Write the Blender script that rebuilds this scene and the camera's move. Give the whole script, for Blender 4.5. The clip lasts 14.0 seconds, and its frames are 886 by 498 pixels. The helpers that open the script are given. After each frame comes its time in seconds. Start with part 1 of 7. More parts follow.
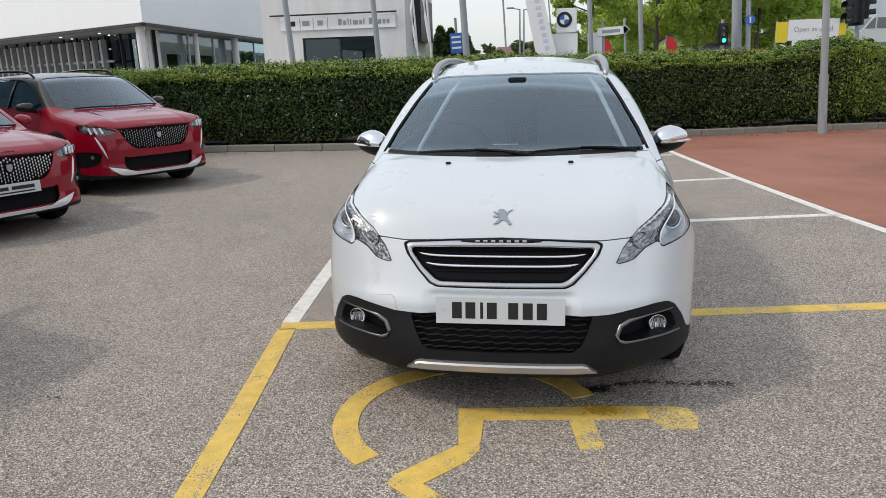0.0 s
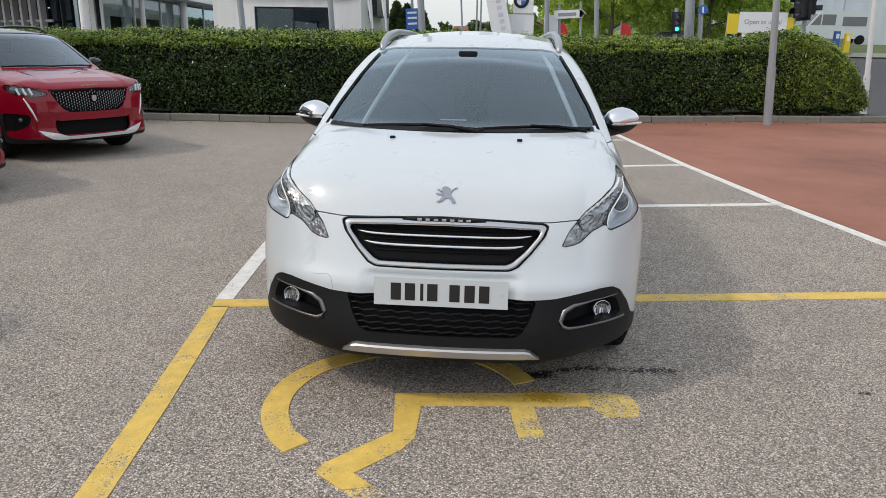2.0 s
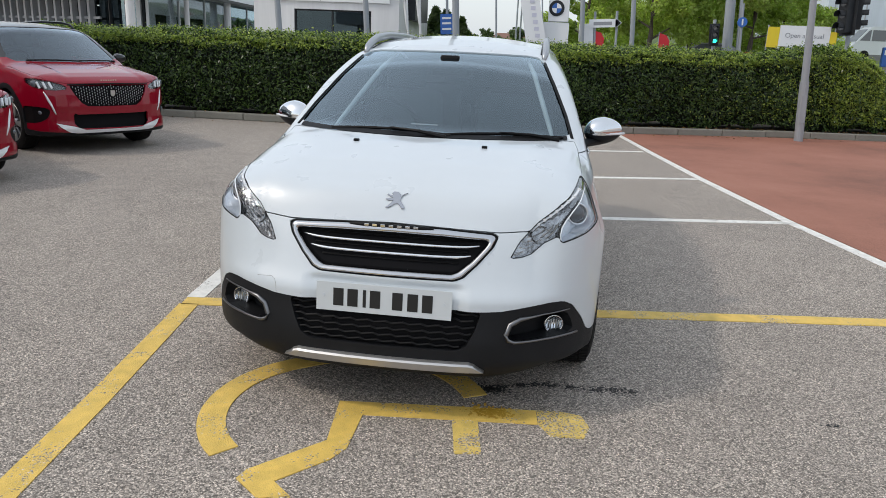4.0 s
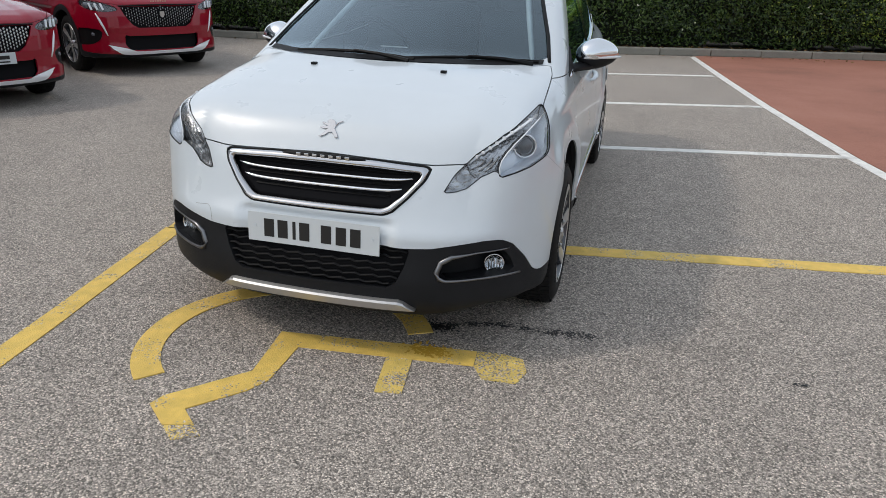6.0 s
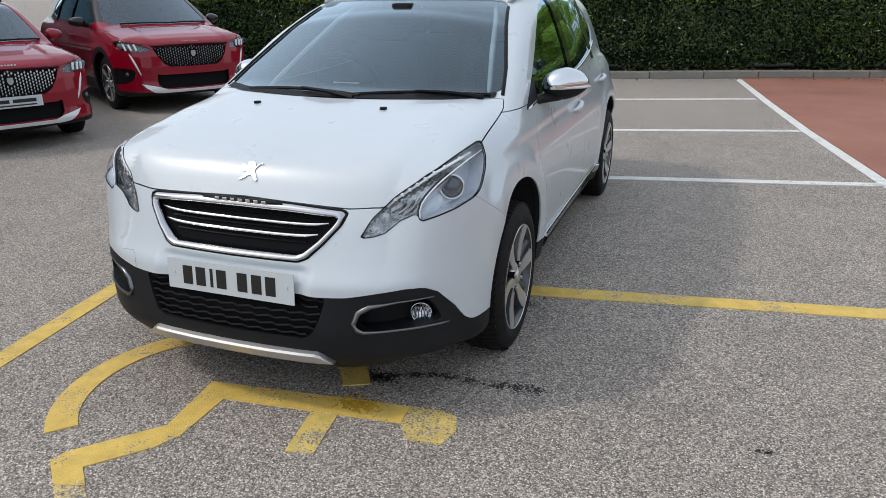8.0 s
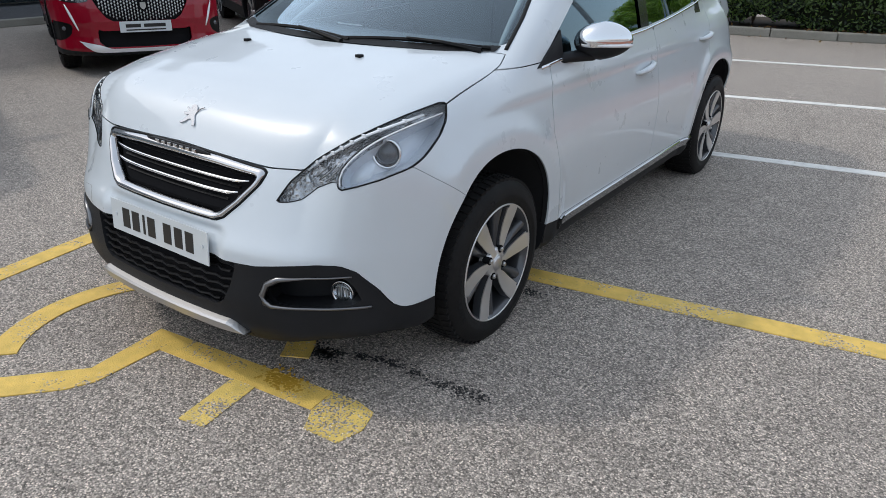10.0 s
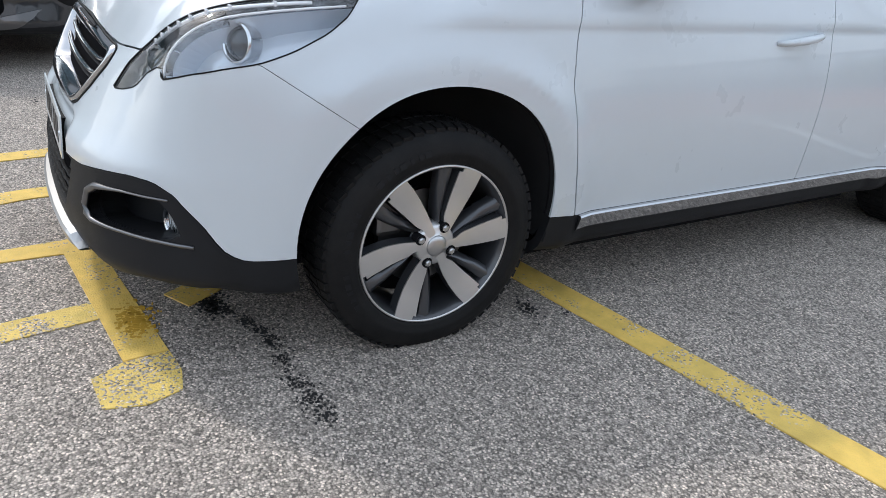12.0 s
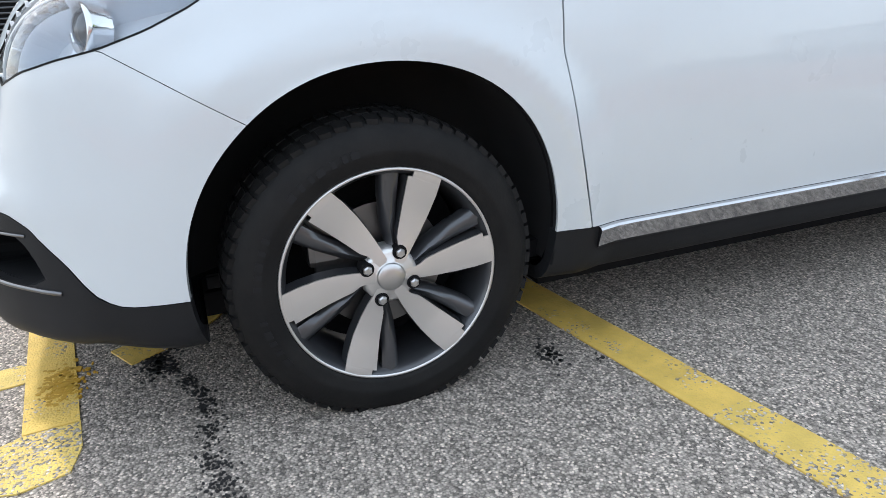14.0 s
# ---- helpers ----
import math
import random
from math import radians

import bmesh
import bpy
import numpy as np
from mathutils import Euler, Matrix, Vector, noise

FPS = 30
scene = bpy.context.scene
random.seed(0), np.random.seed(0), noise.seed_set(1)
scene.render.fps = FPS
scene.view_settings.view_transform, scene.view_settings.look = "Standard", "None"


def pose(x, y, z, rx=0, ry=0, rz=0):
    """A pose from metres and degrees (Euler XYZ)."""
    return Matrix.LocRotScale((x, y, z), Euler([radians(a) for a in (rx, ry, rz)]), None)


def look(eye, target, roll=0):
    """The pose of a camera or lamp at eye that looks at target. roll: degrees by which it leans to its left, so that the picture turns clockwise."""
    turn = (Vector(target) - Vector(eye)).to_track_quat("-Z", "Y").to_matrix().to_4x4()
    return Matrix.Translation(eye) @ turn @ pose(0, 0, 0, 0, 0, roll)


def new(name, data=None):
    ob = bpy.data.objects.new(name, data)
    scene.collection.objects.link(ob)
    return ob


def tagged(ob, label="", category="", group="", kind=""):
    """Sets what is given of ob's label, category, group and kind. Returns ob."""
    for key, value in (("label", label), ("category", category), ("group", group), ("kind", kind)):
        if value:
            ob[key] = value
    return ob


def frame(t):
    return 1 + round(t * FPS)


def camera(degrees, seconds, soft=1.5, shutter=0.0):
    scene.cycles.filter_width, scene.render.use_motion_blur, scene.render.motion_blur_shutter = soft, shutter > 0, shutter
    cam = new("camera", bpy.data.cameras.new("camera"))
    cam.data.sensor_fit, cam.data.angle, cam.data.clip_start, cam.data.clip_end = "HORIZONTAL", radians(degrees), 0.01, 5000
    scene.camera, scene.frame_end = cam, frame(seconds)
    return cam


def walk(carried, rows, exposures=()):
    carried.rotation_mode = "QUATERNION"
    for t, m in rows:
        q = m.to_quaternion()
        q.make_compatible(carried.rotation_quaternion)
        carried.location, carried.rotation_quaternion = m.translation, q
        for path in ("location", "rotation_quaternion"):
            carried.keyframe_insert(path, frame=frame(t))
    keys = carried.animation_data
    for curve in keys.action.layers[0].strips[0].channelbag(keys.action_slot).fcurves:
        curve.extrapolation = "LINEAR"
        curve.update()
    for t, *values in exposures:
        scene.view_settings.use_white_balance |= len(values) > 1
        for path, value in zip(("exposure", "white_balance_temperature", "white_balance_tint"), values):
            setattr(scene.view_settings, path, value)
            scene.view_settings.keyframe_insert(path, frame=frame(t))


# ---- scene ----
cam = camera(64.03, 14.0, soft=0.7)
PATH = [
    (0, (0.194, -2.725, 1.432), (-0.104, -0.810, 0.936), -1.70),
    (0.2, (0.185, -2.716, 1.427), (-0.111, -0.806, 0.914), -1.52),
    (0.5, (0.178, -2.690, 1.419), (-0.107, -0.789, 0.864), -1.42),
    (0.8, (0.164, -2.669, 1.407), (-0.092, -0.770, 0.832), -1.39),
    (1, (0.150, -2.644, 1.398), (-0.077, -0.737, 0.840), -1.11),
    (1.3, (0.149, -2.621, 1.389), (-0.033, -0.709, 0.830), -0.03),
    (1.5, (0.153, -2.617, 1.388), (-0.034, -0.696, 0.864), 0.10),
    (1.8, (0.184, -2.598, 1.391), (0.008, -0.680, 0.854), 0.62),
    (2, (0.217, -2.591, 1.395), (0.058, -0.676, 0.842), 0.96),
    (2.2, (0.257, -2.589, 1.397), (0.083, -0.680, 0.826), 1.25),
    (4.3, (0.614, -2.432, 1.390), (0.318, -0.529, 0.849), 2.91),
    (4.5, (0.664, -2.390, 1.387), (0.322, -0.507, 0.805), 2.59),
    (4.8, (0.723, -2.315, 1.381), (0.382, -0.470, 0.689), 2.47),
    (5, (0.761, -2.285, 1.380), (0.413, -0.456, 0.648), 2.16),
    (5.2, (0.804, -2.270, 1.382), (0.444, -0.458, 0.616), 1.99),
    (5.5, (0.894, -2.266, 1.392), (0.464, -0.473, 0.617), 1.60),
    (5.8, (1.011, -2.248, 1.403), (0.539, -0.460, 0.641), 1.65),
    (6, (1.080, -2.231, 1.404), (0.603, -0.439, 0.655), 1.74),
    (6.2, (1.130, -2.219, 1.406), (0.659, -0.418, 0.675), 1.55),
    (6.5, (1.184, -2.170, 1.400), (0.690, -0.370, 0.680), 1.21),
    (6.8, (1.252, -2.080, 1.385), (0.734, -0.287, 0.666), 2.39),
    (7, (1.306, -2.031, 1.382), (0.774, -0.243, 0.660), 3.42),
    (7.2, (1.355, -1.995, 1.389), (0.823, -0.207, 0.668), 4.01),
    (7.5, (1.416, -1.970, 1.411), (0.858, -0.185, 0.701), 1.91),
    (7.7, (1.447, -1.949, 1.413), (0.849, -0.170, 0.725), 0.57),
    (9.8, (1.932, -1.309, 1.413), (0.918, 0.209, 0.597), 1.80),
    (10, (1.995, -1.234, 1.389), (0.947, 0.259, 0.569), 1.09),
    (10.2, (2.067, -1.141, 1.374), (0.975, 0.311, 0.537), 1.24),
    (10.5, (2.161, -1.000, 1.366), (1.011, 0.397, 0.514), 2.31),
    (10.8, (2.228, -0.854, 1.326), (1.026, 0.485, 0.451), 1.88),
    (11, (2.237, -0.734, 1.291), (0.995, 0.540, 0.378), 2.54),
    (11.2, (2.240, -0.600, 1.261), (0.979, 0.627, 0.310), 3.90),
    (11.5, (2.242, -0.407, 1.224), (0.893, 0.784, 0.350), 7.41),
    (11.8, (2.237, -0.219, 1.139), (0.770, 0.865, 0.319), 6.46),
    (12, (2.241, -0.111, 1.059), (0.712, 0.870, 0.222), 5.47),
    (12.2, (2.234, -0.040, 0.983), (0.666, 0.911, 0.184), 5.14),
    (12.5, (2.189, 0.103, 0.869), (0.532, 0.929, 0.113), 3.16),
    (12.8, (2.116, 0.208, 0.775), (0.381, 0.865, 0.027), 1.08),
    (13, (2.075, 0.260, 0.738), (0.329, 0.891, -0.006), -0.14),
    (13.2, (2.048, 0.310, 0.727), (0.302, 0.955, -0.006), -1.00),
    (13.5, (2.050, 0.362, 0.716), (0.302, 1.017, -0.004), -1.94),
    (13.8, (2.044, 0.410, 0.768), (0.279, 1.040, 0.069), -3.32),
    (14, (2.064, 0.433, 0.852), (0.316, 1.074, 0.122), -2.67),
]
walk(cam, [(t, look(eye, target, roll)) for t, eye, target, roll in PATH], exposures=[(0.0, -0.36, 6800, 11), (2.2, -0.40, 6800, 11), (4.5, -0.40, 6550, 10), (5.5, -0.55, 6550, 10), (6.5, -0.46, 6450, 10), (7.5, -0.46, 6400, 10), (10.0, -0.40, 6250, 10), (10.5, -0.40, 6250, 10), (11.5, -0.12, 6200, 10), (12.0, -0.01, 6200, 10), (13.0, 0.36, 6250, 10), (13.5, 0.50, 6300, 9), (14.0, 0.48, 6300, 9)])

# ---- sky and sun ----
world = bpy.data.worlds.new("sky")
scene.world = world
world.use_nodes = True
wn = world.node_tree
sky = wn.nodes.new("ShaderNodeTexSky")
sky.sky_type, sky.sun_disc = "NISHITA", False
SUN_ELEVATION, SUN_AZIMUTH = 47.0, 247.0
sky.sun_elevation, sky.sun_rotation = radians(SUN_ELEVATION), radians(SUN_AZIMUTH)
sky.dust_density, sky.air_density, sky.ozone_density = 3.0, 1.2, 1.0
haze = wn.nodes.new("ShaderNodeMixRGB")
haze.inputs[0].default_value = 0.55
haze.inputs[2].default_value = (7.6, 8.3, 9.0, 1)
wn.links.new(sky.outputs[0], haze.inputs[1])
wn.links.new(haze.outputs[0], wn.nodes["Background"].inputs[0])
wn.nodes["Background"].inputs[1].default_value = 0.195
sun_data = bpy.data.lights.new("sun", "SUN")
sun_data.energy, sun_data.angle, sun_data.color = 1.40, radians(4.0), (1.0, 0.95, 0.88)
sun = new("sun", sun_data)
a, e = radians(SUN_AZIMUTH), radians(SUN_ELEVATION)
sun.matrix_world = look((0, 0, 30), (-30 * math.sin(a) * math.cos(e), -30 * math.cos(a) * math.cos(e), 30 - 30 * math.sin(e)))
scene.view_settings.exposure = 0.0

# ---- materials ----
class Mat:
    """A node material with a Principled shader and short ways to wire it."""

    def __init__(self, name, color=(0.5, 0.5, 0.5), rough=0.5, metal=0.0, **more):
        self.m = bpy.data.materials.new(name)
        self.m.use_nodes = True
        self.t = self.m.node_tree
        self.b = self.t.nodes["Principled BSDF"]
        self.set("Base Color", (*color, 1)), self.set("Roughness", rough), self.set("Metallic", metal)
        for key, value in more.items():
            self.set(key.replace("_", " ").title().replace("Ior", "IOR"), value)
        co = self.t.nodes.new("ShaderNodeTexCoord")
        self.co = co.outputs["Object"]

    def set(self, key, value):
        if isinstance(value, bpy.types.NodeSocket):
            self.t.links.new(value, self.b.inputs[key])
        else:
            self.b.inputs[key].default_value = value

    def node(self, kind, **ins):
        n = self.t.nodes.new("ShaderNode" + kind)
        for key, value in ins.items():
            sock = n.inputs[int(key[1:])] if key[0] == "i" and key[1:].isdigit() else n.inputs[key.replace("_", " ")]
            if isinstance(value, bpy.types.NodeSocket):
                self.t.links.new(value, sock)
            else:
                sock.default_value = value
        return n

    def noise(self, scale, detail=4.0, rough=0.6, vec=None, dist=0.0):
        n = self.node("TexNoise", Scale=scale, Detail=detail, Roughness=rough, Distortion=dist, Vector=vec or self.co)
        return n.outputs[0]

    def cells(self, scale, feature="F1", vec=None):
        n = self.node("TexVoronoi", Scale=scale, Vector=vec or self.co)
        n.feature = feature
        return n

    def ramp(self, fac, *stops):
        n = self.node("ValToRGB", Fac=fac)
        el = n.color_ramp.elements
        while len(el) < len(stops):
            el.new(0.5)
        for k, (at, c) in enumerate(stops):
            el[k].position = at
            el[k].color = (*c, 1) if isinstance(c, tuple) else (c, c, c, 1)
        return n.outputs[0]

    def mix(self, fac, a, b, kind="MIX"):
        n = self.node("MixRGB")
        n.blend_type = kind
        for k, v in ((0, fac), (1, a), (2, b)):
            if isinstance(v, bpy.types.NodeSocket):
                self.t.links.new(v, n.inputs[k])
            else:
                n.inputs[k].default_value = v if k == 0 else (*v, 1)
        return n.outputs[0]

    def math(self, op, a, b=0.0):
        n = self.node("Math")
        n.operation = op
        for k, v in ((0, a), (1, b)):
            if isinstance(v, bpy.types.NodeSocket):
                self.t.links.new(v, n.inputs[k])
            else:
                n.inputs[k].default_value = v
        return n.outputs[0]

    def bump(self, height, strength=0.3, distance=0.01):
        n = self.node("Bump", Height=height, Strength=strength, Distance=distance)
        self.set("Normal", n.outputs[0])
        return self


def chips(m, tint):
    """Colour and height of a stone-chip road surface."""
    big = m.noise(0.35, 5.0, 0.6)
    mid = m.noise(3.0, 4.0, 0.6)
    stone = m.cells(180.0)
    tone = m.node("SeparateColor", Color=stone.outputs["Color"]).outputs[0]
    col = m.ramp(tone, (0.0, tuple(0.32 * c for c in tint)), (0.45, tuple(0.9 * c for c in tint)), (0.8, tuple(1.35 * c for c in tint)), (1.0, tuple(2.1 * c for c in tint)))
    gap = m.ramp(stone.outputs["Distance"], (0.25, 1.0), (0.75, 0.5))
    col = m.mix(1.0, col, gap, "MULTIPLY")
    stain = m.ramp(m.mix(0.5, big, mid), (0.32, 0.80), (0.52, 0.98), (0.75, 1.10))
    col = m.mix(1.0, col, stain, "MULTIPLY")
    fine = m.noise(400.0, 2.0)
    height = m.math("ADD", m.math("MULTIPLY", stone.outputs["Distance"], -1.0), m.math("MULTIPLY", fine, 0.4))
    return col, height


ASPHALT = (0.452, 0.395, 0.340)


def road_material(name, tint, rough=0.85):
    m = Mat(name, rough=rough)
    col, height = chips(m, tint)
    m.set("Base Color", col)
    m.bump(height, 0.55, 0.006)
    return m.m


asphalt = road_material("asphalt", ASPHALT)
road_tar = road_material("road_tar", (0.10, 0.10, 0.105))


def line_material(name, paint, wear):
    """Road paint, worn through to the chips in patches."""
    m = Mat(name, rough=0.65)
    col, height = chips(m, ASPHALT)
    grain = m.cells(180.0)
    tone = m.node("SeparateColor", Color=grain.outputs["Color"]).outputs[1]
    patch = m.noise(4.5, 5.0, 0.65)
    keep = m.math("ADD", m.math("MULTIPLY", tone, 0.35), patch)
    mask = m.ramp(keep, (wear, 0.0), (wear + 0.06, 1.0))
    shade = m.ramp(m.noise(14.0, 5.0), (0.3, tuple(0.74 * c for c in paint)), (0.7, paint))
    rust = m.ramp(m.noise(2.3, 3.0, 0.6), (0.60, 0.0), (0.72, 0.55))
    shade = m.mix(rust, shade, tuple(0.45 * c for c in paint))
    m.set("Base Color", m.mix(mask, col, shade))
    m.bump(height, 0.35, 0.005)
    return m.m


yellow_line = line_material("yellow_line", (0.82, 0.555, 0.125), 0.44)
yellow_chipped = line_material("yellow_chipped", (0.80, 0.56, 0.13), 0.53)
yellow_worn = line_material("yellow_worn", (0.80, 0.58, 0.15), 0.61)
white_line = line_material("white_line", (0.84, 0.82, 0.77), 0.40)

m = Mat("red_surfacing", rough=0.85)
grit = m.noise(90.0, 3.0)
wide = m.noise(0.5, 6.0, 0.65)
col = m.ramp(m.mix(0.4, wide, grit), (0.3, (0.13, 0.058, 0.038)), (0.52, (0.315, 0.130, 0.086)), (0.8, (0.41, 0.21, 0.150)))
m.set("Base Color", col)
m.bump(grit, 0.5, 0.004)
red_surfacing = m.m

m = Mat("kerb_stone", rough=0.85)
g1, g2 = m.noise(60.0, 4.0), m.noise(2.0, 5.0)
m.set("Base Color", m.ramp(m.mix(0.5, g1, g2), (0.3, (0.15, 0.145, 0.12)), (0.6, (0.29, 0.28, 0.245)), (0.8, (0.38, 0.365, 0.325))))
m.bump(g1, 0.4, 0.004)
kerb_stone = m.m

m = Mat("white_paint", (0.80, 0.81, 0.82), 0.36, coat_weight=0.9, coat_roughness=0.05)
dust = m.noise(1.6, 6.0, 0.65)
m.set("Base Color", m.ramp(dust, (0.25, (0.575, 0.615, 0.64)), (0.6, (0.60, 0.645, 0.675))))
m.set("Roughness", m.ramp(m.noise(7.0, 4.0), (0.3, 0.26), (0.7, 0.36)))
white_paint = m.m

m = Mat("red_paint", (0.30, 0.005, 0.014), 0.35, 0.0, specular_ior_level=0.1, coat_weight=0.95, coat_roughness=0.03)
m.set("Base Color", m.ramp(m.noise(500.0, 2.0), (0.3, (0.21, 0.001, 0.011)), (0.7, (0.31, 0.002, 0.019))))
red_paint = m.m
grey_paint = Mat("grey_paint", (0.035, 0.037, 0.042), 0.3, 0.4, coat_weight=1.0, coat_roughness=0.03).m
roof_black = Mat("roof_black", (0.010, 0.010, 0.011), 0.3, specular_ior_level=0.2, coat_weight=0.7, coat_roughness=0.03).m


def plastic(name, tone, rough):
    m = Mat(name, rough=rough, specular_ior_level=0.17)
    fine = m.noise(700.0, 2.0)
    m.set("Base Color", m.ramp(m.noise(3.0, 5.0), (0.3, tuple(0.8 * c for c in tone)), (0.7, tuple(1.25 * c for c in tone))))
    return m.bump(fine, 0.25, 0.0008).m


black_plastic = plastic("black_plastic", (0.014, 0.0145, 0.016), 0.5)
dark_trim = plastic("dark_trim", (0.006, 0.006, 0.0065), 0.5)
cabin_cloth = plastic("cabin_cloth", (0.075, 0.085, 0.09), 0.9)
liner_black = Mat("liner_black", (0.013, 0.013, 0.014), 0.95, specular_ior_level=0.0).m
housing_grey = plastic("housing_grey", (0.022, 0.022, 0.023), 0.85)
streak_white = plastic("streak_white", (0.42, 0.46, 0.48), 0.8)
pale_cloth = plastic("pale_cloth", (0.28, 0.28, 0.27), 0.9)
gloss_black = Mat("gloss_black", (0.008, 0.008, 0.009), 0.12).m
chrome = Mat("chrome", (0.78, 0.79, 0.80), 0.07, 1.0).m
rail_silver = Mat("rail_silver", (0.42, 0.43, 0.45), 0.35, 0.8).m
badge_chrome = Mat("badge_chrome", (0.37, 0.39, 0.42), 0.20, 1.0).m
sill_chrome = Mat("sill_chrome", (0.55, 0.55, 0.56), 0.07, 1.0).m
satin_metal = Mat("satin_metal", (0.55, 0.55, 0.55), 0.30, 1.0).m
trim_metal = Mat("trim_metal", (0.20, 0.20, 0.205), 0.32, 1.0).m
dull_metal = Mat("dull_metal", (0.20, 0.20, 0.20), 0.45, 1.0).m
m = Mat("machined_alloy", (0.66, 0.65, 0.64), 0.34, 0.85)
m.set("Roughness", m.ramp(m.noise(30.0, 3.0), (0.3, 0.28), (0.7, 0.42)))
machined_alloy = m.m
alloy_dark = Mat("alloy_dark", (0.062, 0.064, 0.070), 0.30, 0.5, coat_weight=0.7, coat_roughness=0.10).m
m = Mat("tyre_rubber", rough=0.6, specular_ior_level=0.15)
m.set("Base Color", m.ramp(m.noise(9.0, 6.0, 0.7), (0.3, (0.008, 0.008, 0.0085)), (0.75, (0.017, 0.0165, 0.016))))
m.bump(m.noise(160.0, 3.0), 0.3, 0.002)
tyre_rubber = m.m
mark_rubber = Mat("mark_rubber", (0.013, 0.013, 0.014), 0.7, specular_ior_level=0.2).m
plate_white = Mat("plate_white", (0.60, 0.635, 0.65), 0.3, coat_weight=0.5).m
ink_black = Mat("ink_black", (0.012, 0.012, 0.012), 0.4).m


def sheet_glass(name, tint, gloss=0.02, shade=(0.70, 0.90, 1.0), strength=1.8):
    """A thin pane: tinted view through it and a mirror image that grows towards grazing angles."""
    m = Mat(name)
    t = m.t
    clear = t.nodes.new("ShaderNodeBsdfTransparent")
    clear.inputs[0].default_value = (*tint, 1)
    shine = t.nodes.new("ShaderNodeBsdfGlossy")
    shine.inputs[0].default_value, shine.inputs[1].default_value = (*shade, 1), gloss
    rim = t.nodes.new("ShaderNodeLayerWeight")
    rim.inputs[0].default_value = 0.5
    both = t.nodes.new("ShaderNodeMixShader")
    slant = m.math("MULTIPLY", m.math("POWER", rim.outputs["Facing"], 4.0), 0.90)
    lift = m.math("MINIMUM", m.math("MULTIPLY", m.math("ADD", slant, 0.04), strength), 0.95)
    t.links.new(lift, both.inputs[0])
    t.links.new(clear.outputs[0], both.inputs[1]), t.links.new(shine.outputs[0], both.inputs[2])
    t.links.new(both.outputs[0], t.nodes["Material Output"].inputs[0])
    t.nodes.remove(m.b)
    return m.m


screen_glass = sheet_glass("screen_glass", (0.66, 0.76, 0.79), 0.02, (0.78, 0.92, 1.0), 2.2)
side_glass = sheet_glass("side_glass", (0.12, 0.14, 0.135))
lamp_glass = sheet_glass("lamp_glass", (0.95, 0.96, 0.97), 0.02, (1, 1, 1), 1.0)
show_glass = sheet_glass("show_glass", (0.46, 0.50, 0.52))
clear_glass = sheet_glass("clear_glass", (0.80, 0.83, 0.84), 0.02, (0.8, 0.9, 1.0), 0.7)

# ---- building tools ----
def obj(name, me, mat, parent=None, label=""):
    ob = new(name, me)
    if mat is not None:
        me.materials.append(mat)
    if parent is not None:
        ob.parent = parent
    return tagged(ob, label)


def part(name, bm, mat, parent=None, label="", smooth=False):
    me = bpy.data.meshes.new(name)
    bm.normal_update()
    bm.to_mesh(me)
    bm.free()
    if smooth:
        me.shade_smooth()
    return obj(name, me, mat, parent, label)


def thing(name, m, label, category, group="", kind=""):
    ob = new(name)
    ob.matrix_basis = m
    return tagged(ob, label, category, group, kind)


def box(bm, lo, hi, bevel=0.0, m=None):
    lo, hi = Vector(lo), Vector(hi)
    r = bmesh.ops.create_cube(bm, size=1, matrix=Matrix.LocRotScale((lo + hi) / 2, None, hi - lo))
    vs = r["verts"]
    if bevel:
        es = list({e for v in vs for e in v.link_edges})
        r = bmesh.ops.bevel(bm, geom=es, offset=bevel, segments=2, affect="EDGES", profile=0.6)
        vs = list({v for f in r["faces"] for v in f.verts} | {v for v in vs if v.is_valid})
    if m is not None:
        bmesh.ops.transform(bm, matrix=m, verts=vs)
    return vs


def rod(bm, a, b, r0, r1=None, n=10):
    a, b = Vector(a), Vector(b)
    d = b - a
    m = Matrix.Translation((a + b) / 2) @ d.to_track_quat("Z", "Y").to_matrix().to_4x4()
    return bmesh.ops.create_cone(bm, cap_ends=True, segments=n, radius1=r0, radius2=r0 if r1 is None else r1, depth=d.length, matrix=m)["verts"]


def tube(bm, pts, r, n=8, closed=False, squash=1.0, up=(0, 0, 1)):
    """A bar along a line of points; r: one radius, or one for each point."""
    pts = [Vector(p) for p in pts]
    rings = []
    for k, p in enumerate(pts):
        q0 = pts[k - 1] if (k or closed) else p
        q1 = pts[(k + 1) % len(pts)] if (k < len(pts) - 1 or closed) else p
        d = (q1 - q0).normalized()
        s = d.cross(Vector(up))
        s = s.normalized() if s.length > 1e-4 else Vector((1, 0, 0))
        u = s.cross(d)
        rr = r[k] if isinstance(r, (list, tuple)) else r
        rings.append([bm.verts.new(p + s * math.cos(2 * math.pi * i / n) * rr + u * math.sin(2 * math.pi * i / n) * rr * squash) for i in range(n)])
    count = len(rings) if closed else len(rings) - 1
    for k in range(count):
        a, b = rings[k], rings[(k + 1) % len(rings)]
        for i in range(n):
            bm.faces.new((a[i], a[(i + 1) % n], b[(i + 1) % n], b[i]))
    if not closed:
        bm.faces.new(rings[0][::-1]), bm.faces.new(rings[-1])


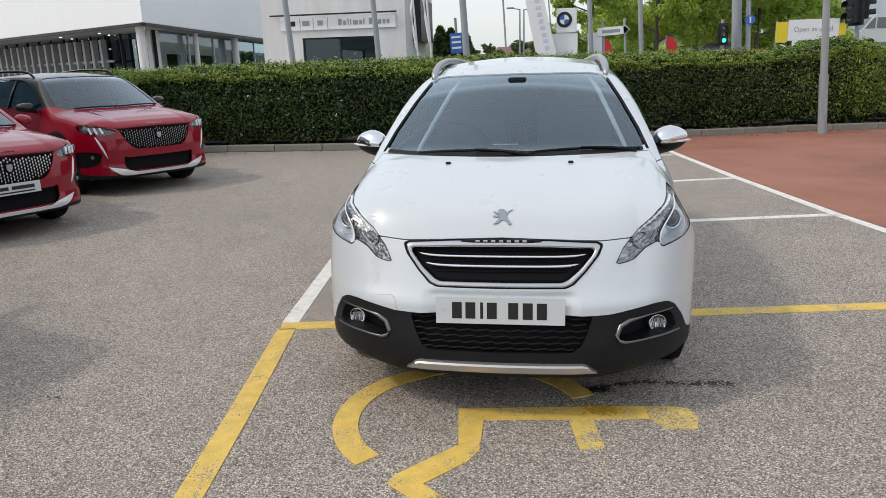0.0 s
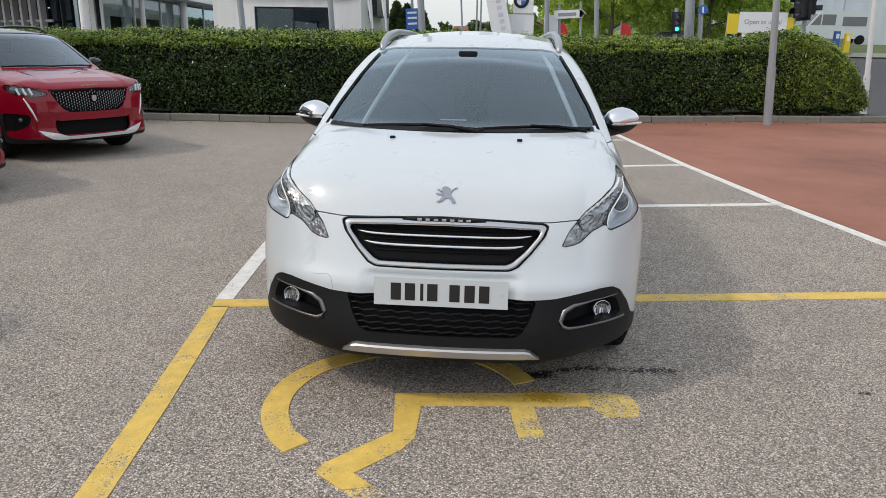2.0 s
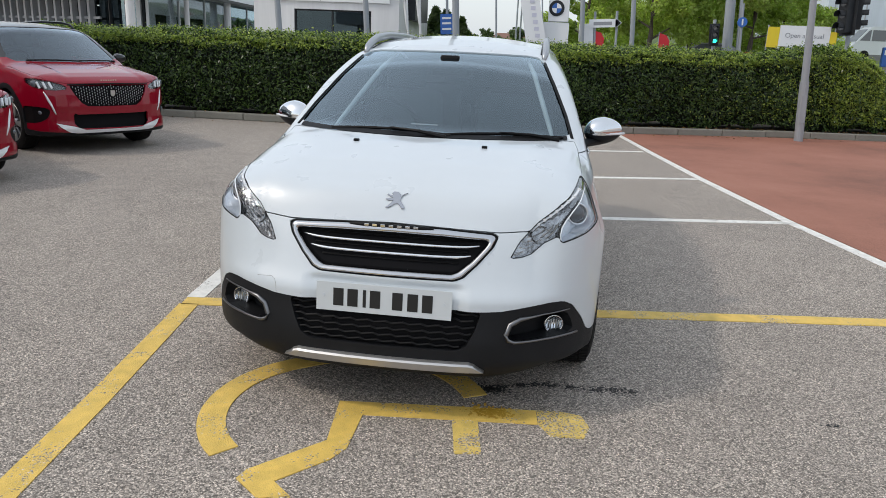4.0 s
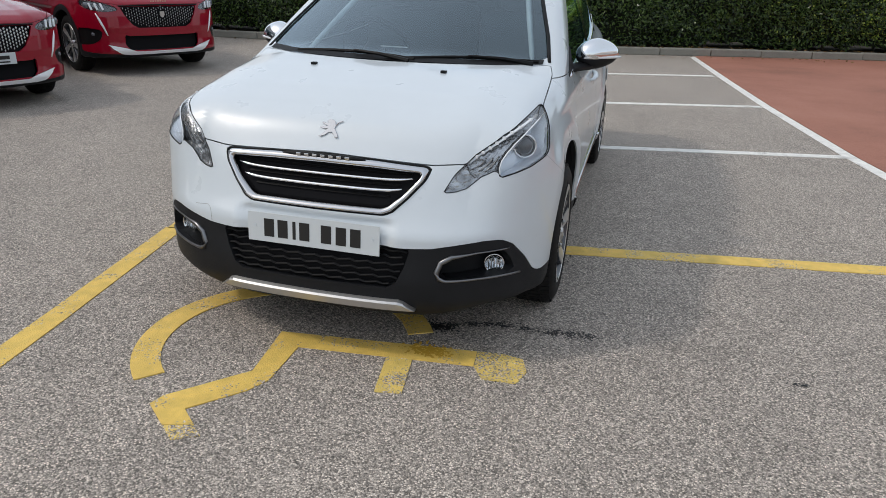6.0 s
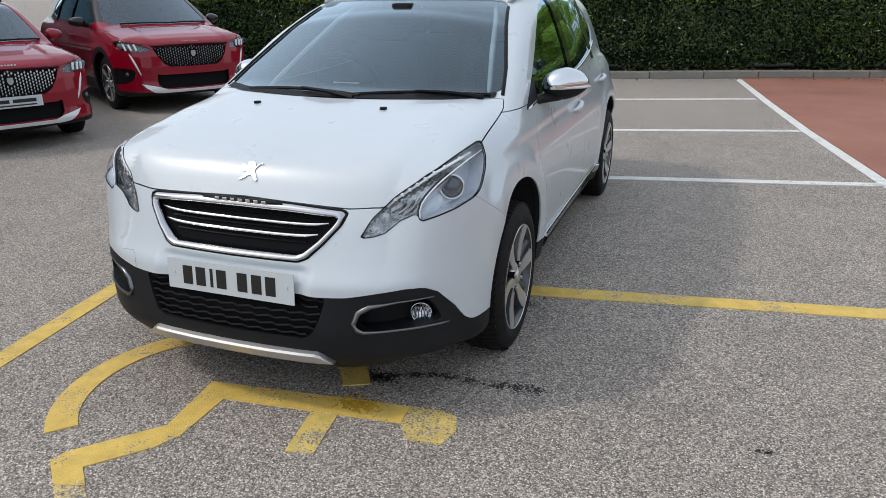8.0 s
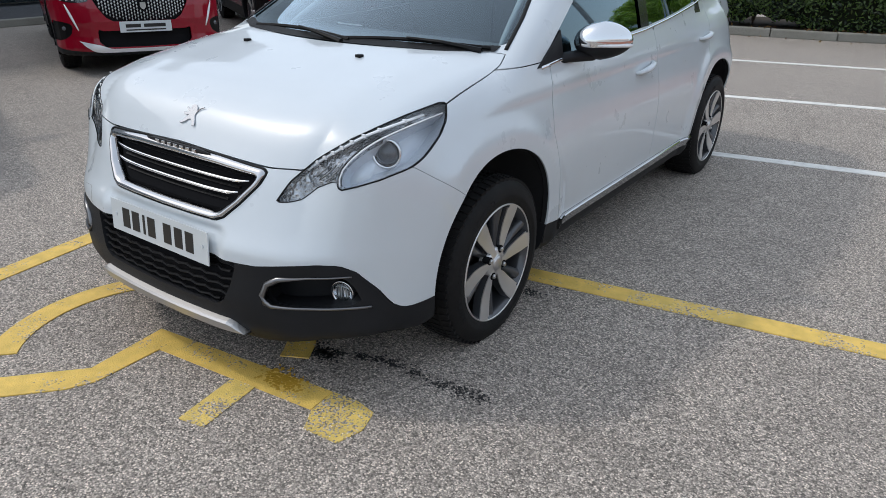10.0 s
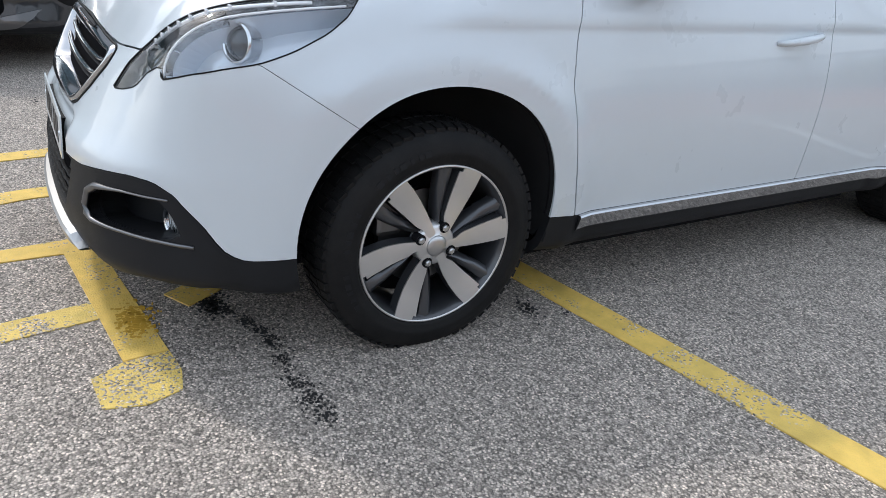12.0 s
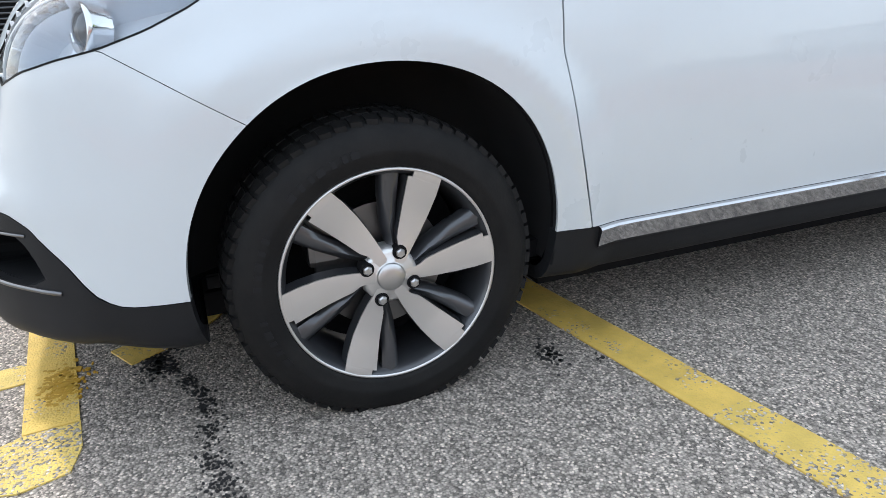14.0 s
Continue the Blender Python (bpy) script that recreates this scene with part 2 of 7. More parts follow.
def prism(bm, poly, lo, hi, m=None):
    """A flat outline (x, y) raised from z = lo to z = hi."""
    a = [bm.verts.new((x, y, lo)) for x, y in poly]
    b = [bm.verts.new((x, y, hi)) for x, y in poly]
    n = len(poly)
    area = sum(poly[i][0] * poly[(i + 1) % n][1] - poly[(i + 1) % n][0] * poly[i][1] for i in range(n))
    fs = [bm.faces.new(b), bm.faces.new(a[::-1])] + [bm.faces.new((a[i], a[(i + 1) % n], b[(i + 1) % n], b[i])) for i in range(n)]
    if area < 0:
        bmesh.ops.reverse_faces(bm, faces=fs)
    bmesh.ops.triangulate(bm, faces=fs[:2])
    if m is not None:
        bmesh.ops.transform(bm, matrix=m, verts=a + b)
    return a + b


def lathe(bm, profile, n=48, m=None, closed=False):
    """Turns (radius, along) pairs round the x axis."""
    rings = []
    for r, x in profile:
        rings.append([bm.verts.new((x, r * math.cos(2 * math.pi * i / n), r * math.sin(2 * math.pi * i / n))) for i in range(n)])
    for k in range(len(rings) - (0 if closed else 1)):
        a, b = rings[k], rings[(k + 1) % len(rings)]
        for i in range(n):
            bm.faces.new((a[i], b[i], b[(i + 1) % n], a[(i + 1) % n]))
    vs = [v for ring in rings for v in ring]
    if m is not None:
        bmesh.ops.transform(bm, matrix=m, verts=vs)
    return vs


def bar_strip(bm, pts, width, height, up=Vector((0, 0, 1))):
    """A flat strip with thickness along a line of points on level ground."""
    pts = [Vector(p) for p in pts]
    rows = []
    for k, p in enumerate(pts):
        d = (pts[min(k + 1, len(pts) - 1)] - pts[max(k - 1, 0)]).normalized()
        s = d.cross(up).normalized() * width / 2
        rows.append([bm.verts.new(q) for q in (p - s, p + s, p + s + up * height, p - s + up * height)])
    for a, b in zip(rows, rows[1:]):
        for i in range(4):
            bm.faces.new((a[i], a[(i + 1) % 4], b[(i + 1) % 4], b[i]))
    bm.faces.new(rows[0]), bm.faces.new(rows[-1][::-1])


# ---- car bodies: fields, panels cut from them ----
def smax(a, b, k):
    h = np.maximum(k - np.abs(a - b), 0) / k
    return np.maximum(a, b) + h * h * k * 0.25


def ease(a, b, v):
    t = np.clip((v - a) / (b - a), 0, 1)
    return t * t * (3 - 2 * t)


def curve(v, xs, ys, w):
    """A line of points with its corners rounded over a width w."""
    return sum(np.interp(v + w * d, xs, ys) for d in (-1, -0.6, -0.2, 0.2, 0.6, 1)) / 6


def smin(a, b, k):
    return -smax(-a, -b, k)


def hatch_body(p):
    """Signed field of the white car's body: below zero inside. Nose towards -y, wheels on z = 0."""
    x, y, z = np.abs(p[:, 0]), p[:, 1], p[:, 2]
    # lower body
    zz = z - 0.55
    side = 0.836 - np.where(zz < 0, 0.28 * zz * zz, 0.40 * ((zz * zz + 0.03) ** 0.875 - 0.0465))
    side = side - 0.10 * np.maximum(y - 3.3, 0) ** 1.6 - 0.9 * np.maximum(y - 3.6, 0) ** 1.35 - 0.004 * np.exp(-((z - 0.48) / 0.15) ** 2) * ease(1.15, 1.55, y) * ease(3.0, 2.7, y)
    side = side - 0.040 * ease(1.0, 0.35, y) * ease(0.60, 0.92, z)
    for hub in (0.774, 3.312):
        d = np.hypot(y - hub, z - 0.333)
        side = side + (0.016 * ease(0.54, 0.448, d) - 0.012 * np.clip((0.448 - d) / 0.07, 0, 1)) * ease(0.86, 0.70, z)
    plan = curve(x, [-0.15, 0, 0.15, 0.30, 0.42, 0.53, 0.615, 0.69, 0.75, 0.80, 0.835, 0.86, 0.92], [-0.035, -0.038, -0.035, -0.025, -0.004, 0.028, 0.075, 0.135, 0.205, 0.29, 0.385, 0.52, 1.2], 0.035)
    nose = curve(z, [0.14, 0.19, 0.25, 0.33, 0.42, 0.50, 0.55, 0.60, 0.66, 0.74, 0.90],
                     [0.09, 0.03, -0.005, -0.012, 0.0, 0.006, 0.038, 0.062, 0.088, 0.118, 0.18], 0.016) * np.clip((0.80 - x) / 0.25, 0.25, 1)
    front = plan + nose + 0.018 * ease(0.33, 0.26, x) * ease(0.39, 0.425, z) * ease(0.56, 0.525, z)
    deck = curve(y, [0.0, 0.10, 0.13, 0.17, 0.22, 0.30, 0.42, 0.65, 0.85, 1.00, 4.2],
                     [0.66, 0.745, 0.785, 0.835, 0.868, 0.904, 0.940, 0.982, 1.008, 1.02, 1.06], 0.022)
    deck = deck - 0.05 * (x / 0.72) ** 3 + 0.008 * np.exp(-((x - 0.52) / 0.10) ** 2)
    floor = 0.20 - 0.05 * np.clip((0.25 - y) / 0.2, 0, 1)
    floor = floor + np.clip((x - 0.40) / 0.22, 0, 1) * np.interp(y, [0.0, 0.25, 0.40, 0.60], [0.070, 0.030, 0.008, 0.0])
    low = smax(x - side, (z - deck) * 0.93, 0.10)
    low = smax(low, (front - y) * 0.9, 0.07)
    low = smax(low, floor - z, 0.05)
    low = smax(low, y - 4.10 + 0.25 * np.maximum(z - 0.75, 0), 0.10)
    # cabin
    zc = z - 0.93
    wall = 0.766 - 0.25 * zc - 0.28 * zc * np.abs(zc) - 0.06 * np.maximum(y - 2.4, 0) ** 1.5
    roof = np.interp(y, [1.5, 1.75, 2.0, 2.4, 2.9, 3.4, 4.0], [1.36, 1.42, 1.458, 1.488, 1.488, 1.452, 1.38]) - 0.05 * (x / 0.55) ** 2
    screen = (0.80 + 1.95 * (z - 0.99) + 0.37 * x * x - y) * 0.456
    tail = (y - 4.12 + 0.75 * (z - 0.95)) * 0.8
    cab = smax(x - wall, z - roof, 0.09)
    cab = smax(cab, screen, 0.06)
    cab = smax(cab, tail, 0.08)
    cab = smax(cab, 0.86 - z, 0.02)
    return smin(low, cab, 0.035)


def surface(field, p):
    """Unit normals of a field at points p."""
    e = 0.004
    g = np.stack([field(p + e * np.eye(3)[k]) - field(p - e * np.eye(3)[k]) for k in range(3)], 1)
    return g / np.maximum(np.linalg.norm(g, axis=1, keepdims=True), 1e-9)


def reach(field, o, w, far=1.8):
    """First places where rays from inside leave the body."""
    t = np.linspace(0.02, far, 160)
    lo, hi, found = np.zeros(len(o)), np.full(len(o), far), np.zeros(len(o), bool)
    last = np.zeros(len(o))
    for s in t:
        v = field(o + w * s) > 0
        now = v & ~found
        hi[now], lo[now] = s, last[now]
        found |= now
        last[:] = s
    for _ in range(22):
        mid = (lo + hi) / 2
        v = field(o + w * mid[:, None]) > 0
        hi, lo = np.where(v, mid, hi), np.where(v, lo, mid)
    return o + w * hi[:, None]


def half_shell(field, stations, spine, around=140, cap=64, offset=0.0):
    """Half a body's skin (x >= 0) as points and faces, found along rays from its spine."""
    y0, y1 = stations[0], stations[-1]
    turn = np.linspace(-math.pi / 2, math.pi / 2, around + 1)
    ring = np.stack([np.cos(turn), np.zeros_like(turn), np.sin(turn)], 1)
    ring[0, 0] = ring[-1, 0] = 0
    o, w = [], []
    for k in range(cap):
        f = math.pi / 2 * (1 - (k + 0.001) / cap)
        o.append(np.tile([0, y0, spine], (around + 1, 1))), w.append(ring * math.cos(f) + np.array([0, -math.sin(f), 0]))
    for y in stations:
        o.append(np.tile([0, y, spine], (around + 1, 1))), w.append(ring)
    for k in range(1, 25):
        f = math.pi / 2 * min(k / 24, 0.999)
        o.append(np.tile([0, y1, spine], (around + 1, 1))), w.append(ring * math.cos(f) + np.array([0, math.sin(f), 0]))
    rows = len(o)
    v = reach(lambda p: field(p) + offset, np.concatenate(o), np.concatenate(w))
    v[np.abs(v[:, 0]) < 1e-5, 0] = 0
    idx = np.arange(rows * (around + 1)).reshape(rows, around + 1)
    f = np.stack([idx[:-1, :-1], idx[1:, :-1], idx[1:, 1:], idx[:-1, 1:]], -1).reshape(-1, 4)
    return v, [tuple(q) for q in f.tolist()]


def cut(mesh, g, gap=0.0):
    """Splits a mesh along g = 0 into (g < 0, g > 0), with a gap."""
    v, faces = mesh
    val = g(v)

    def side(s):
        keep, made, out = [], {}, []
        d = val * s + gap
        dl = d.tolist()
        extra = []
        for f in faces:
            n_in = sum(dl[i] < 0 for i in f)
            if n_in == len(f):
                out.append(f)
            elif n_in:
                poly = []
                for a, b in zip(f, f[1:] + f[:1]):
                    if dl[a] < 0:
                        poly.append(a)
                    if (dl[a] < 0) != (dl[b] < 0):
                        key = (min(a, b), max(a, b))
                        if key not in made:
                            t = dl[key[0]] / (dl[key[0]] - dl[key[1]])
                            made[key] = len(v) + len(extra)
                            extra.append(v[key[0]] * (1 - t) + v[key[1]] * t)
                        poly.append(made[key])
                if len(poly) > 2:
                    out.append(tuple(poly))
        pts = np.concatenate([v, np.array(extra)]) if extra else v
        used = np.unique(np.array([i for f in out for i in f], int)) if out else np.zeros(0, int)
        back = np.full(len(pts), -1)
        back[used] = np.arange(len(used))
        bl = back.tolist()
        return pts[used], [tuple(bl[i] for i in f) for f in out]

    return side(1), side(-1)


def outline(poly):
    """Signed distance to a flat outline, as a function of two coordinates."""
    q = np.array(poly, float)

    def f(a, b):
        p = np.stack([a, b], 1)
        d, s = np.full(len(p), 1e9), np.ones(len(p))
        for i in range(len(q)):
            e, w = q[i - 1] - q[i], p - q[i]
            h = w - e * np.clip((w @ e) / (e @ e), 0, 1)[:, None]
            d = np.minimum(d, (h * h).sum(1))
            c = np.stack([p[:, 1] >= q[i][1], p[:, 1] < q[i - 1][1], e[0] * w[:, 1] > e[1] * w[:, 0]])
            s = np.where(c.all(0) | (~c).all(0), -s, s)
        return s * np.sqrt(d)

    return f


def in_front(poly, lo=-9, hi=9):
    """Field of an outline seen from the front (|x|, z), between two values of y."""
    o = outline(poly)
    return lambda p: np.maximum(o(np.abs(p[:, 0]), p[:, 2]), np.maximum(lo - p[:, 1], p[:, 1] - hi))


def from_side(poly, lo=0.0):
    o = outline(poly)
    return lambda p: np.maximum(o(p[:, 1], p[:, 2]), lo - np.abs(p[:, 0]))


def panel(name, mesh, field, mat, parent, mirror="both", offset=0.0, flange=0.02, label="", flange_mat=None):
    """A panel from a piece of half skin: both halves as one part, or one side alone, with its edges turned in."""
    v, f = mesh
    if not len(v):
        return None
    n = surface(field, v)
    v = v + n * offset
    faces, pts, nrm = list(f), v, n
    if flange:
        count = {}
        for q in f:
            for a, b in zip(q, q[1:] + q[:1]):
                count[(a, b)] = 1
        rim = [(a, b) for (a, b) in count if (b, a) not in count and not (abs(v[a][0]) < 1e-4 and abs(v[b][0]) < 1e-4)]
        inner = {}
        for a, b in rim:
            for i in (a, b):
                if i not in inner:
                    inner[i] = len(v) + len(inner)
        back = np.array([v[i] - n[i] * flange for i in inner]).reshape(-1, 3)
        pts = np.concatenate([v, back])
        nrm = np.concatenate([n, n[list(inner)]]) if inner else n
        edge_faces = [(b, a, inner[a], inner[b]) for a, b in rim]
    else:
        edge_faces = []
    total = faces + edge_faces
    flip = np.array([-1, 1, 1])
    if mirror == "left":
        allv, alln, allf = pts, nrm, total
    elif mirror == "right":
        allv, alln, allf = pts * flip, nrm * flip, [q[::-1] for q in total]
    else:
        allv, alln = np.concatenate([pts, pts * flip]), np.concatenate([nrm, nrm * flip])
        allf = total + [tuple(i + len(pts) for i in q[::-1]) for q in total]
    me = bpy.data.meshes.new(name)
    me.from_pydata(allv.tolist(), [], allf)
    me.validate()
    me.shade_smooth()
    loops = np.zeros(len(me.loops), int)
    me.loops.foreach_get("vertex_index", loops)
    if len(me.vertices) == len(alln) and not flange:
        me.normals_split_custom_set(alln[loops].tolist())
    elif len(me.vertices) == len(alln):
        ln = alln[loops]
        nf = np.zeros(len(me.polygons) * 3)
        me.polygons.foreach_get("normal", nf)
        nf = nf.reshape(-1, 3)
        size = np.zeros(len(me.polygons), int)
        me.polygons.foreach_get("loop_total", size)
        pn = np.repeat(nf, size, axis=0)
        flat = (pn * ln).sum(1) < 0.35
        ln[flat] = pn[flat]
        me.normals_split_custom_set(ln.tolist())
    return obj(name, me, mat, parent, label)

# ---- ground, markings, kerbs ----
bm = bmesh.new()
nx = [-900, -300, -120] + list(range(-60, 61, 4)) + [120, 300, 900]
grid = [[bm.verts.new((x, y, 0)) for y in nx] for x in nx]
for i in range(len(nx) - 1):
    for j in range(len(nx) - 1):
        bm.faces.new((grid[i][j], grid[i + 1][j], grid[i + 1][j + 1], grid[i][j + 1]))
ground = tagged(part("ground", bm, asphalt), "grey stone-chip tarmac of a car park", "ground", kind="structure")


def marking(name, pts, width, mat, label, category="road marking"):
    bm = bmesh.new()
    dense = []
    for a, b in zip(pts, pts[1:]):
        steps = max(1, int((Vector(b) - Vector(a)).length / 0.5))
        dense += [Vector(a).lerp(Vector(b), k / steps) for k in range(steps)]
    dense.append(Vector(pts[-1]))
    bar_strip(bm, [(p.x, p.y, 0.0) for p in dense], width, 0.004)
    return tagged(part(name, bm, mat), label, category, kind="structure")


marking("yellow_line", [(-1.298, 0.93), (-1.22, 0.45), (-1.125, -0.15), (-1.045, -0.72), (-0.74, -2.9), (-0.4, -5.2)], 0.105, yellow_line, "worn yellow painted bay line on tarmac")
marking("yellow_cross_line", [(-1.345, 0.968), (0.5, 1.278), (1.12, 1.382)], 0.115, yellow_line, "long worn yellow painted line across the bays")
marking("yellow_cross_line", [(1.12, 1.382), (1.6, 1.463)], 0.115, yellow_chipped, "chipped yellow painted line across the bays")
marking("yellow_cross_line", [(1.6, 1.463), (2.5, 1.614), (3.28, 1.745)], 0.115, yellow_line, "long worn yellow painted line across the bays")
marking("white_bay_line", [(-1.312, 1.03), (-1.445, 2.33), (-1.68, 4.6)], 0.10, white_line, "white painted bay line on tarmac")
marking("white_bay_line", [(-1.5, 3.277), (2.79, 4.20)], 0.10, white_line, "white painted bay line on tarmac")
marking("white_bay_line", [(-1.0, 5.445), (2.42, 6.435)], 0.10, white_line, "white painted bay line on tarmac")
marking("white_bay_line", [(-1.0, 7.83), (2.08, 8.83)], 0.10, white_line, "white painted bay line on tarmac")
marking("white_edge_line", [(6.5, -14.0), (4.3, -3.0), (2.98, 3.53), (2.835, 4.22), (2.485, 6.45), (2.22, 8.5), (1.90, 11.2)], 0.10, white_line, "long white painted line beside red surfacing")

# wheelchair sign of the bay
bm = bmesh.new()
arm = [(-0.19, 0.045), (0.60, 0.138), (0.61, 0.029), (-0.072, -0.045), (-0.066, -0.29), (-0.105, -0.375),
       (-0.245, -0.535), (-0.165, -0.603), (-0.262, -0.633), (-0.372, -0.545), (-0.358, -0.49), (-0.152, -0.255)]
prism(bm, arm, 0.0, 0.004)
sign = tagged(part("wheelchair_marking", bm, yellow_line), "worn yellow wheelchair sign painted on tarmac", "road marking", kind="structure")
bm = bmesh.new()
prism(bm, [(0.277, -0.004), (0.377, 0.006), (0.412, -0.226), (0.316, -0.246)], 0.0, 0.0035)
part("foot_rest", bm, yellow_worn, sign, "faded yellow paint")
bm = bmesh.new()
prism(bm, [(0.603, 0.139), (0.70, 0.15), (0.78, 0.135), (0.808, 0.05), (0.785, -0.04), (0.66, -0.05), (0.613, 0.03)], 0.0, 0.0035)
part("hand_rest", bm, yellow_worn, sign, "faded yellow paint")
bm = bmesh.new()
prism(bm, [(-0.168, -0.605), (-0.115, -0.645), (-0.19, -0.69), (-0.259, -0.635)], 0.0, 0.0035)
part("lower_tip", bm, yellow_worn, sign, "faded yellow paint")
bm = bmesh.new()
arc = []
for k in range(42):
    turn = 230 - 5 * k
    r = float(np.interp(turn, [20, 50, 125, 230], [0.578, 0.572, 0.482, 0.476]))
    arc.append((-0.175 + r * math.cos(radians(turn)), -0.035 + r * math.sin(radians(turn)), 0))
bar_strip(bm, arc, 0.105, 0.0045)
part("wheel_arc", bm, yellow_line, sign)

# crack filled with tar, oil drips, old patch of tar
rnd = random.Random(5)
bm = bmesh.new()
way = [(0.30, 0.22), (0.40, 0.28), (0.49, 0.345), (0.59, 0.38), (0.69, 0.39), (0.85, 0.39), (0.95, 0.395), (1.04, 0.415)]
for k in range(850):
    s = rnd.random() * (len(way) - 1)
    i = int(s)
    q = Vector(way[i]).lerp(Vector(way[i + 1]), s - i)
    spread = 0.006 + 0.016 * (s / len(way))
    q += Vector((rnd.gauss(0, 0.010), rnd.gauss(0, spread * 0.95)))
    r = rnd.uniform(0.0015, 0.0052)
    if math.sin(s * 9.0) + rnd.gauss(0, 0.7) < -0.5:
        continue
    n = rnd.randint(4, 6)
    prism(bm, [(q.x + r * rnd.uniform(0.6, 1.3) * math.cos(6.283 * j / n), q.y + r * rnd.uniform(0.5, 1.1) * math.sin(6.283 * j / n)) for j in range(n)], 0.0, 0.0012 + rnd.random() * 0.0012)
tar_black = Mat("tar_black", (0.018, 0.017, 0.017), 0.6).m
tagged(part("tar_crack", bm, tar_black), "black crumbling crack in the tarmac", "road crack", kind="stuff")
bm = bmesh.new()
for cx, cy, sx, sy, n in ((0.775, 1.16, 0.05, 0.024, 60), (0.83, 1.255, 0.02, 0.010, 6), (0.41, 0.295, 0.06, 0.034, 150), (1.78, 0.285, 0.045, 0.010, 16), (-2.08, -0.01, 0.06, 0.012, 16)):
    for k in range(n):
        x, y, r = rnd.gauss(cx, sx * 0.6), rnd.gauss(cy, sy * 0.6), rnd.uniform(0.002, 0.006)
        prism(bm, [(x + r * math.cos(j * 1.2566), y + r * math.sin(j * 1.2566)) for j in range(5)], 0.0, 0.002)
tagged(part("oil_spots", bm, tar_black), "small black oil spots on the tarmac", "oil spot", kind="stuff")

bm = bmesh.new()
for k in range(260):
    x, y, r = rnd.gauss(0.42, 0.045), rnd.gauss(0.085, 0.024), rnd.uniform(0.002, 0.007)
    prism(bm, [(x + r * rnd.uniform(0.7, 1.2) * math.cos(j * 0.898), y + r * rnd.uniform(0.7, 1.2) * math.sin(j * 0.898)) for j in range(7)], 0.0, 0.0046 + 0.0001 * (k % 9))
rust_stain = Mat("rust_stain", (0.50, 0.29, 0.025), 0.6).m
tagged(part("rust_stain", bm, rust_stain), "orange-brown oil stain on the yellow paint", "stain", kind="stuff")

# red surfacing between the white line and the kerb
bm = bmesh.new()
prism(bm, [(3.05, 3.53), (4.37, -3.0), (6.57, -14.0), (30, -14.0), (30, 14.9), (8.4, 13.0), (6.9, 12.62), (5.0, 12.3), (3.0, 11.7), (1.96, 11.35), (1.96, 11.2), (2.28, 8.5), (2.55, 6.45), (2.9, 4.22)], 0.0, 0.004)
tagged(part("red_paving", bm, red_surfacing), "worn red surfacing beside the bays", "paving", kind="structure")

KERB = [(-30, 10.4), (-14, 10.1), (-6.4, 9.9), (-3.4, 10.0), (0.37, 10.85), (3.0, 11.72), (5.0, 12.32), (6.9, 12.68), (8.4, 13.05)]


def along(line, s):
    """The place and heading at s metres along a line of points."""
    for a, b in zip(line, line[1:]):
        a, b = Vector(a), Vector(b)
        d = (b - a).length
        if s <= d or b == Vector(line[-1]):
            return a.lerp(b, s / d), (b - a).normalized()
        s -= d


def run_length(line):
    return sum((Vector(b) - Vector(a)).length for a, b in zip(line, line[1:]))


verge = tagged(new("kerb"), "row of worn concrete kerb stones below a hedge", "kerb", kind="structure")
bm = bmesh.new()
box(bm, (-0.452, 0, 0), (0.452, 0.14, 0.125), 0.018)
stone_mesh = bpy.data.meshes.new("kerb_stone")
bm.to_mesh(stone_mesh), bm.free()
stone_mesh.materials.append(kerb_stone)
s, total = 10.0, run_length(KERB)
while s < total - 0.4:
    p, d = along(KERB, s)
    o = new("kerb_stone", stone_mesh)
    o.parent = verge
    o.matrix_basis = pose(p.x, p.y, rnd.uniform(-0.006, 0.004), 0, 0, math.degrees(math.atan2(d.y, d.x)) + rnd.uniform(-0.3, 0.3))
    s += 0.915
soil = plastic("soil", (0.05, 0.038, 0.026), 0.95)
bm = bmesh.new()
left = [Vector(q) for q in KERB]
back = [q + Vector((-0.35, 0.94)) * 2.2 for q in left]
prism(bm, [tuple(q + Vector((-0.05, 0.13))) for q in left] + [tuple(q) for q in reversed(back)], 0.0, 0.09)
tagged(part("soil_bed", bm, soil), "bare brown soil bed under the hedge", "soil", kind="structure")

# ---- the white car ----
def surf_front(field, x, z, start=-0.4):
    """The body's surface met from the front at (x, z)."""
    y = start + np.arange(0, 2.6, 0.004)
    v = field(np.stack([np.full_like(y, x), y, np.full_like(y, z)], 1))
    k = int(np.argmax(v < 0))
    t = v[k - 1] / (v[k - 1] - v[k])
    return Vector((x, float(y[k - 1] + 0.004 * t), z))


def surf_side(field, y, z):
    x = 1.1 - np.arange(0, 1.0, 0.004)
    v = field(np.stack([x, np.full_like(x, y), np.full_like(x, z)], 1))
    k = int(np.argmax(v < 0))
    t = v[k - 1] / (v[k - 1] - v[k])
    return Vector((float(x[k - 1] - 0.004 * t), y, z))


def surf_top(field, x, y):
    z = 1.8 - np.arange(0, 1.6, 0.004)
    v = field(np.stack([np.full_like(z, x), np.full_like(z, y), z], 1))
    k = int(np.argmax(v < 0))
    t = v[k - 1] / (v[k - 1] - v[k])
    return Vector((x, y, float(z[k - 1] - 0.004 * t)))


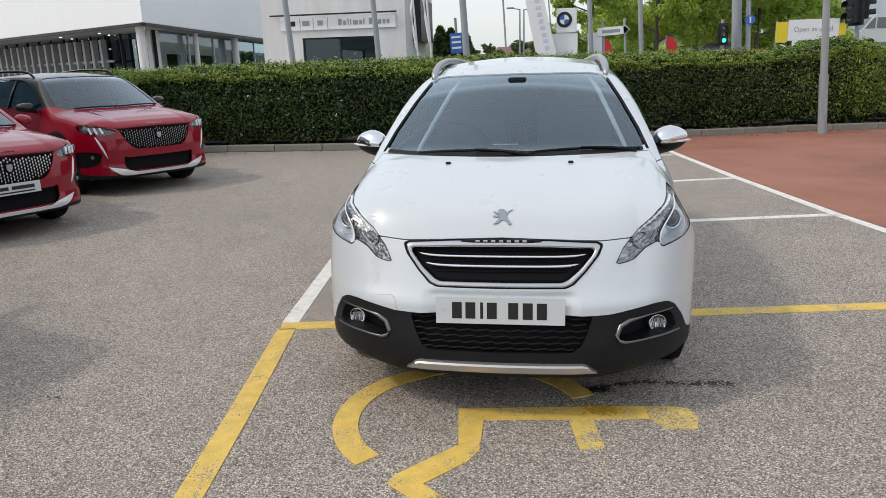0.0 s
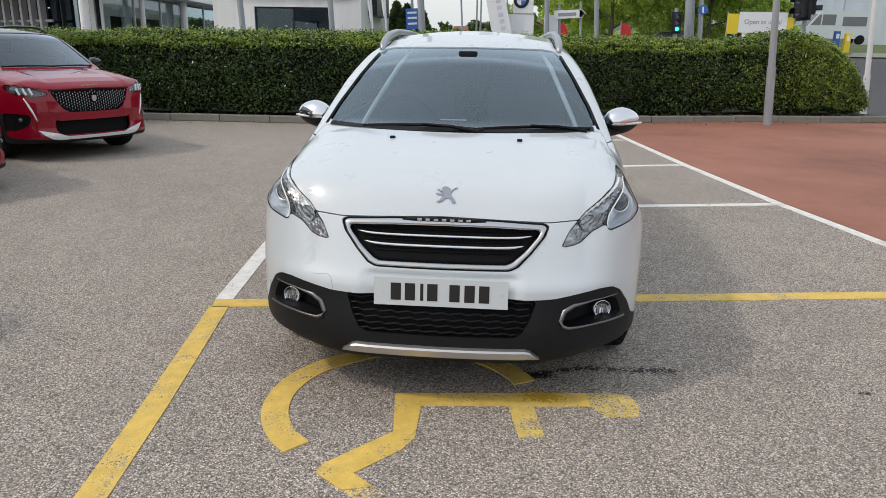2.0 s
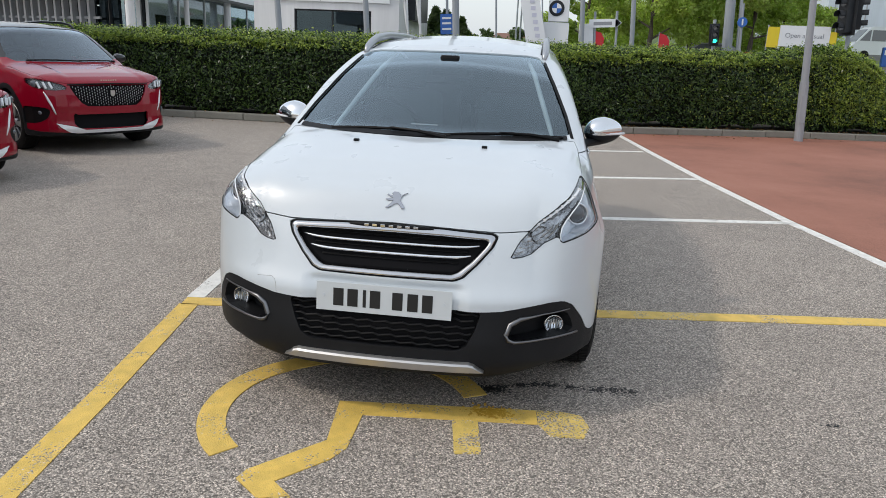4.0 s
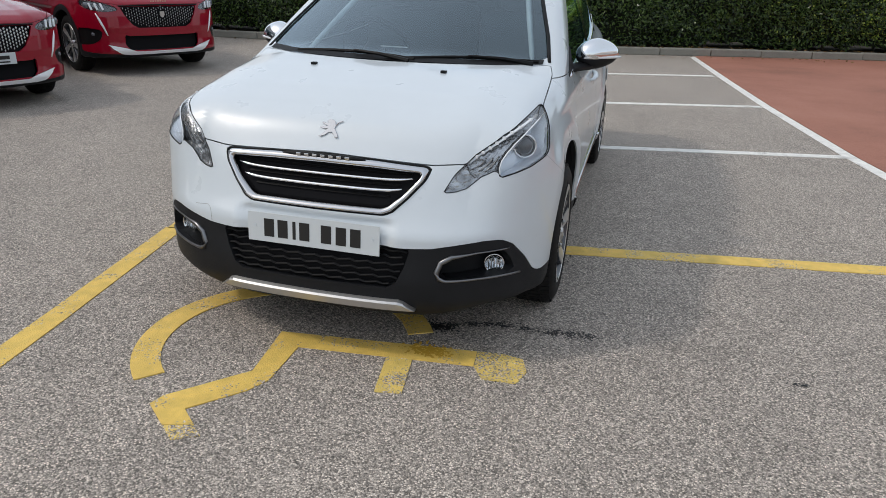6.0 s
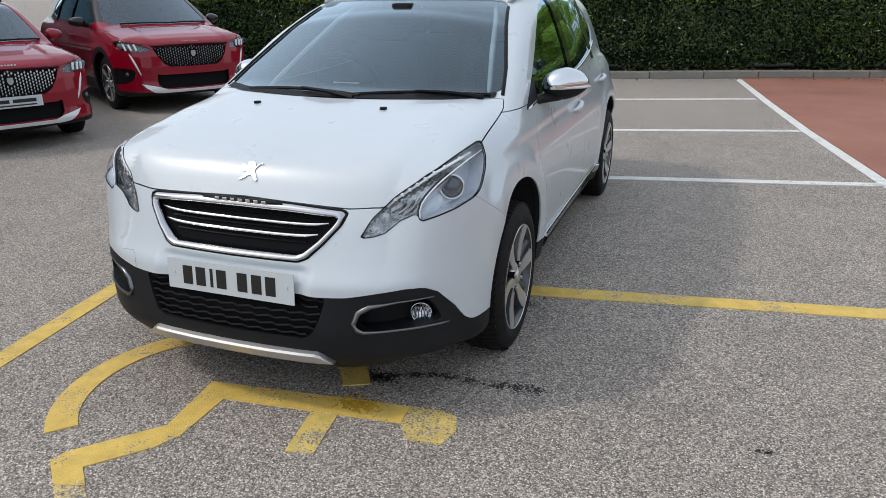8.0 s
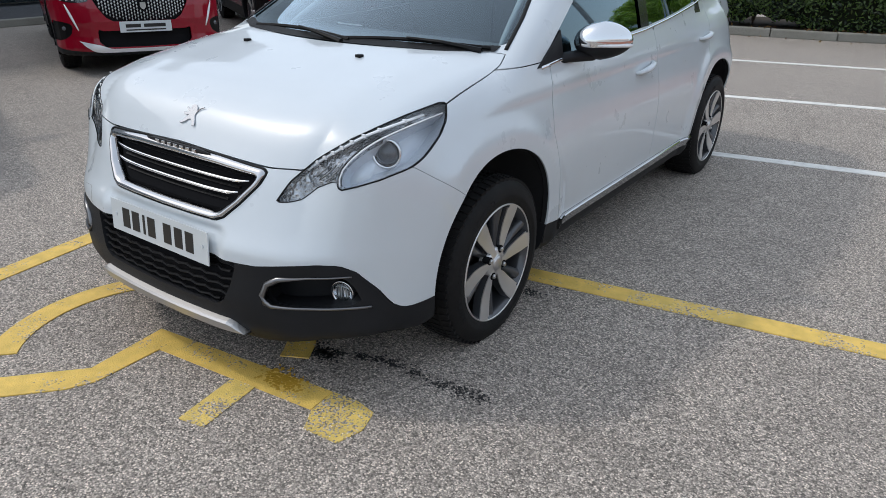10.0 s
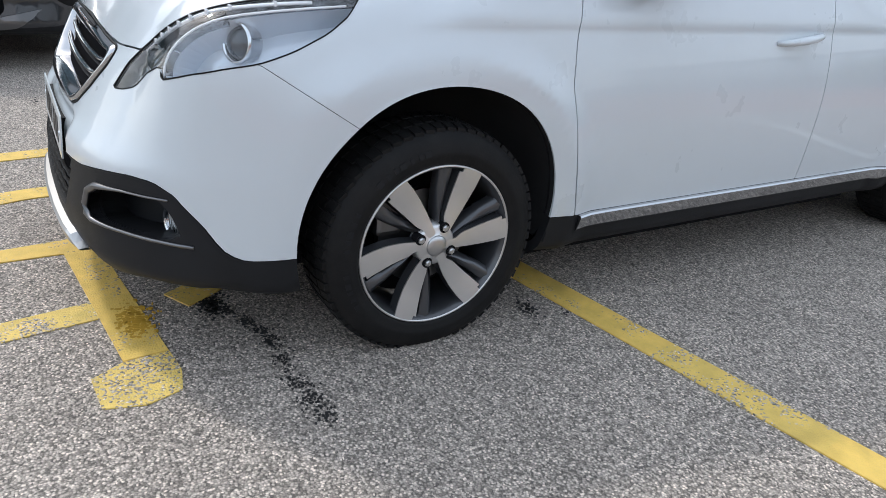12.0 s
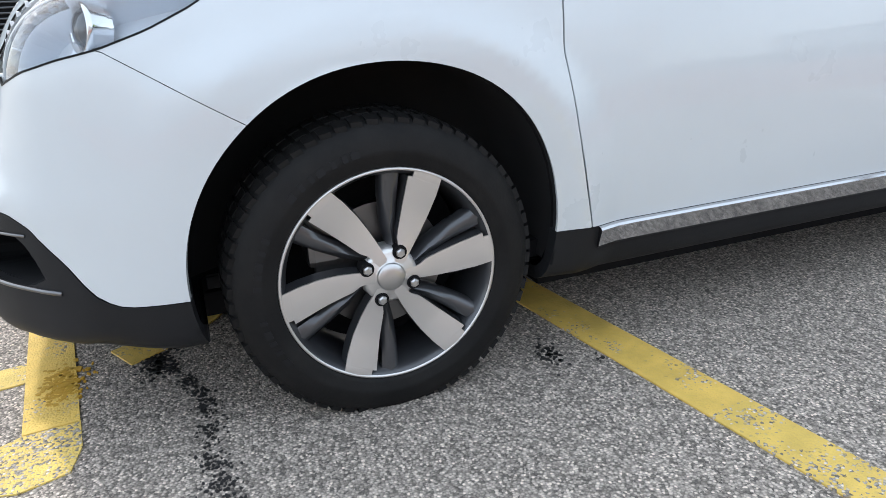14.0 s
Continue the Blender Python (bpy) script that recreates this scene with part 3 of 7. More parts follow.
def trace(poly, step=0.02, closed=True):
    """Points along an outline, a step apart."""
    out = []
    pairs = list(zip(poly, poly[1:] + poly[:1] if closed else poly[1:]))
    for a, b in pairs:
        n = max(1, int(math.dist(a, b) / step))
        out += [(a[0] + (b[0] - a[0]) * k / n, a[1] + (b[1] - a[1]) * k / n) for k in range(n)]
    if not closed:
        out.append(poly[-1])
    return out


def rounded(poly, r=2):
    """An outline with its corners softened."""
    for _ in range(r):
        q = []
        for a, b in zip(poly, poly[1:] + poly[:1]):
            q += [(0.78 * a[0] + 0.22 * b[0], 0.78 * a[1] + 0.22 * b[1]), (0.22 * a[0] + 0.78 * b[0], 0.22 * a[1] + 0.78 * b[1])]
        poly = q
    return poly


def mirrored(vs):
    return [Vector((-v.x, v.y, v.z)) for v in vs]


SIDES = (("left", 1), ("right", -1))
HEAD = [(0.462, 0.648), (0.492, 0.706), (0.555, 0.774), (0.612, 0.816), (0.668, 0.857), (0.700, 0.886), (0.722, 0.905), (0.80, 0.93), (1.0, 0.93), (1.0, 0.69), (0.655, 0.69), (0.645, 0.705), (0.637, 0.732), (0.581, 0.704), (0.537, 0.664), (0.500, 0.652)]
TOW = [(-0.520, 0.514), (-0.455, 0.521), (-0.440, 0.512), (-0.433, 0.494), (-0.430, 0.466)]
MAIN_LAMP = [(0.645, 0.705), (0.641, 0.733), (0.646, 0.758), (0.660, 0.783), (0.682, 0.812), (0.708, 0.840), (0.738, 0.872), (0.80, 0.90), (0.80, 0.70)]
GRILLE = [(-0.2, 0.746), (0.2, 0.743), (0.395, 0.734), (0.412, 0.722), (0.397, 0.685), (0.345, 0.624), (0.295, 0.575), (0.262, 0.561), (-0.2, 0.559)]
CLAD = [(-0.2, 0.456), (0.37, 0.458), (0.44, 0.461), (0.53, 0.476), (0.62, 0.487), (0.672, 0.485), (0.708, 0.464), (0.75, 0.399), (0.778, 0.332), (0.795, 0.318), (1.0, 0.315), (1.0, 0.0), (-0.2, 0.0)]
INTAKE = [(-0.2, 0.4535), (0.37, 0.4555), (0.35, 0.385), (0.322, 0.326), (0.29, 0.304), (-0.2, 0.300)]
FOG = [(0.456, 0.358), (0.468, 0.408), (0.51, 0.435), (0.59, 0.447), (0.675, 0.452), (0.703, 0.42), (0.724, 0.354), (0.60, 0.344), (0.488, 0.339)]
SKID = [(-0.2, 0.256), (0.345, 0.255), (0.392, 0.218), (0.392, 0.05), (-0.2, 0.05)]
SCREEN = [(-0.2, 0.998), (0.30, 1.000), (0.686, 1.003), (0.650, 1.10), (0.583, 1.235), (0.522, 1.345), (0.50, 1.370), (0.41, 1.383), (-0.2, 1.389)]
GLASS = [(1.12, 0.945), (1.25, 0.957), (2.16, 0.985), (2.98, 1.042), (3.42, 1.09), (3.56, 1.17), (3.42, 1.27), (2.95, 1.37), (2.40, 1.395), (2.0, 1.375), (1.72, 1.270), (1.36, 1.08)]


def arch_radius(turn):
    """Radius of the wheel opening, a little fuller towards its upper rear."""
    return 0.372 + 0.020 * np.exp(-((turn - 0.85) / 0.5) ** 2)


def door_edge(z):
    return np.interp(z, [0.30, 0.40, 0.55, 0.70, 0.80, 0.95], [1.234, 1.212, 1.180, 1.158, 1.164, 1.188])


def white_car():
    car = thing("hatchback_car", pose(-0.003, 0, 0), "white crossover car with a chrome grille on a disabled bay", "car")
    F = hatch_body
    stations = np.concatenate([np.arange(0.5, 2.35, 0.02), np.arange(2.36, 3.62, 0.05)])
    skin = half_shell(F, stations, 0.62)
    screen_f = in_front(rounded(SCREEN, 1), 0.6, 1.95)
    glass_f = from_side(rounded(GLASS, 2), 0.42)
    head_front = in_front(HEAD, -1, 0.592)
    # lower edge of the lamp as it runs back along the wing
    head_f = lambda p: np.maximum(head_front(p), (np.interp(p[:, 1], [0.150, 0.162, 0.176, 0.21, 0.271, 0.334, 0.413, 0.491, 0.543, 0.58, 0.60], [0.60, 0.702, 0.711, 0.730, 0.748, 0.761, 0.786, 0.820, 0.854, 0.892, 0.92]) - p[:, 2]) * 0.85)
    clad_f = in_front(CLAD, -1, 0.78)

    def arch(p):
        d = [np.hypot(p[:, 1] - y, p[:, 2] - 0.333) - arch_radius(np.arctan2(p[:, 2] - 0.333, p[:, 1] - y)) for y in (0.774, 3.312)]
        return np.maximum(np.minimum(*d), 0.5 - np.abs(p[:, 0]))

    screen, rest = cut(skin, screen_f)
    glass, rest = cut(rest, glass_f)
    _, rest = cut(rest, arch)
    head, rest = cut(rest, head_f, 0.0)
    seal, rest = cut(rest, lambda p: head_f(p) - 0.0028, 0.0)
    grille, rest = cut(rest, in_front(GRILLE, -1, 0.3))
    clad, rest = cut(rest, clad_f, 0.001)
    sill, rest = cut(rest, lambda p: np.maximum(np.maximum(p[:, 2] - 0.325, 0.78 - p[:, 1]), p[:, 1] - 3.3), 0.001)
    _, rest = cut(rest, lambda p: np.maximum(p[:, 2] - 0.36, 3.3 - p[:, 1]), 0.0)
    # bonnet: bounded by the grille line, the lamps and the wings
    top = outline([(-0.2, -0.3), (0.485, -0.3), (0.487, 0.118), (0.55, 0.165), (0.61, 0.203), (0.668, 0.278), (0.698, 0.37), (0.726, 0.575), (0.718, 0.79), (0.711, 0.925), (0.692, 0.992),
                   (0.66, 0.966), (0.50, 0.884), (0.25, 0.802), (0.0, 0.776), (-0.2, 0.776)])
    line = lambda p: np.interp(np.abs(p[:, 0]), [0, 0.41, 0.5, 0.6], [0.747, 0.735, 0.742, 0.742])
    bonnet, rest = cut(rest, lambda p: np.maximum(top(np.abs(p[:, 0]), p[:, 1]), line(p) - p[:, 2]), 0.002)
    bumper, rest = cut(rest, lambda p: np.maximum(np.maximum(p[:, 1] - 0.347 - (0.751 - p[:, 2]) * 1.54, p[:, 2] - 0.765), p[:, 1] - 0.75), 0.0013)
    wing, rest = cut(rest, lambda p: np.maximum(np.maximum(p[:, 1] - door_edge(p[:, 2]), p[:, 2] - 0.955), np.maximum(0.55 - np.abs(p[:, 0]), p[:, 1] - 1.26)), 0.0018)
    belt = lambda p: p[:, 2] - np.interp(p[:, 1], [1.1, 2.16, 2.98, 3.42], [0.938, 0.974, 1.031, 1.079])
    door, rest = cut(rest, lambda p: np.maximum(np.maximum(door_edge(p[:, 2]) - p[:, 1], p[:, 1] - 2.28), np.maximum(belt(p), 0.5 - np.abs(p[:, 0]))), 0.0018)
    door2, rest = cut(rest, lambda p: np.maximum(np.maximum(2.28 - p[:, 1], p[:, 1] - 3.02 - 0.5 * np.maximum(p[:, 2] - 0.6, 0)), np.maximum(belt(p), 0.5 - np.abs(p[:, 0]))), 0.0018)
    panel("body_shell", rest, F, white_paint, car, flange=0.008)
    panel("bonnet", bonnet, F, white_paint, car, label="white bonnet with a chrome badge")
    panel("front_bumper", bumper, F, white_paint, car)
    panel("windscreen", screen, F, screen_glass, car, offset=-0.006, flange=0).visible_shadow = False
    for way, s in SIDES:
        panel("front_wing", wing, F, white_paint, car, way, flange=0.007)
        d = panel("front_door", door, F, white_paint, car, way)
        d2 = panel("rear_door", door2, F, white_paint, car, way)
        panel("side_window", glass, F, side_glass, car, way, offset=-0.006, flange=0, label="dark tinted side glass")
        for dd, y0, y1, z0, z1 in ((d, 1.99, 2.225, 0.800, 0.826), (d2, 2.95, 3.165, 0.858, 0.877)):
            bm = bmesh.new()
            pts = []
            for k in range(9):
                y, z = y0 + (y1 - y0) * k / 8, z0 + (z1 - z0) * k / 8
                q = surf_side(F, y, z)
                q.x = (q.x + 0.030 * math.sin(math.pi * k / 8) ** 0.5 - 0.004) * s
                pts.append(q)
            tube(bm, pts, [0.010 + 0.008 * math.sin(math.pi * k / 8) for k in range(9)], 8, squash=0.75)
            part("door_handle", bm, white_paint, dd, smooth=True)
        # belt line chrome and pillar trim
        bm = bmesh.new()
        pts = [surf_side(F, y, float(np.interp(y, [1.1, 1.25, 2.16, 2.98, 3.42], [0.935, 0.946, 0.975, 1.032, 1.080]))) for y in np.arange(1.12, 3.42, 0.06)]
        tube(bm, [Vector((p.x * s + 0.002 * s, p.y, p.z)) for p in pts], 0.007, 6)
        part("chrome_strip", bm, chrome, car, "thin chrome strip under the windows", smooth=True)
        for y0 in (2.17, 3.05):
            bm = bmesh.new()
            pts = [surf_side(F, y0 + 0.10 * (z - 0.97), z) for z in np.arange(0.99, 1.385, 0.03)]
            rows = [[bm.verts.new((p.x * s + 0.002 * s, p.y + w, p.z)) for w in (-0.05, 0.05)] for p in pts]
            for a, b in zip(rows, rows[1:]):
                bm.faces.new((a[0], a[1], b[1], b[0]) if s > 0 else (b[0], b[1], a[1], a[0]))
            part("pillar_trim", bm, gloss_black, car, smooth=True)
    # dark inner body behind the gaps, with the same openings
    inner = half_shell(F, np.arange(0.5, 3.61, 0.08), 0.62, 70, 30, 0.03)
    for hole in (screen_f, glass_f, arch, in_front(HEAD, -1, 0.7), in_front(rounded(FOG, 1), -1, 0.4)):
        _, inner = cut(inner, hole)
    panel("inner_body", inner, F, liner_black, car, flange=0)

    # lower bumper with intake, fog pockets and skid plate
    intake, clad = cut(clad, in_front(INTAKE, -1, 0.25))
    fog, clad = cut(clad, in_front(rounded(FOG, 1), -1, 0.3))
    skid, clad = cut(clad, in_front(SKID, -1, 0.12), 0.001)
    low = panel("lower_bumper", clad, F, black_plastic, car, flange=0.035, label="grained dark grey plastic lower bumper")
    panel("chin", skid, F, black_plastic, low, flange=0.01)
    bm = bmesh.new()
    rows = []
    for k in range(41):
        x = -0.392 + 0.784 * k / 40
        end = min(1.0, (0.392 - abs(x)) / 0.047)
        q = surf_front(F, x, 0.258)
        prof = ((0.004, 0.262), (-0.016, 0.256), (-0.022, 0.249), (-0.016, 0.222), (0.012, 0.208))
        rows.append([bm.verts.new((x, q.y + dy + 0.012 * (1 - end), 0.216 + (z - 0.216) * max(end, 0.12))) for dy, z in prof])
    for a, b in zip(rows, rows[1:]):
        for i in range(4):
            bm.faces.new((a[i], a[i + 1], b[i + 1], b[i]))
    bmesh.ops.recalc_face_normals(bm, faces=bm.faces)
    part("skid_plate", bm, skid_silver, low, "brushed silver skid plate")
    panel("intake_back", intake, F, liner_black, low, offset=-0.035, flange=0)
    for k in range(6):
        z = 0.320 + 0.0245 * k
        half = float(np.interp(z, [0.30, 0.325, 0.385, 0.455], [0.287, 0.318, 0.346, 0.366]))
        bm = bmesh.new()
        xs = np.arange(-half, half + 0.001, 0.0225)
        pts = []
        for j, x in enumerate(xs):
            q = surf_front(F, float(x), z)
            q.y += 0.012
            q.z += 0.004 * math.sin(j * math.pi / 1.5)
            pts.append(q)
        tube(bm, pts, 0.0055, 6, squash=0.8)
        part("intake_bar", bm, dark_trim, low)
    for way, s in SIDES:
        panel("fog_pocket", fog, F, black_plastic, low, way, offset=-0.100, flange=-0.098)
        frame_line = [(0.70, 0.448), (0.60, 0.444), (0.515, 0.432), (0.480, 0.411), (0.466, 0.374), (0.474, 0.350), (0.498, 0.343), (0.60, 0.346), (0.69, 0.345), (0.738, 0.343)]
        pts = [surf_front(F, x, z) for x, z in trace(frame_line, 0.02, False)]
        n = len(pts)
        bm = bmesh.new()
        rad = [0.0028 + 0.008 * math.exp(-((k / n - 0.40) / 0.12) ** 2) + 0.0018 * (k / n > 0.45) for k in range(n)]
        tube(bm, [Vector((p.x * s, p.y - 0.001, p.z)) for p in pts], rad, 8)
        part("fog_surround", bm, trim_metal, low, "bright metal fog lamp surround", smooth=True)
        c = Vector((0.644, 0.166, 0.373))
        m = Matrix.Translation((c.x * s, c.y, c.z)) @ pose(0, 0, 0, 0, 0, 14 * s) @ Matrix.Scale(0.86, 4)
        bm = bmesh.new()
        lathe(bm, [(0.046, -0.03), (0.046, 0.004), (0.041, 0.008), (0.040, 0.0), (0.032, -0.012), (0.015, -0.022), (0.0005, -0.024)], 28, m @ pose(0, 0, 0, 0, 0, -90))
        fl = part("fog_lamp", bm, chrome, low, "round clear fog lamp", smooth=True)
        bm = bmesh.new()
        lathe(bm, [(0.0405, 0.002), (0.032, 0.008), (0.018, 0.012), (0.0005, 0.013)], 28, m @ pose(0, 0, 0, 0, 0, -90))
        part("fog_lens", bm, lamp_glass, fl, smooth=True)
        for j in range(5):
            bm = bmesh.new()
            x = -0.024 + 0.012 * j
            h = 0.030 * math.sqrt(1 - (x / 0.04) ** 2)
            box(bm, (x - 0.0025, 0.0, -h), (x + 0.0025, 0.006, h * 0.7), 0.001, m)
            part("lens_rib", bm, satin_metal if j % 2 else chrome, fl)

    # sill trims
    for way, s in SIDES:
        panel("sill", (sill[0], sill[1]), F, black_plastic, car, way, flange=0.03, label="dark grey plastic sill")
        bm = bmesh.new()
        ys = np.arange(1.245, 2.93, 0.05)
        rows = []
        for y in ys:
            p = surf_side(F, float(y), 0.318)
            prof = ((0.002, 0.325), (0.011, 0.3235), (0.0145, 0.3185), (0.0135, 0.314), (0.003, 0.279), (-0.004, 0.272))
            rows.append([bm.verts.new(((p.x + dx) * s, float(y), z)) for dx, z in prof])
        for a, b in zip(rows, rows[1:]):
            for i in range(5):
                f = (a[i], b[i], b[i + 1], a[i + 1])
                bm.faces.new(f if s < 0 else f[::-1])
        for row in (rows[0], rows[-1]):
            bm.faces.new(row)
        part("sill_moulding", bm, sill_chrome, car, "chrome moulding above the sill")

    # grille
    g = panel("grille", grille, F, liner_black, car, offset=-0.045, flange=0, label="black grille with chrome bars in a chrome frame")
    outer_ring = [surf_front(F, x, z) for x, z in trace([(0.0, 0.7405), (0.2, 0.7375), (0.390, 0.728), (0.403, 0.718), (0.388, 0.683), (0.338, 0.625), (0.289, 0.579), (0.258, 0.5665), (0.0, 0.5655)], 0.015, False)]
    inner_ring = [surf_front(F, x, z) for x, z in trace([(0.0, 0.712), (0.2, 0.7105), (0.365, 0.705), (0.372, 0.698), (0.357, 0.678), (0.315, 0.631), (0.268, 0.594), (0.245, 0.5855), (0.0, 0.585)], 0.015, False)]
    count = 90
    def even(pts, n):
        acc = [0.0]
        for a, b in zip(pts, pts[1:]):
            acc.append(acc[-1] + (b - a).length)
        res = []
        for k in range(n):
            t = acc[-1] * k / (n - 1)
            i = max(j for j in range(len(acc)) if acc[j] <= t + 1e-9)
            i = min(i, len(pts) - 2)
            res.append(pts[i].lerp(pts[i + 1], (t - acc[i]) / max(acc[i + 1] - acc[i], 1e-9)))
        return res
    oo, ii = even(outer_ring, count), even(inner_ring, count)
    oo, ii = oo + mirrored(oo[-2:0:-1]), ii + mirrored(ii[-2:0:-1])
    bm = bmesh.new()
    rings = []
    for a, b in zip(oo, ii):
        mid = (a + b) / 2
        rings.append([bm.verts.new(v) for v in (a + Vector((0, 0.02, 0)), a + Vector((0, -0.002, 0)), a.lerp(b, 0.2) + Vector((0, -0.009, 0)), mid + Vector((0, -0.011, 0)), a.lerp(b, 0.85) + Vector((0, -0.004, 0)), b + Vector((0, 0.012, 0)), b + Vector((0, 0.035, 0)))])
    for k in range(len(rings)):
        a, b = rings[k], rings[(k + 1) % len(rings)]
        for i in range(6):
            bm.faces.new((a[i], b[i], b[i + 1], a[i + 1]))
    bmesh.ops.recalc_face_normals(bm, faces=bm.faces)
    part("grille_frame", bm, sill_chrome, g, "thick chrome grille frame", smooth=True)
    bm = bmesh.new()
    hub_point = Vector((0, 0, 0.655))
    tube(bm, [v + Vector(((v - hub_point).x, 0, (v - hub_point).z)).normalized() * 0.004 + Vector((0, 0.001, 0)) for v in oo], 0.0032, 6, closed=True)
    part("grille_seal", bm, dark_trim, g, "thin black gap round the chrome", smooth=True)
    for z, half in ((0.676, 0.343), (0.640, 0.312)):
        bm = bmesh.new()
        pts = []
        for x in np.linspace(-half, half, 41):
            q = surf_front(F, float(x), z)
            pts.append(q + Vector((0, 0.016, 0.010 * (abs(x) / half) ** 8)))
        tube(bm, pts, [0.0035 + 0.005 * min(1, (1 - abs(2 * k / 40 - 1)) * 8) for k in range(41)], 8, squash=0.7)
        part("grille_bar", bm, chrome, g, smooth=True)
    for z, half in ((0.693, 0.335), (0.656, 0.30), (0.617, 0.265)):
        bm = bmesh.new()
        tube(bm, [surf_front(F, float(x), z) + Vector((0, 0.034, 0)) for x in np.linspace(-half, half, 21)], 0.009, 6, squash=0.5)
        part("grille_slat", bm, dark_trim, g)
    # name strip above the grille, as a plain bar
    bm = bmesh.new()
    tube(bm, [surf_front(F, float(x), 0.738) + Vector((0, -0.009, 0)) for x in np.linspace(-0.165, 0.165, 21)], [0.002 + 0.007 * min(1, (1 - abs(k / 10 - 1)) * 3) for k in range(21)], 6, squash=0.9)
    part("name_strip", bm, dark_trim, g)
    for k in range(7):
        x = -0.096 + 0.032 * k
        bm = bmesh.new()
        q = surf_front(F, x, 0.738)
        box(bm, (x - 0.009, q.y - 0.0185, q.z - 0.0045), (x + 0.009, q.y - 0.012, q.z + 0.0045), 0.001)
        part("name_bar", bm, chrome, g)
    # badge: a plain upright shape
    bm = bmesh.new()
    shape = [(-0.018, 0.030), (-0.010, 0.038), (0.006, 0.037), (0.016, 0.028), (0.020, 0.014), (0.020, 0.000), (0.028, -0.012), (0.036, -0.024), (0.040, -0.036), (0.027, -0.036), (0.022, -0.026),
             (0.010, -0.015), (-0.003, -0.018), (-0.012, -0.028), (-0.030, -0.036), (-0.038, -0.034), (-0.026, -0.026), (-0.016, -0.012), (-0.010, -0.002), (-0.024, -0.004), (-0.038, 0.000),
             (-0.040, 0.006), (-0.026, 0.006), (-0.012, 0.010), (-0.024, 0.014), (-0.036, 0.022), (-0.034, 0.027), (-0.022, 0.021), (-0.012, 0.022)]
    prism(bm, shape, 0.0, 0.0028)
    bmesh.ops.bevel(bm, geom=[e for e in bm.edges if e.calc_length() > 0.0029], offset=0.0008, segments=1, affect="EDGES", clamp_overlap=True)
    tube(bm, [Vector((px, py, 0.001)) for px, py in trace([(0.019, 0.010), (0.026, 0.024), (0.034, 0.030), (0.044, 0.034)], 0.006, False)], 0.0022, 6)
    q = surf_front(F, 0.0, 0.823)
    n = Vector(surface(F, np.array([q]))[0])
    r = n.to_track_quat("Z", "Y").to_matrix().to_4x4()
    bmesh.ops.transform(bm, matrix=Matrix.Translation(q + n * 0.001) @ r, verts=bm.verts)
    part("badge", bm, badge_chrome, car, "silver badge")

    # number plate: its characters are plain bars
    q = surf_front(F, 0.0, 0.468)
    m = Matrix.Translation((0, q.y - 0.006, 0.476)) @ pose(0, 0, 0, 90 - 4)
    bm = bmesh.new()
    outline_pts = rounded([(-0.26, -0.0555), (0.26, -0.0555), (0.26, 0.0555), (-0.26, 0.0555)], 0)
    prism(bm, outline_pts, -0.004, 0.0, m)
    bmesh.ops.recalc_face_normals(bm, faces=bm.faces)
    plate = part("number_plate", bm, plate_white, car, "white number plate with black bars")
    bm = bmesh.new()
    box(bm, (-0.20, q.y - 0.001, 0.42), (0.20, q.y + 0.03, 0.51))
    part("plate_holder", bm, dark_trim, plate)
    for k, x in enumerate((-0.174, -0.119, -0.073, -0.032, 0.054, 0.112, 0.168)):
        w = 0.012 if k == 2 else 0.040
        bm = bmesh.new()
        box(bm, (x - w / 2, -0.034, 0.0), (x + w / 2, 0.034, 0.0012), 0, m)
        part("plate_bar", bm, ink_black, plate)
    for x in (-0.232, 0.232):
        bm = bmesh.new()
        rod(bm, m @ Vector((x, 0.004, -0.001)), m @ Vector((x, 0.004, 0.003)), 0.006)
        part("plate_screw", bm, white_paint, plate)

    # outline of the tow-eye cover
    bm = bmesh.new()
    tube(bm, [surf_front(F, x, z) + Vector((0, -0.0002, 0)) for x, z in trace(TOW, 0.008, False)], 0.0008, 5)
    part("tow_cover_joint", bm, pale_cloth, car)

    # head lamps
    for way, s in SIDES:
        main, inner = cut(head, in_front(MAIN_LAMP, -1, 0.7), 0.0)
        bowl = panel("head_lamp", inner, F, lamp_grey, car, way, offset=-0.026, flange=-0.022, label="swept-back clear head lamp")
        panel("main_reflector", main, F, lamp_silver, bowl, way, offset=-0.080, flange=-0.070, label="pale silver lamp bowl")
        bm = bmesh.new()
        tube(bm, [Vector((p.x * s, p.y + 0.006, p.z)) for p in (surf_front(F, x, z) for x, z in trace(MAIN_LAMP[:7], 0.01, False))], 0.0028, 6)
        part("bowl_rim", bm, lamp_white, bowl, smooth=True)
        bm = bmesh.new()
        tube(bm, [Vector(((p.x - 0.007) * s, p.y + 0.010, p.z + 0.001)) for p in (surf_front(F, x, z) for x, z in trace(MAIN_LAMP[:6], 0.01, False))], 0.0040, 6)
        part("bowl_gap", bm, dark_trim, bowl, "dark gap beside the lamp bowl", smooth=True)
        # shallow ribs moulded into the inner reflector
        for x0, z0, x1, z1 in ((0.545, 0.722, 0.585, 0.756), (0.566, 0.716, 0.612, 0.765), (0.590, 0.716, 0.632, 0.772)):
            bm = bmesh.new()
            tube(bm, [Vector((q.x * s, q.y + 0.019, q.z)) for q in (surf_front(F, x0 + (x1 - x0) * k / 6 + 0.006 * math.sin(k * 0.52), z0 + (z1 - z0) * k / 6) for k in range(7))], 0.0026, 6)
            part("reflector_rib", bm, dull_metal, bowl, smooth=True)
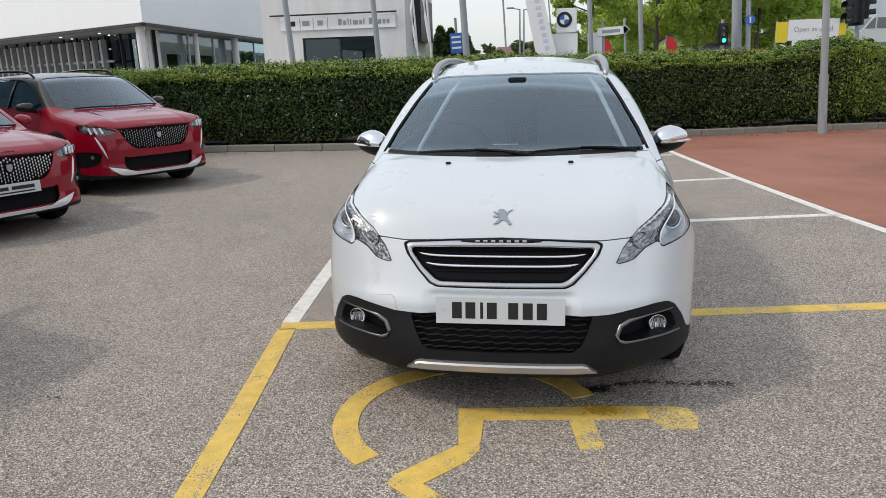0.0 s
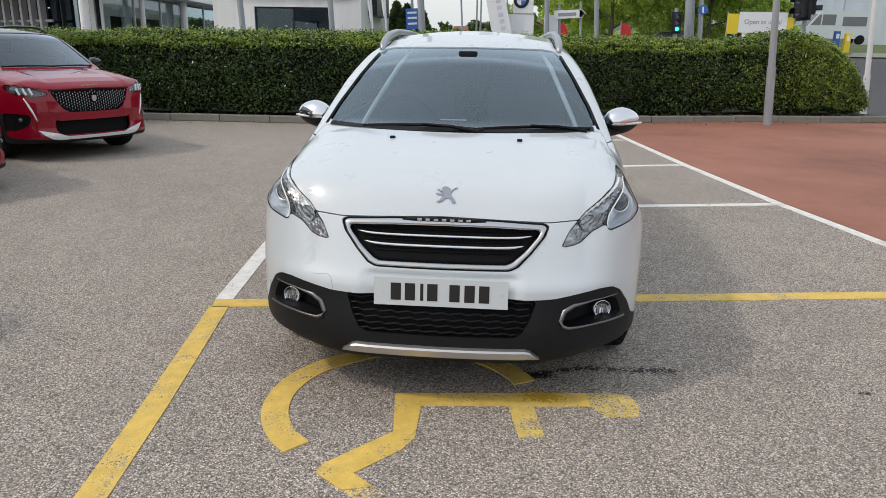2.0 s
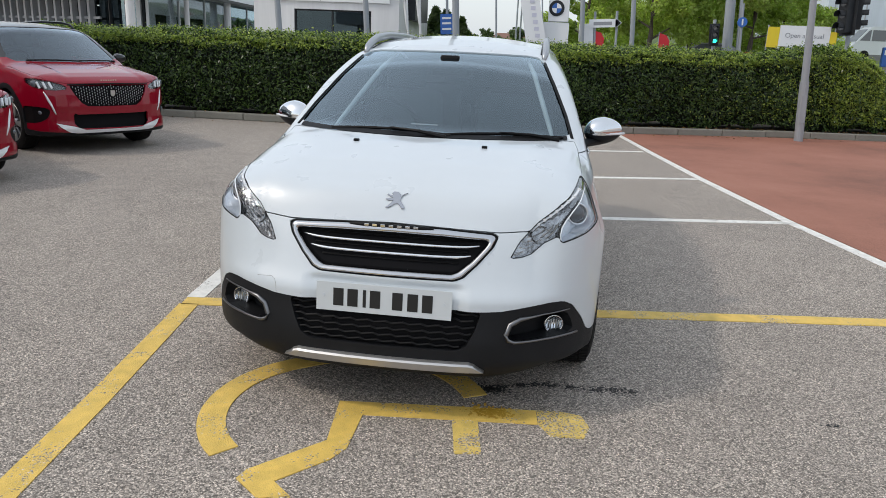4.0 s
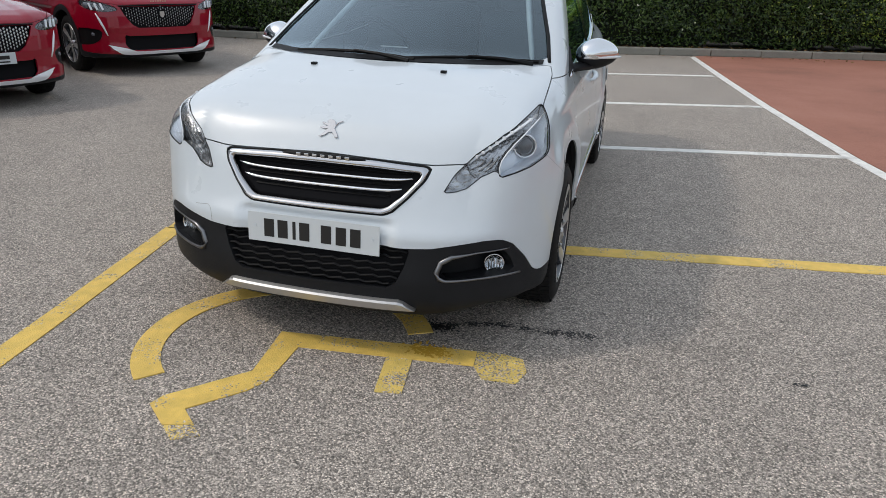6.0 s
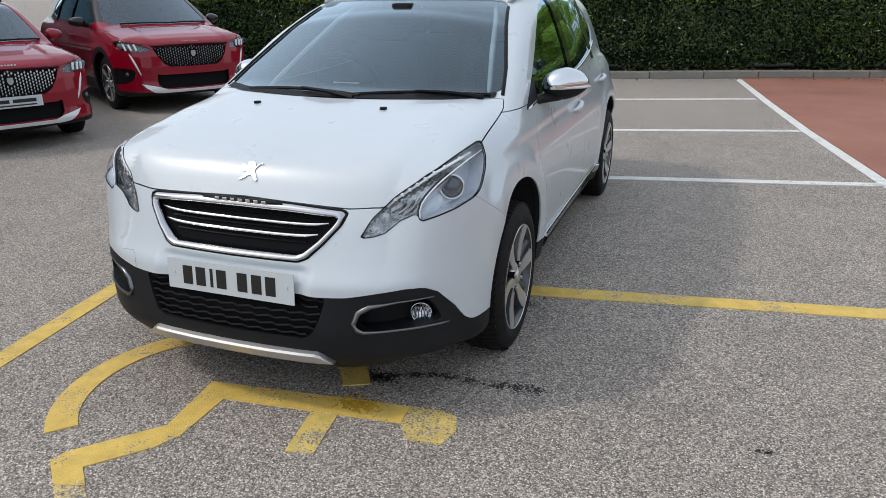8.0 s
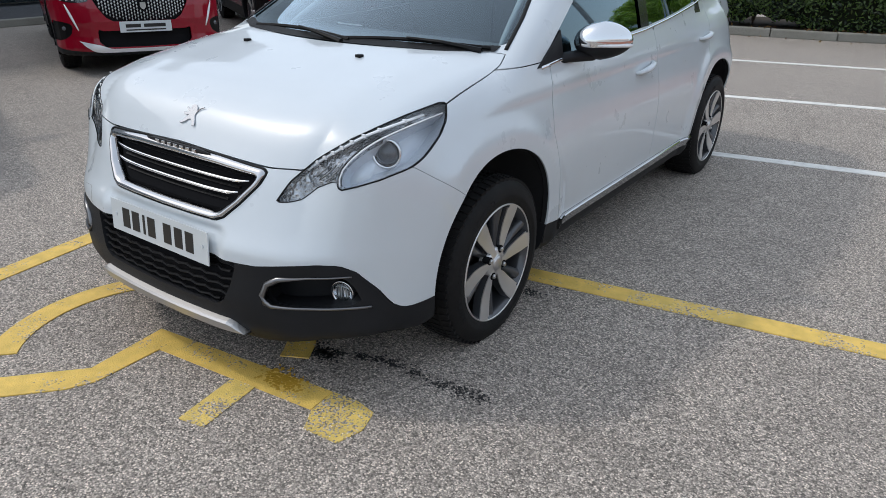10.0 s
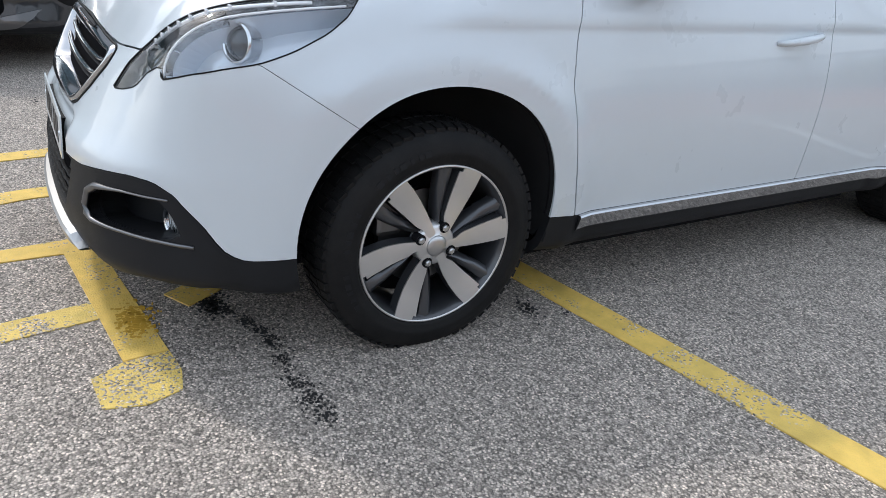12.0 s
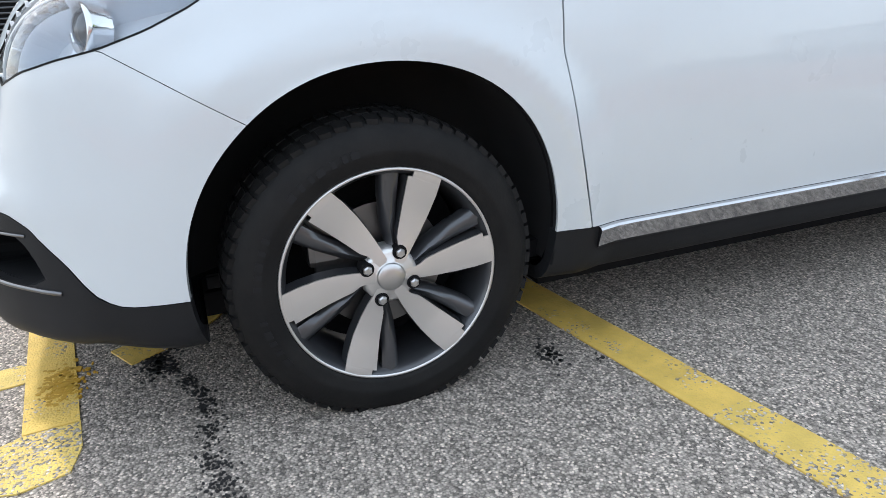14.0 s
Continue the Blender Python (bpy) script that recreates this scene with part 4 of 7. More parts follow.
        cover = panel("lamp_cover", head, F, lamp_glass, bowl, way, offset=-0.003, flange=0.0)
        cover.visible_shadow = False
        panel("lamp_seal", seal, F, dark_trim, bowl, way, offset=0.0008, flange=0.003)
        inner_line = [surf_front(F, x, z) + Vector((-0.006, 0.011, 0.001)) for x, z in trace([(0.535, 0.741), (0.56, 0.765), (0.615, 0.804), (0.668, 0.843), (0.722, 0.874)], 0.012, False)]
        bm = bmesh.new()
        tube(bm, [Vector((p.x * s, p.y, p.z)) for p in inner_line], 0.007, 8, squash=0.6)
        part("light_strip", bm, lamp_white, bowl, "row of small white day lights", smooth=True)
        for p in inner_line[2::2]:
            bm = bmesh.new()
            box(bm, (p.x * s - 0.007, p.y - 0.0085, p.z - 0.005), (p.x * s + 0.007, p.y - 0.002, p.z + 0.007), 0.002)
            part("strip_cell", bm, lamp_white, bowl)
        c = Vector((0.705, 0.286, 0.789))
        m = Matrix.Translation((c.x * s, c.y + 0.026, c.z)) @ pose(0, 0, 0, -8, 0, 24 * s) @ pose(0, 0, 0, 0, 0, -90)
        bm = bmesh.new()
        lathe(bm, [(0.040, -0.03), (0.043, -0.004), (0.045, 0.002), (0.042, 0.006), (0.037, 0.003), (0.036, -0.02), (0.035, -0.04)], 32, m)
        part("projector", bm, chrome, bowl, smooth=True)
        bm = bmesh.new()
        lathe(bm, [(0.036, -0.012), (0.033, 0.000), (0.024, 0.008), (0.013, 0.012), (0.0005, 0.014)], 32, m)
        part("projector_lens", bm, lens_black, bowl, smooth=True)
        # inner lamp: a small reflector with cells, and the dark side wall
        bm = bmesh.new()
        c2 = surf_front(F, 0.565, 0.727)
        m2 = Matrix.Translation((c2.x * s, c2.y + 0.022, c2.z)) @ pose(0, 0, 0, -8, 0, 20 * s) @ pose(0, 0, 0, 0, 0, -90)
        lathe(bm, [(0.034, 0.006), (0.034, 0.0), (0.026, -0.012), (0.012, -0.02), (0.0005, -0.022)], 24, m2)
        part("reflector", bm, chrome, bowl, smooth=True)

    # washer jets, wipers
    for s in (-1, 1):
        p = surf_top(F, 0.292 * s, 0.664)
        bm = bmesh.new()
        box(bm, (p.x - 0.012, p.y - 0.010, p.z - 0.003), (p.x + 0.012, p.y + 0.012, p.z + 0.009), 0.003)
        part("washer_jet", bm, dark_trim, car)
    for x0, x1, z1 in ((-0.47, 0.12, 1.022), (0.05, 0.64, 1.022)):
        bm = bmesh.new()
        pts = []
        for k in range(13):
            x = x0 + (x1 - x0) * k / 12
            p = surf_front(F, x, 1.008 + 0.012 * math.sin(math.pi * k / 12), 0.3)
            pts.append(p + Vector((0, -0.012, 0.003)))
        tube(bm, pts, 0.0065, 6, squash=1.2)
        wiper = part("wiper", bm, dark_trim, car)
        bm = bmesh.new()
        root = surf_front(F, x1 - 0.02, 1.008, 0.3) + Vector((0, -0.03, -0.004))
        tube(bm, [root, (root + pts[6]) / 2 + Vector((0, -0.02, 0.012)), pts[6] + Vector((0, -0.012, 0.008))], [0.011, 0.008, 0.005], 6)
        part("wiper_arm", bm, dark_trim, wiper)
    bm = bmesh.new()
    rows = []
    for x in np.arange(-0.66, 0.661, 0.03):
        p = surf_front(F, float(x), 1.002, 0.3)
        rows.append([bm.verts.new(p + Vector((0, dy, dz))) for dy, dz in ((-0.010, 0.001), (0.014, 0.009), (0.035, 0.015))])
    for a, b in zip(rows, rows[1:]):
        for i in range(2):
            bm.faces.new((a[i], b[i], b[i + 1], a[i + 1]))
    part("scuttle", bm, dark_trim, car)

    # mirrors
    for way, s in SIDES:
        mir = new("door_mirror")
        mir.parent = car
        mir.matrix_basis = Matrix.Translation((0.862 * s, 1.44, 1.010))
        for nm, mat, up in (("cap", chrome, True), ("housing", black_plastic, False)):
            bm = bmesh.new()
            bmesh.ops.create_uvsphere(bm, u_segments=36, v_segments=24, radius=1)
            for v in bm.verts:
                x, y, z = v.co
                x = math.copysign(abs(x) ** 0.75, x)
                y = math.copysign(abs(y) ** 0.8, y)
                taper = 1.0 - 0.28 * max(x, 0) - 0.12 * max(-x, 0)
                yy = y * (0.095 if y < 0 else 0.055) * taper
                zz = z * (0.074 if z > 0 else 0.072) * taper
                v.co = ((x * 0.103) * s, yy + 0.030 * x + 0.01, zz + 0.004 * x)
            cutp = Vector((0, 0, -0.008))
            bmesh.ops.bisect_plane(bm, geom=bm.verts[:] + bm.edges[:] + bm.faces[:], plane_co=cutp, plane_no=(0, -0.12, 1), clear_inner=up, clear_outer=not up)
            if s < 0:
                bmesh.ops.reverse_faces(bm, faces=bm.faces)
            part(nm, bm, mat, mir, "chrome mirror cap" if up else "", smooth=True)
        bm = bmesh.new()
        tube(bm, [((-0.05 + 0.16 * k / 8) * s, -0.083 + 0.10 * (k / 8) ** 2.2, -0.010) for k in range(9)], 0.007, 6)
        part("indicator", bm, lamp_white, mir, "slim clear indicator strip", smooth=True)
        bm = bmesh.new()
        tube(bm, [(-0.125 * s, -0.16, -0.066), (-0.10 * s, -0.09, -0.062), (-0.03 * s, -0.02, -0.052)], [0.032, 0.036, 0.042], 8, squash=0.6)
        part("mirror_arm", bm, black_plastic, mir, smooth=True)
        bm = bmesh.new()
        pts = [surf_side(F, y, z) for y, z in ((1.09, 0.938), (1.30, 0.948), (1.32, 1.05))]
        vs = [bm.verts.new((p.x * s + 0.004 * s, p.y, p.z)) for p in pts]
        bm.faces.new(vs if s > 0 else vs[::-1])
        r = bmesh.ops.extrude_face_region(bm, geom=bm.faces[:])
        bmesh.ops.translate(bm, vec=(-0.012 * s, 0, 0), verts=[v for v in r["geom"] if isinstance(v, bmesh.types.BMVert)])
        part("corner_trim", bm, black_plastic, car)

    # black edge of the windscreen beside the pillars
    for way, s in SIDES:
        bm = bmesh.new()
        pts = [surf_front(F, x, z, 0.3) for x, z in trace([(0.684, 1.006), (0.650, 1.10), (0.583, 1.235), (0.522, 1.345)], 0.03, False)]
        tube(bm, [Vector((p.x * s, p.y - 0.001, p.z)) for p in pts], 0.008, 6, squash=0.5)
        part("screen_edge", bm, dark_trim, car, "black windscreen edge", smooth=True)

    # roof rails
    for way, s in SIDES:
        bm = bmesh.new()
        line = [(0.515, 1.70, 1.362), (0.521, 1.76, 1.390), (0.523, 1.86, 1.418), (0.521, 1.99, 1.446), (0.518, 2.3, 1.470), (0.513, 2.8, 1.474), (0.498, 3.2, 1.460), (0.475, 3.45, 1.452), (0.47, 3.55, 1.415)]
        tube(bm, [Vector((x * s, y, z)) for x, y, z in line], [0.012, 0.018, 0.021, 0.021, 0.020, 0.020, 0.020, 0.018, 0.012], 10, squash=1.2)
        part("roof_rail", bm, rail_silver, car, "silver roof rail", smooth=True)
        bm = bmesh.new()
        tube(bm, [surf_top(F, 0.497 * s, y) + Vector((0, 0, -0.001)) for y in np.arange(1.80, 3.5, 0.1)], 0.006, 6)
        part("roof_joint", bm, dark_trim, car)

    # cabin
    bm = bmesh.new()
    for a, b in (((-0.68, 1.04, 0.70), (0.68, 1.50, 0.955)), ((-0.60, 1.45, 0.68), (0.60, 1.56, 0.90))):
        box(bm, a, b, 0.06)
    part("dashboard", bm, cabin_cloth, car)
    bm = bmesh.new()
    ring = [Vector((-0.36 + 0.185 * math.cos(2 * math.pi * k / 40), 1.62 - 0.09 * math.sin(2 * math.pi * k / 40), 0.95 + 0.16 * math.sin(2 * math.pi * k / 40))) for k in range(40)]
    tube(bm, ring, 0.016, 8, closed=True)
    rod(bm, (-0.36, 1.60, 0.95), (-0.36, 1.48, 0.90), 0.06, 0.05, 12)
    for k in (0, 20, 30):
        rod(bm, ring[k], (-0.36, 1.60, 0.95), 0.014)
    part("steering_wheel", bm, dark_trim, car, smooth=True)
    for x in (-0.36, 0.36):
        for y0, nm in ((2.05, "front_seat"), (2.95, "rear_seat")):
            bm = bmesh.new()
            box(bm, (x - 0.25, y0 - 0.45, 0.42), (x + 0.25, y0 + 0.1, 0.62), 0.06)
            box(bm, (x - 0.25, y0, 0.55), (x + 0.25, y0 + 0.16, 1.14), 0.07, Matrix.Translation((0, 0.02, 0)))
            box(bm, (x - 0.13, y0 + 0.06, 1.15), (x + 0.13, y0 + 0.16, 1.33), 0.04)
            part(nm, bm, cabin_cloth, car, smooth=True)
    bm = bmesh.new()
    box(bm, (-0.74, 0.9, 0.24), (0.74, 3.9, 0.28))
    part("cabin_floor", bm, liner_black, car)
    # unseen black trays, added to block skylight that leaks under the body
    for lo, hi in (((-0.50, 0.24, 0.135), (0.50, 1.16, 0.195)), ((-0.68, 1.18, 0.135), (0.68, 2.90, 0.195)), ((-0.50, 2.92, 0.16), (0.50, 3.95, 0.215))):
        bm = bmesh.new()
        box(bm, lo, hi, 0.008)
        part("shade_tray", bm, liner_black, car, "black tray added to keep light from the ground under the car")
    # pale tubes behind the glass that stand in for bright streaks in the windscreen
    for s in (-1, 1):
        bm = bmesh.new()
        inset = 0.02 if s > 0 else 0.09
        tube(bm, [((x - inset) * s, y, z) for x, y, z in ((0.615, 1.10, 0.985), (0.60, 1.16, 1.02), (0.545, 1.38, 1.15), (0.49, 1.62, 1.28), (0.435, 1.80, 1.365))], [0.006, 0.012, 0.014, 0.014, 0.008], 8)
        part("screen_streak", bm, streak_white, car, smooth=True)
    bm = bmesh.new()
    box(bm, (-0.115, 1.62, 1.245), (0.115, 1.65, 1.305), 0.02)
    box(bm, (-0.055, 1.535, 1.295), (0.055, 1.68, 1.365), 0.015)
    part("inside_mirror", bm, dark_trim, car)
    bm = bmesh.new()
    p = surf_front(F, 0.02, 1.075, 0.4)
    box(bm, (-0.10, p.y + 0.012, 1.035), (0.03, p.y + 0.014, 1.04))
    part("screen_label", bm, plate_white, car)
    # wheel housings
    for y in (0.774, 3.312):
        for s in (-1, 1):
            bm = bmesh.new()
            rings = []
            turns = [radians(-13 + 206 * k / 30) for k in range(31)]
            edge = [(y + float(arch_radius(a)) * math.cos(a), 0.332 + float(arch_radius(a)) * math.sin(a)) for a in turns]
            # the outer rim lies just inside the skin all round the opening
            brim = [surf_side(F, py, max(pz, 0.34)).x - 0.006 for py, pz in edge]
            for x, r in ((0.838, 0.003), (0.80, 0.006), (0.52, 0.006), (0.50, -0.35)):
                rings.append([bm.verts.new((min(x, o - 0.5 * (0.838 - x) * (x > 0.7)) * s, y + (float(arch_radius(a)) + r) * math.cos(a), 0.332 + (float(arch_radius(a)) + r) * math.sin(a))) for a, o in zip(turns, brim)])
            for a, b in zip(rings, rings[1:]):
                for i in range(30):
                    bm.faces.new((a[i], a[i + 1], b[i + 1], b[i]))
            part("wheel_housing", bm, housing_grey, car, smooth=True)
    for y in (0.774, 3.312):
        for s in (1, -1):
            wheel(car, (0.831 * s, y + 0.002, 0.297), s)
    return car


def wheel(car, at, s, radius=0.313, spokes=6, lean=10.0, rim_scale=0.99, face=machined_alloy):
    """A road wheel: tyre, dark rim with bright spokes, hub cap, bolts and brake disc."""
    hub = new("wheel")
    hub.parent = car
    hub.matrix_basis = Matrix.Translation(at) @ pose(0, 0, 0, 0, 0, 0 if s > 0 else 180)
    k = rim_scale
    grow = (radius / k - 0.222) / 0.080
    bm = bmesh.new()
    prof = [(0.222, -0.190), (0.232, -0.196), (0.262, -0.200), (0.284, -0.192), (0.295, -0.178), (0.300, -0.155), (0.302, -0.10), (0.3005, -0.042), (0.297, -0.022), (0.288, -0.006), (0.272, 0.004), (0.254, 0.009),
            (0.246, 0.0105), (0.243, 0.0085), (0.232, 0.008), (0.224, 0.003), (0.221, -0.004)]
    lathe(bm, [((0.222 + (r - 0.222) * grow) * k, x) for r, x in prof], 96)
    tyre = part("tyre", bm, tyre_rubber, hub, smooth=True)
    bm = bmesh.new()
    for j in range(64):
        for x0, x1, sh in ((-0.045, -0.010, 0.0), (-0.100, -0.055, 0.02), (-0.150, -0.110, 0.03)):
            a0, a1 = 2 * math.pi * j / 64 + sh, 2 * math.pi * (j + 0.70) / 64 + sh
            vs = []
            for r0 in (0.294, 0.3045):
                for a, x in ((a0, x0), (a1, x0 - 0.004), (a1, x1 - 0.004), (a0, x1)):
                    r = r0 - 0.010 * max(0, (x + 0.022) / 0.022)
                    r = 0.222 + (r - 0.222) * grow
                    vs.append(bm.verts.new((x, r * k * math.cos(a), r * k * math.sin(a))))
            for f in ((0, 1, 2, 3), (7, 6, 5, 4), (0, 4, 5, 1), (1, 5, 6, 2), (2, 6, 7, 3), (3, 7, 4, 0)):
                bm.faces.new([vs[i] for i in f])
    bmesh.ops.recalc_face_normals(bm, faces=bm.faces)
    part("tread", bm, tyre_rubber, tyre)
    # raised marks on the side wall
    bm = bmesh.new()
    for j in range(22):
        if j in (7, 8, 9, 15, 16):
            continue
        a0 = radians(100 + 5.2 * j)
        w = 0.4 if j % 3 else 0.7
        vs = [bm.verts.new((x, r * k * math.cos(a), r * k * math.sin(a))) for r, x in ((0.254, 0.0112), (0.268, 0.0085)) for a in (a0, a0 + radians(5.2 * w))]
        bm.faces.new((vs[0], vs[1], vs[3], vs[2]))
    ext = bmesh.ops.extrude_face_region(bm, geom=bm.faces[:])
    bmesh.ops.translate(bm, vec=(-0.004, 0, 0), verts=[v for v in ext["geom"] if isinstance(v, bmesh.types.BMVert)])
    bmesh.ops.recalc_face_normals(bm, faces=bm.faces)
    tagged(part("side_wall_writing", bm, mark_rubber, tyre), kind="stuff")
    bm = bmesh.new()
    lathe(bm, [(r * k, x) for r, x in ((0.2235, 0.0), (0.2225, 0.005), (0.2185, 0.006), (0.2165, 0.002))], 96)
    part("rim_edge", bm, face, hub, "bright machined rim edge", smooth=True)
    bm = bmesh.new()
    lathe(bm, [(r * k, x) for r, x in ((0.2168, 0.003), (0.210, -0.006), (0.203, -0.030), (0.198, -0.10), (0.198, -0.185), (0.222, -0.192))], 96)
    rim = part("rim", bm, alloy_dark, hub, "dark grey alloy rim", smooth=True)
    for j in range(spokes):
        a = radians(65.0 + 360 / spokes * j)
        turn = Matrix.Rotation(a, 4, "X")
        # bright face of the spoke, then its dark body, then the dark leg beside it
        bm = bmesh.new()
        rows = []
        reach_ = [0.026, 0.048, 0.070, 0.10, 0.14, 0.18, 0.206, 0.2185]
        lift_ = np.array([-0.004, -0.006, -0.0085, -0.0095, -0.008, -0.002, 0.0022, 0.0045])
        # one edge runs straight; the other is pinched at the bolts, bends out and ends in a notch at the rim
        for r in [0.026 + 0.00425 * i for i in range(42)] + [0.2025, 0.2035, 0.206, 0.211, 0.215, 0.2185]:
            x = float(curve(np.array([r]), np.array(reach_), lift_, 0.012)[0])
            low = float(np.interp(r, [0.026, 0.047, 0.07, 0.10, 0.14, 0.18, 0.2185], [-0.0165, -0.0195, -0.0235, -0.0275, -0.0300, -0.0290, -0.0240]))
            high = float(np.interp(r, [0.026, 0.045, 0.055, 0.064, 0.078, 0.088, 0.13, 0.2026, 0.2033, 0.2185], [0.012, 0.0070, 0.0050, 0.0070, 0.0145, 0.0170, 0.0255, 0.0420, 0.0330, 0.0345]))
            rows.append([Vector((x, r * k, low * k)), Vector((x + 0.0012, r * k, (low + high) / 2 * k)), Vector((x, r * k, high * k))])
        vr = [[bm.verts.new(turn @ v) for v in row] for row in rows]
        for p, q in zip(vr, vr[1:]):
            for i in range(2):
                bm.faces.new((p[i], p[i + 1], q[i + 1], q[i]))
        bmesh.ops.recalc_face_normals(bm, faces=bm.faces)
        r = bmesh.ops.extrude_face_region(bm, geom=bm.faces[:])
        bmesh.ops.translate(bm, vec=(-0.004, 0, 0), verts=[v for v in r["geom"] if isinstance(v, bmesh.types.BMVert)])
        bmesh.ops.recalc_face_normals(bm, faces=bm.faces)
        flat = part("spoke", bm, face, rim, "bright machined spoke", smooth=True)
        flat.data.set_sharp_from_angle(angle=radians(40))
        bm = bmesh.new()
        vr = []
        for row in rows:
            deep = 0.030 if row[0].y > 0.05 else 0.045
            a0, a1 = row[0] + Vector((-0.002, 0, 0.001)), row[2] + Vector((-0.002, 0, -0.001))
            vr.append([bm.verts.new(turn @ v) for v in (a0, a1, a1 + Vector((-deep, 0, 0.006)), a0 + Vector((-deep, 0, -0.004)))])
        for p, q in zip(vr, vr[1:]):
            for i in range(4):
                bm.faces.new((p[i], p[(i + 1) % 4], q[(i + 1) % 4], q[i]))
        bmesh.ops.recalc_face_normals(bm, faces=bm.faces)
        part("spoke_back", bm, alloy_dark, rim, smooth=True).data.set_sharp_from_angle(angle=radians(40))
        bm = bmesh.new()
        leg = [(0.055, -0.030, 0.010, -0.016), (0.09, -0.026, 0.032, -0.014), (0.14, -0.020, 0.055, -0.012), (0.185, -0.014, 0.072, -0.006), (0.214, -0.010, 0.083, -0.001)]
        vr = []
        for r, x, z, tip in leg:
            w = 0.012 + 0.055 * (r - 0.05)
            vr.append([bm.verts.new(turn @ Vector(v)) for v in ((x, r * k, (z - w) * k), (x + 0.009, r * k, z * k), (x, r * k, (z + w) * k), (x - 0.03, r * k, (z + w) * k), (x - 0.03, r * k, (z - w) * k))])
        for p, q in zip(vr, vr[1:]):
            for i in range(5):
                bm.faces.new((p[i], p[(i + 1) % 5], q[(i + 1) % 5], q[i]))
        bmesh.ops.recalc_face_normals(bm, faces=bm.faces)
        part("spoke_leg", bm, alloy_dark, rim, smooth=True).data.set_sharp_from_angle(angle=radians(60))
    bm = bmesh.new()
    lathe(bm, [(0.060, -0.045), (0.056, -0.010), (0.048, -0.006), (0.031, -0.004), (0.029, -0.002)], 48)
    part("hub", bm, face, hub, smooth=True)
    bm = bmesh.new()
    lathe(bm, [(0.0290, -0.004), (0.0285, 0.0), (0.026, 0.003), (0.012, 0.005), (0.0004, 0.0054)], 40)
    part("hub_cap", bm, satin_metal, hub, "round silver hub cap", smooth=True)
    for j in range(4):
        a = radians(20 + 90 * j + 45)
        c = Vector((0, 0.052 * k * math.cos(a), 0.052 * k * math.sin(a)))
        bm = bmesh.new()
        rod(bm, c + Vector((-0.03, 0, 0)), c + Vector((-0.004, 0, 0)), 0.0145, n=20)
        part("bolt_well", bm, liner_black, hub)
        bm = bmesh.new()
        rod(bm, c + Vector((-0.03, 0, 0)), c + Vector((0.0015, 0, 0)), 0.0095, n=6)
        rod(bm, c + Vector((0.001, 0, 0)), c + Vector((0.005, 0, 0)), 0.0095, 0.006, n=6)
        part("wheel_bolt", bm, satin_metal, hub)
    bm = bmesh.new()
    lathe(bm, [(0.0005, -0.075), (0.135 * k, -0.075), (0.135 * k, -0.095), (0.0005, -0.095)], 40)
    part("brake_disc", bm, dull_metal, hub)
    bm = bmesh.new()
    box(bm, (-0.13, -0.15, 0.02), (-0.055, -0.075, 0.13), 0.015)
    part("brake_caliper", bm, dull_metal, hub)
    bm = bmesh.new()
    lathe(bm, [(0.0005, -0.14), (0.195 * k, -0.14)], 40)
    part("back_plate", bm, liner_black, hub)
    return hub


m = Mat("lamp_grey", (0.46, 0.46, 0.455), 0.16, 0.85)
facet = m.cells(85.0)
m.set("Base Color", m.ramp(m.noise(25.0, 3.0), (0.35, (0.20, 0.20, 0.205)), (0.65, (0.50, 0.51, 0.52))))
lamp_grey = m.bump(facet.outputs[0], 0.32, 0.010).m
lamp_silver = Mat("lamp_silver", (0.68, 0.72, 0.77), 0.24, 0.35).m
skid_silver = Mat("skid_silver", (0.53, 0.52, 0.505), 0.40, 0.9).m
lamp_white = Mat("lamp_white", (0.80, 0.82, 0.84), 0.12, coat_weight=1.0).m
lens_black = Mat("lens_black", (0.045, 0.047, 0.052), 0.03, coat_weight=1.0).m
lens_dark = Mat("lens_dark", (0.10, 0.11, 0.125), 0.03, coat_weight=1.0).m
white_car()

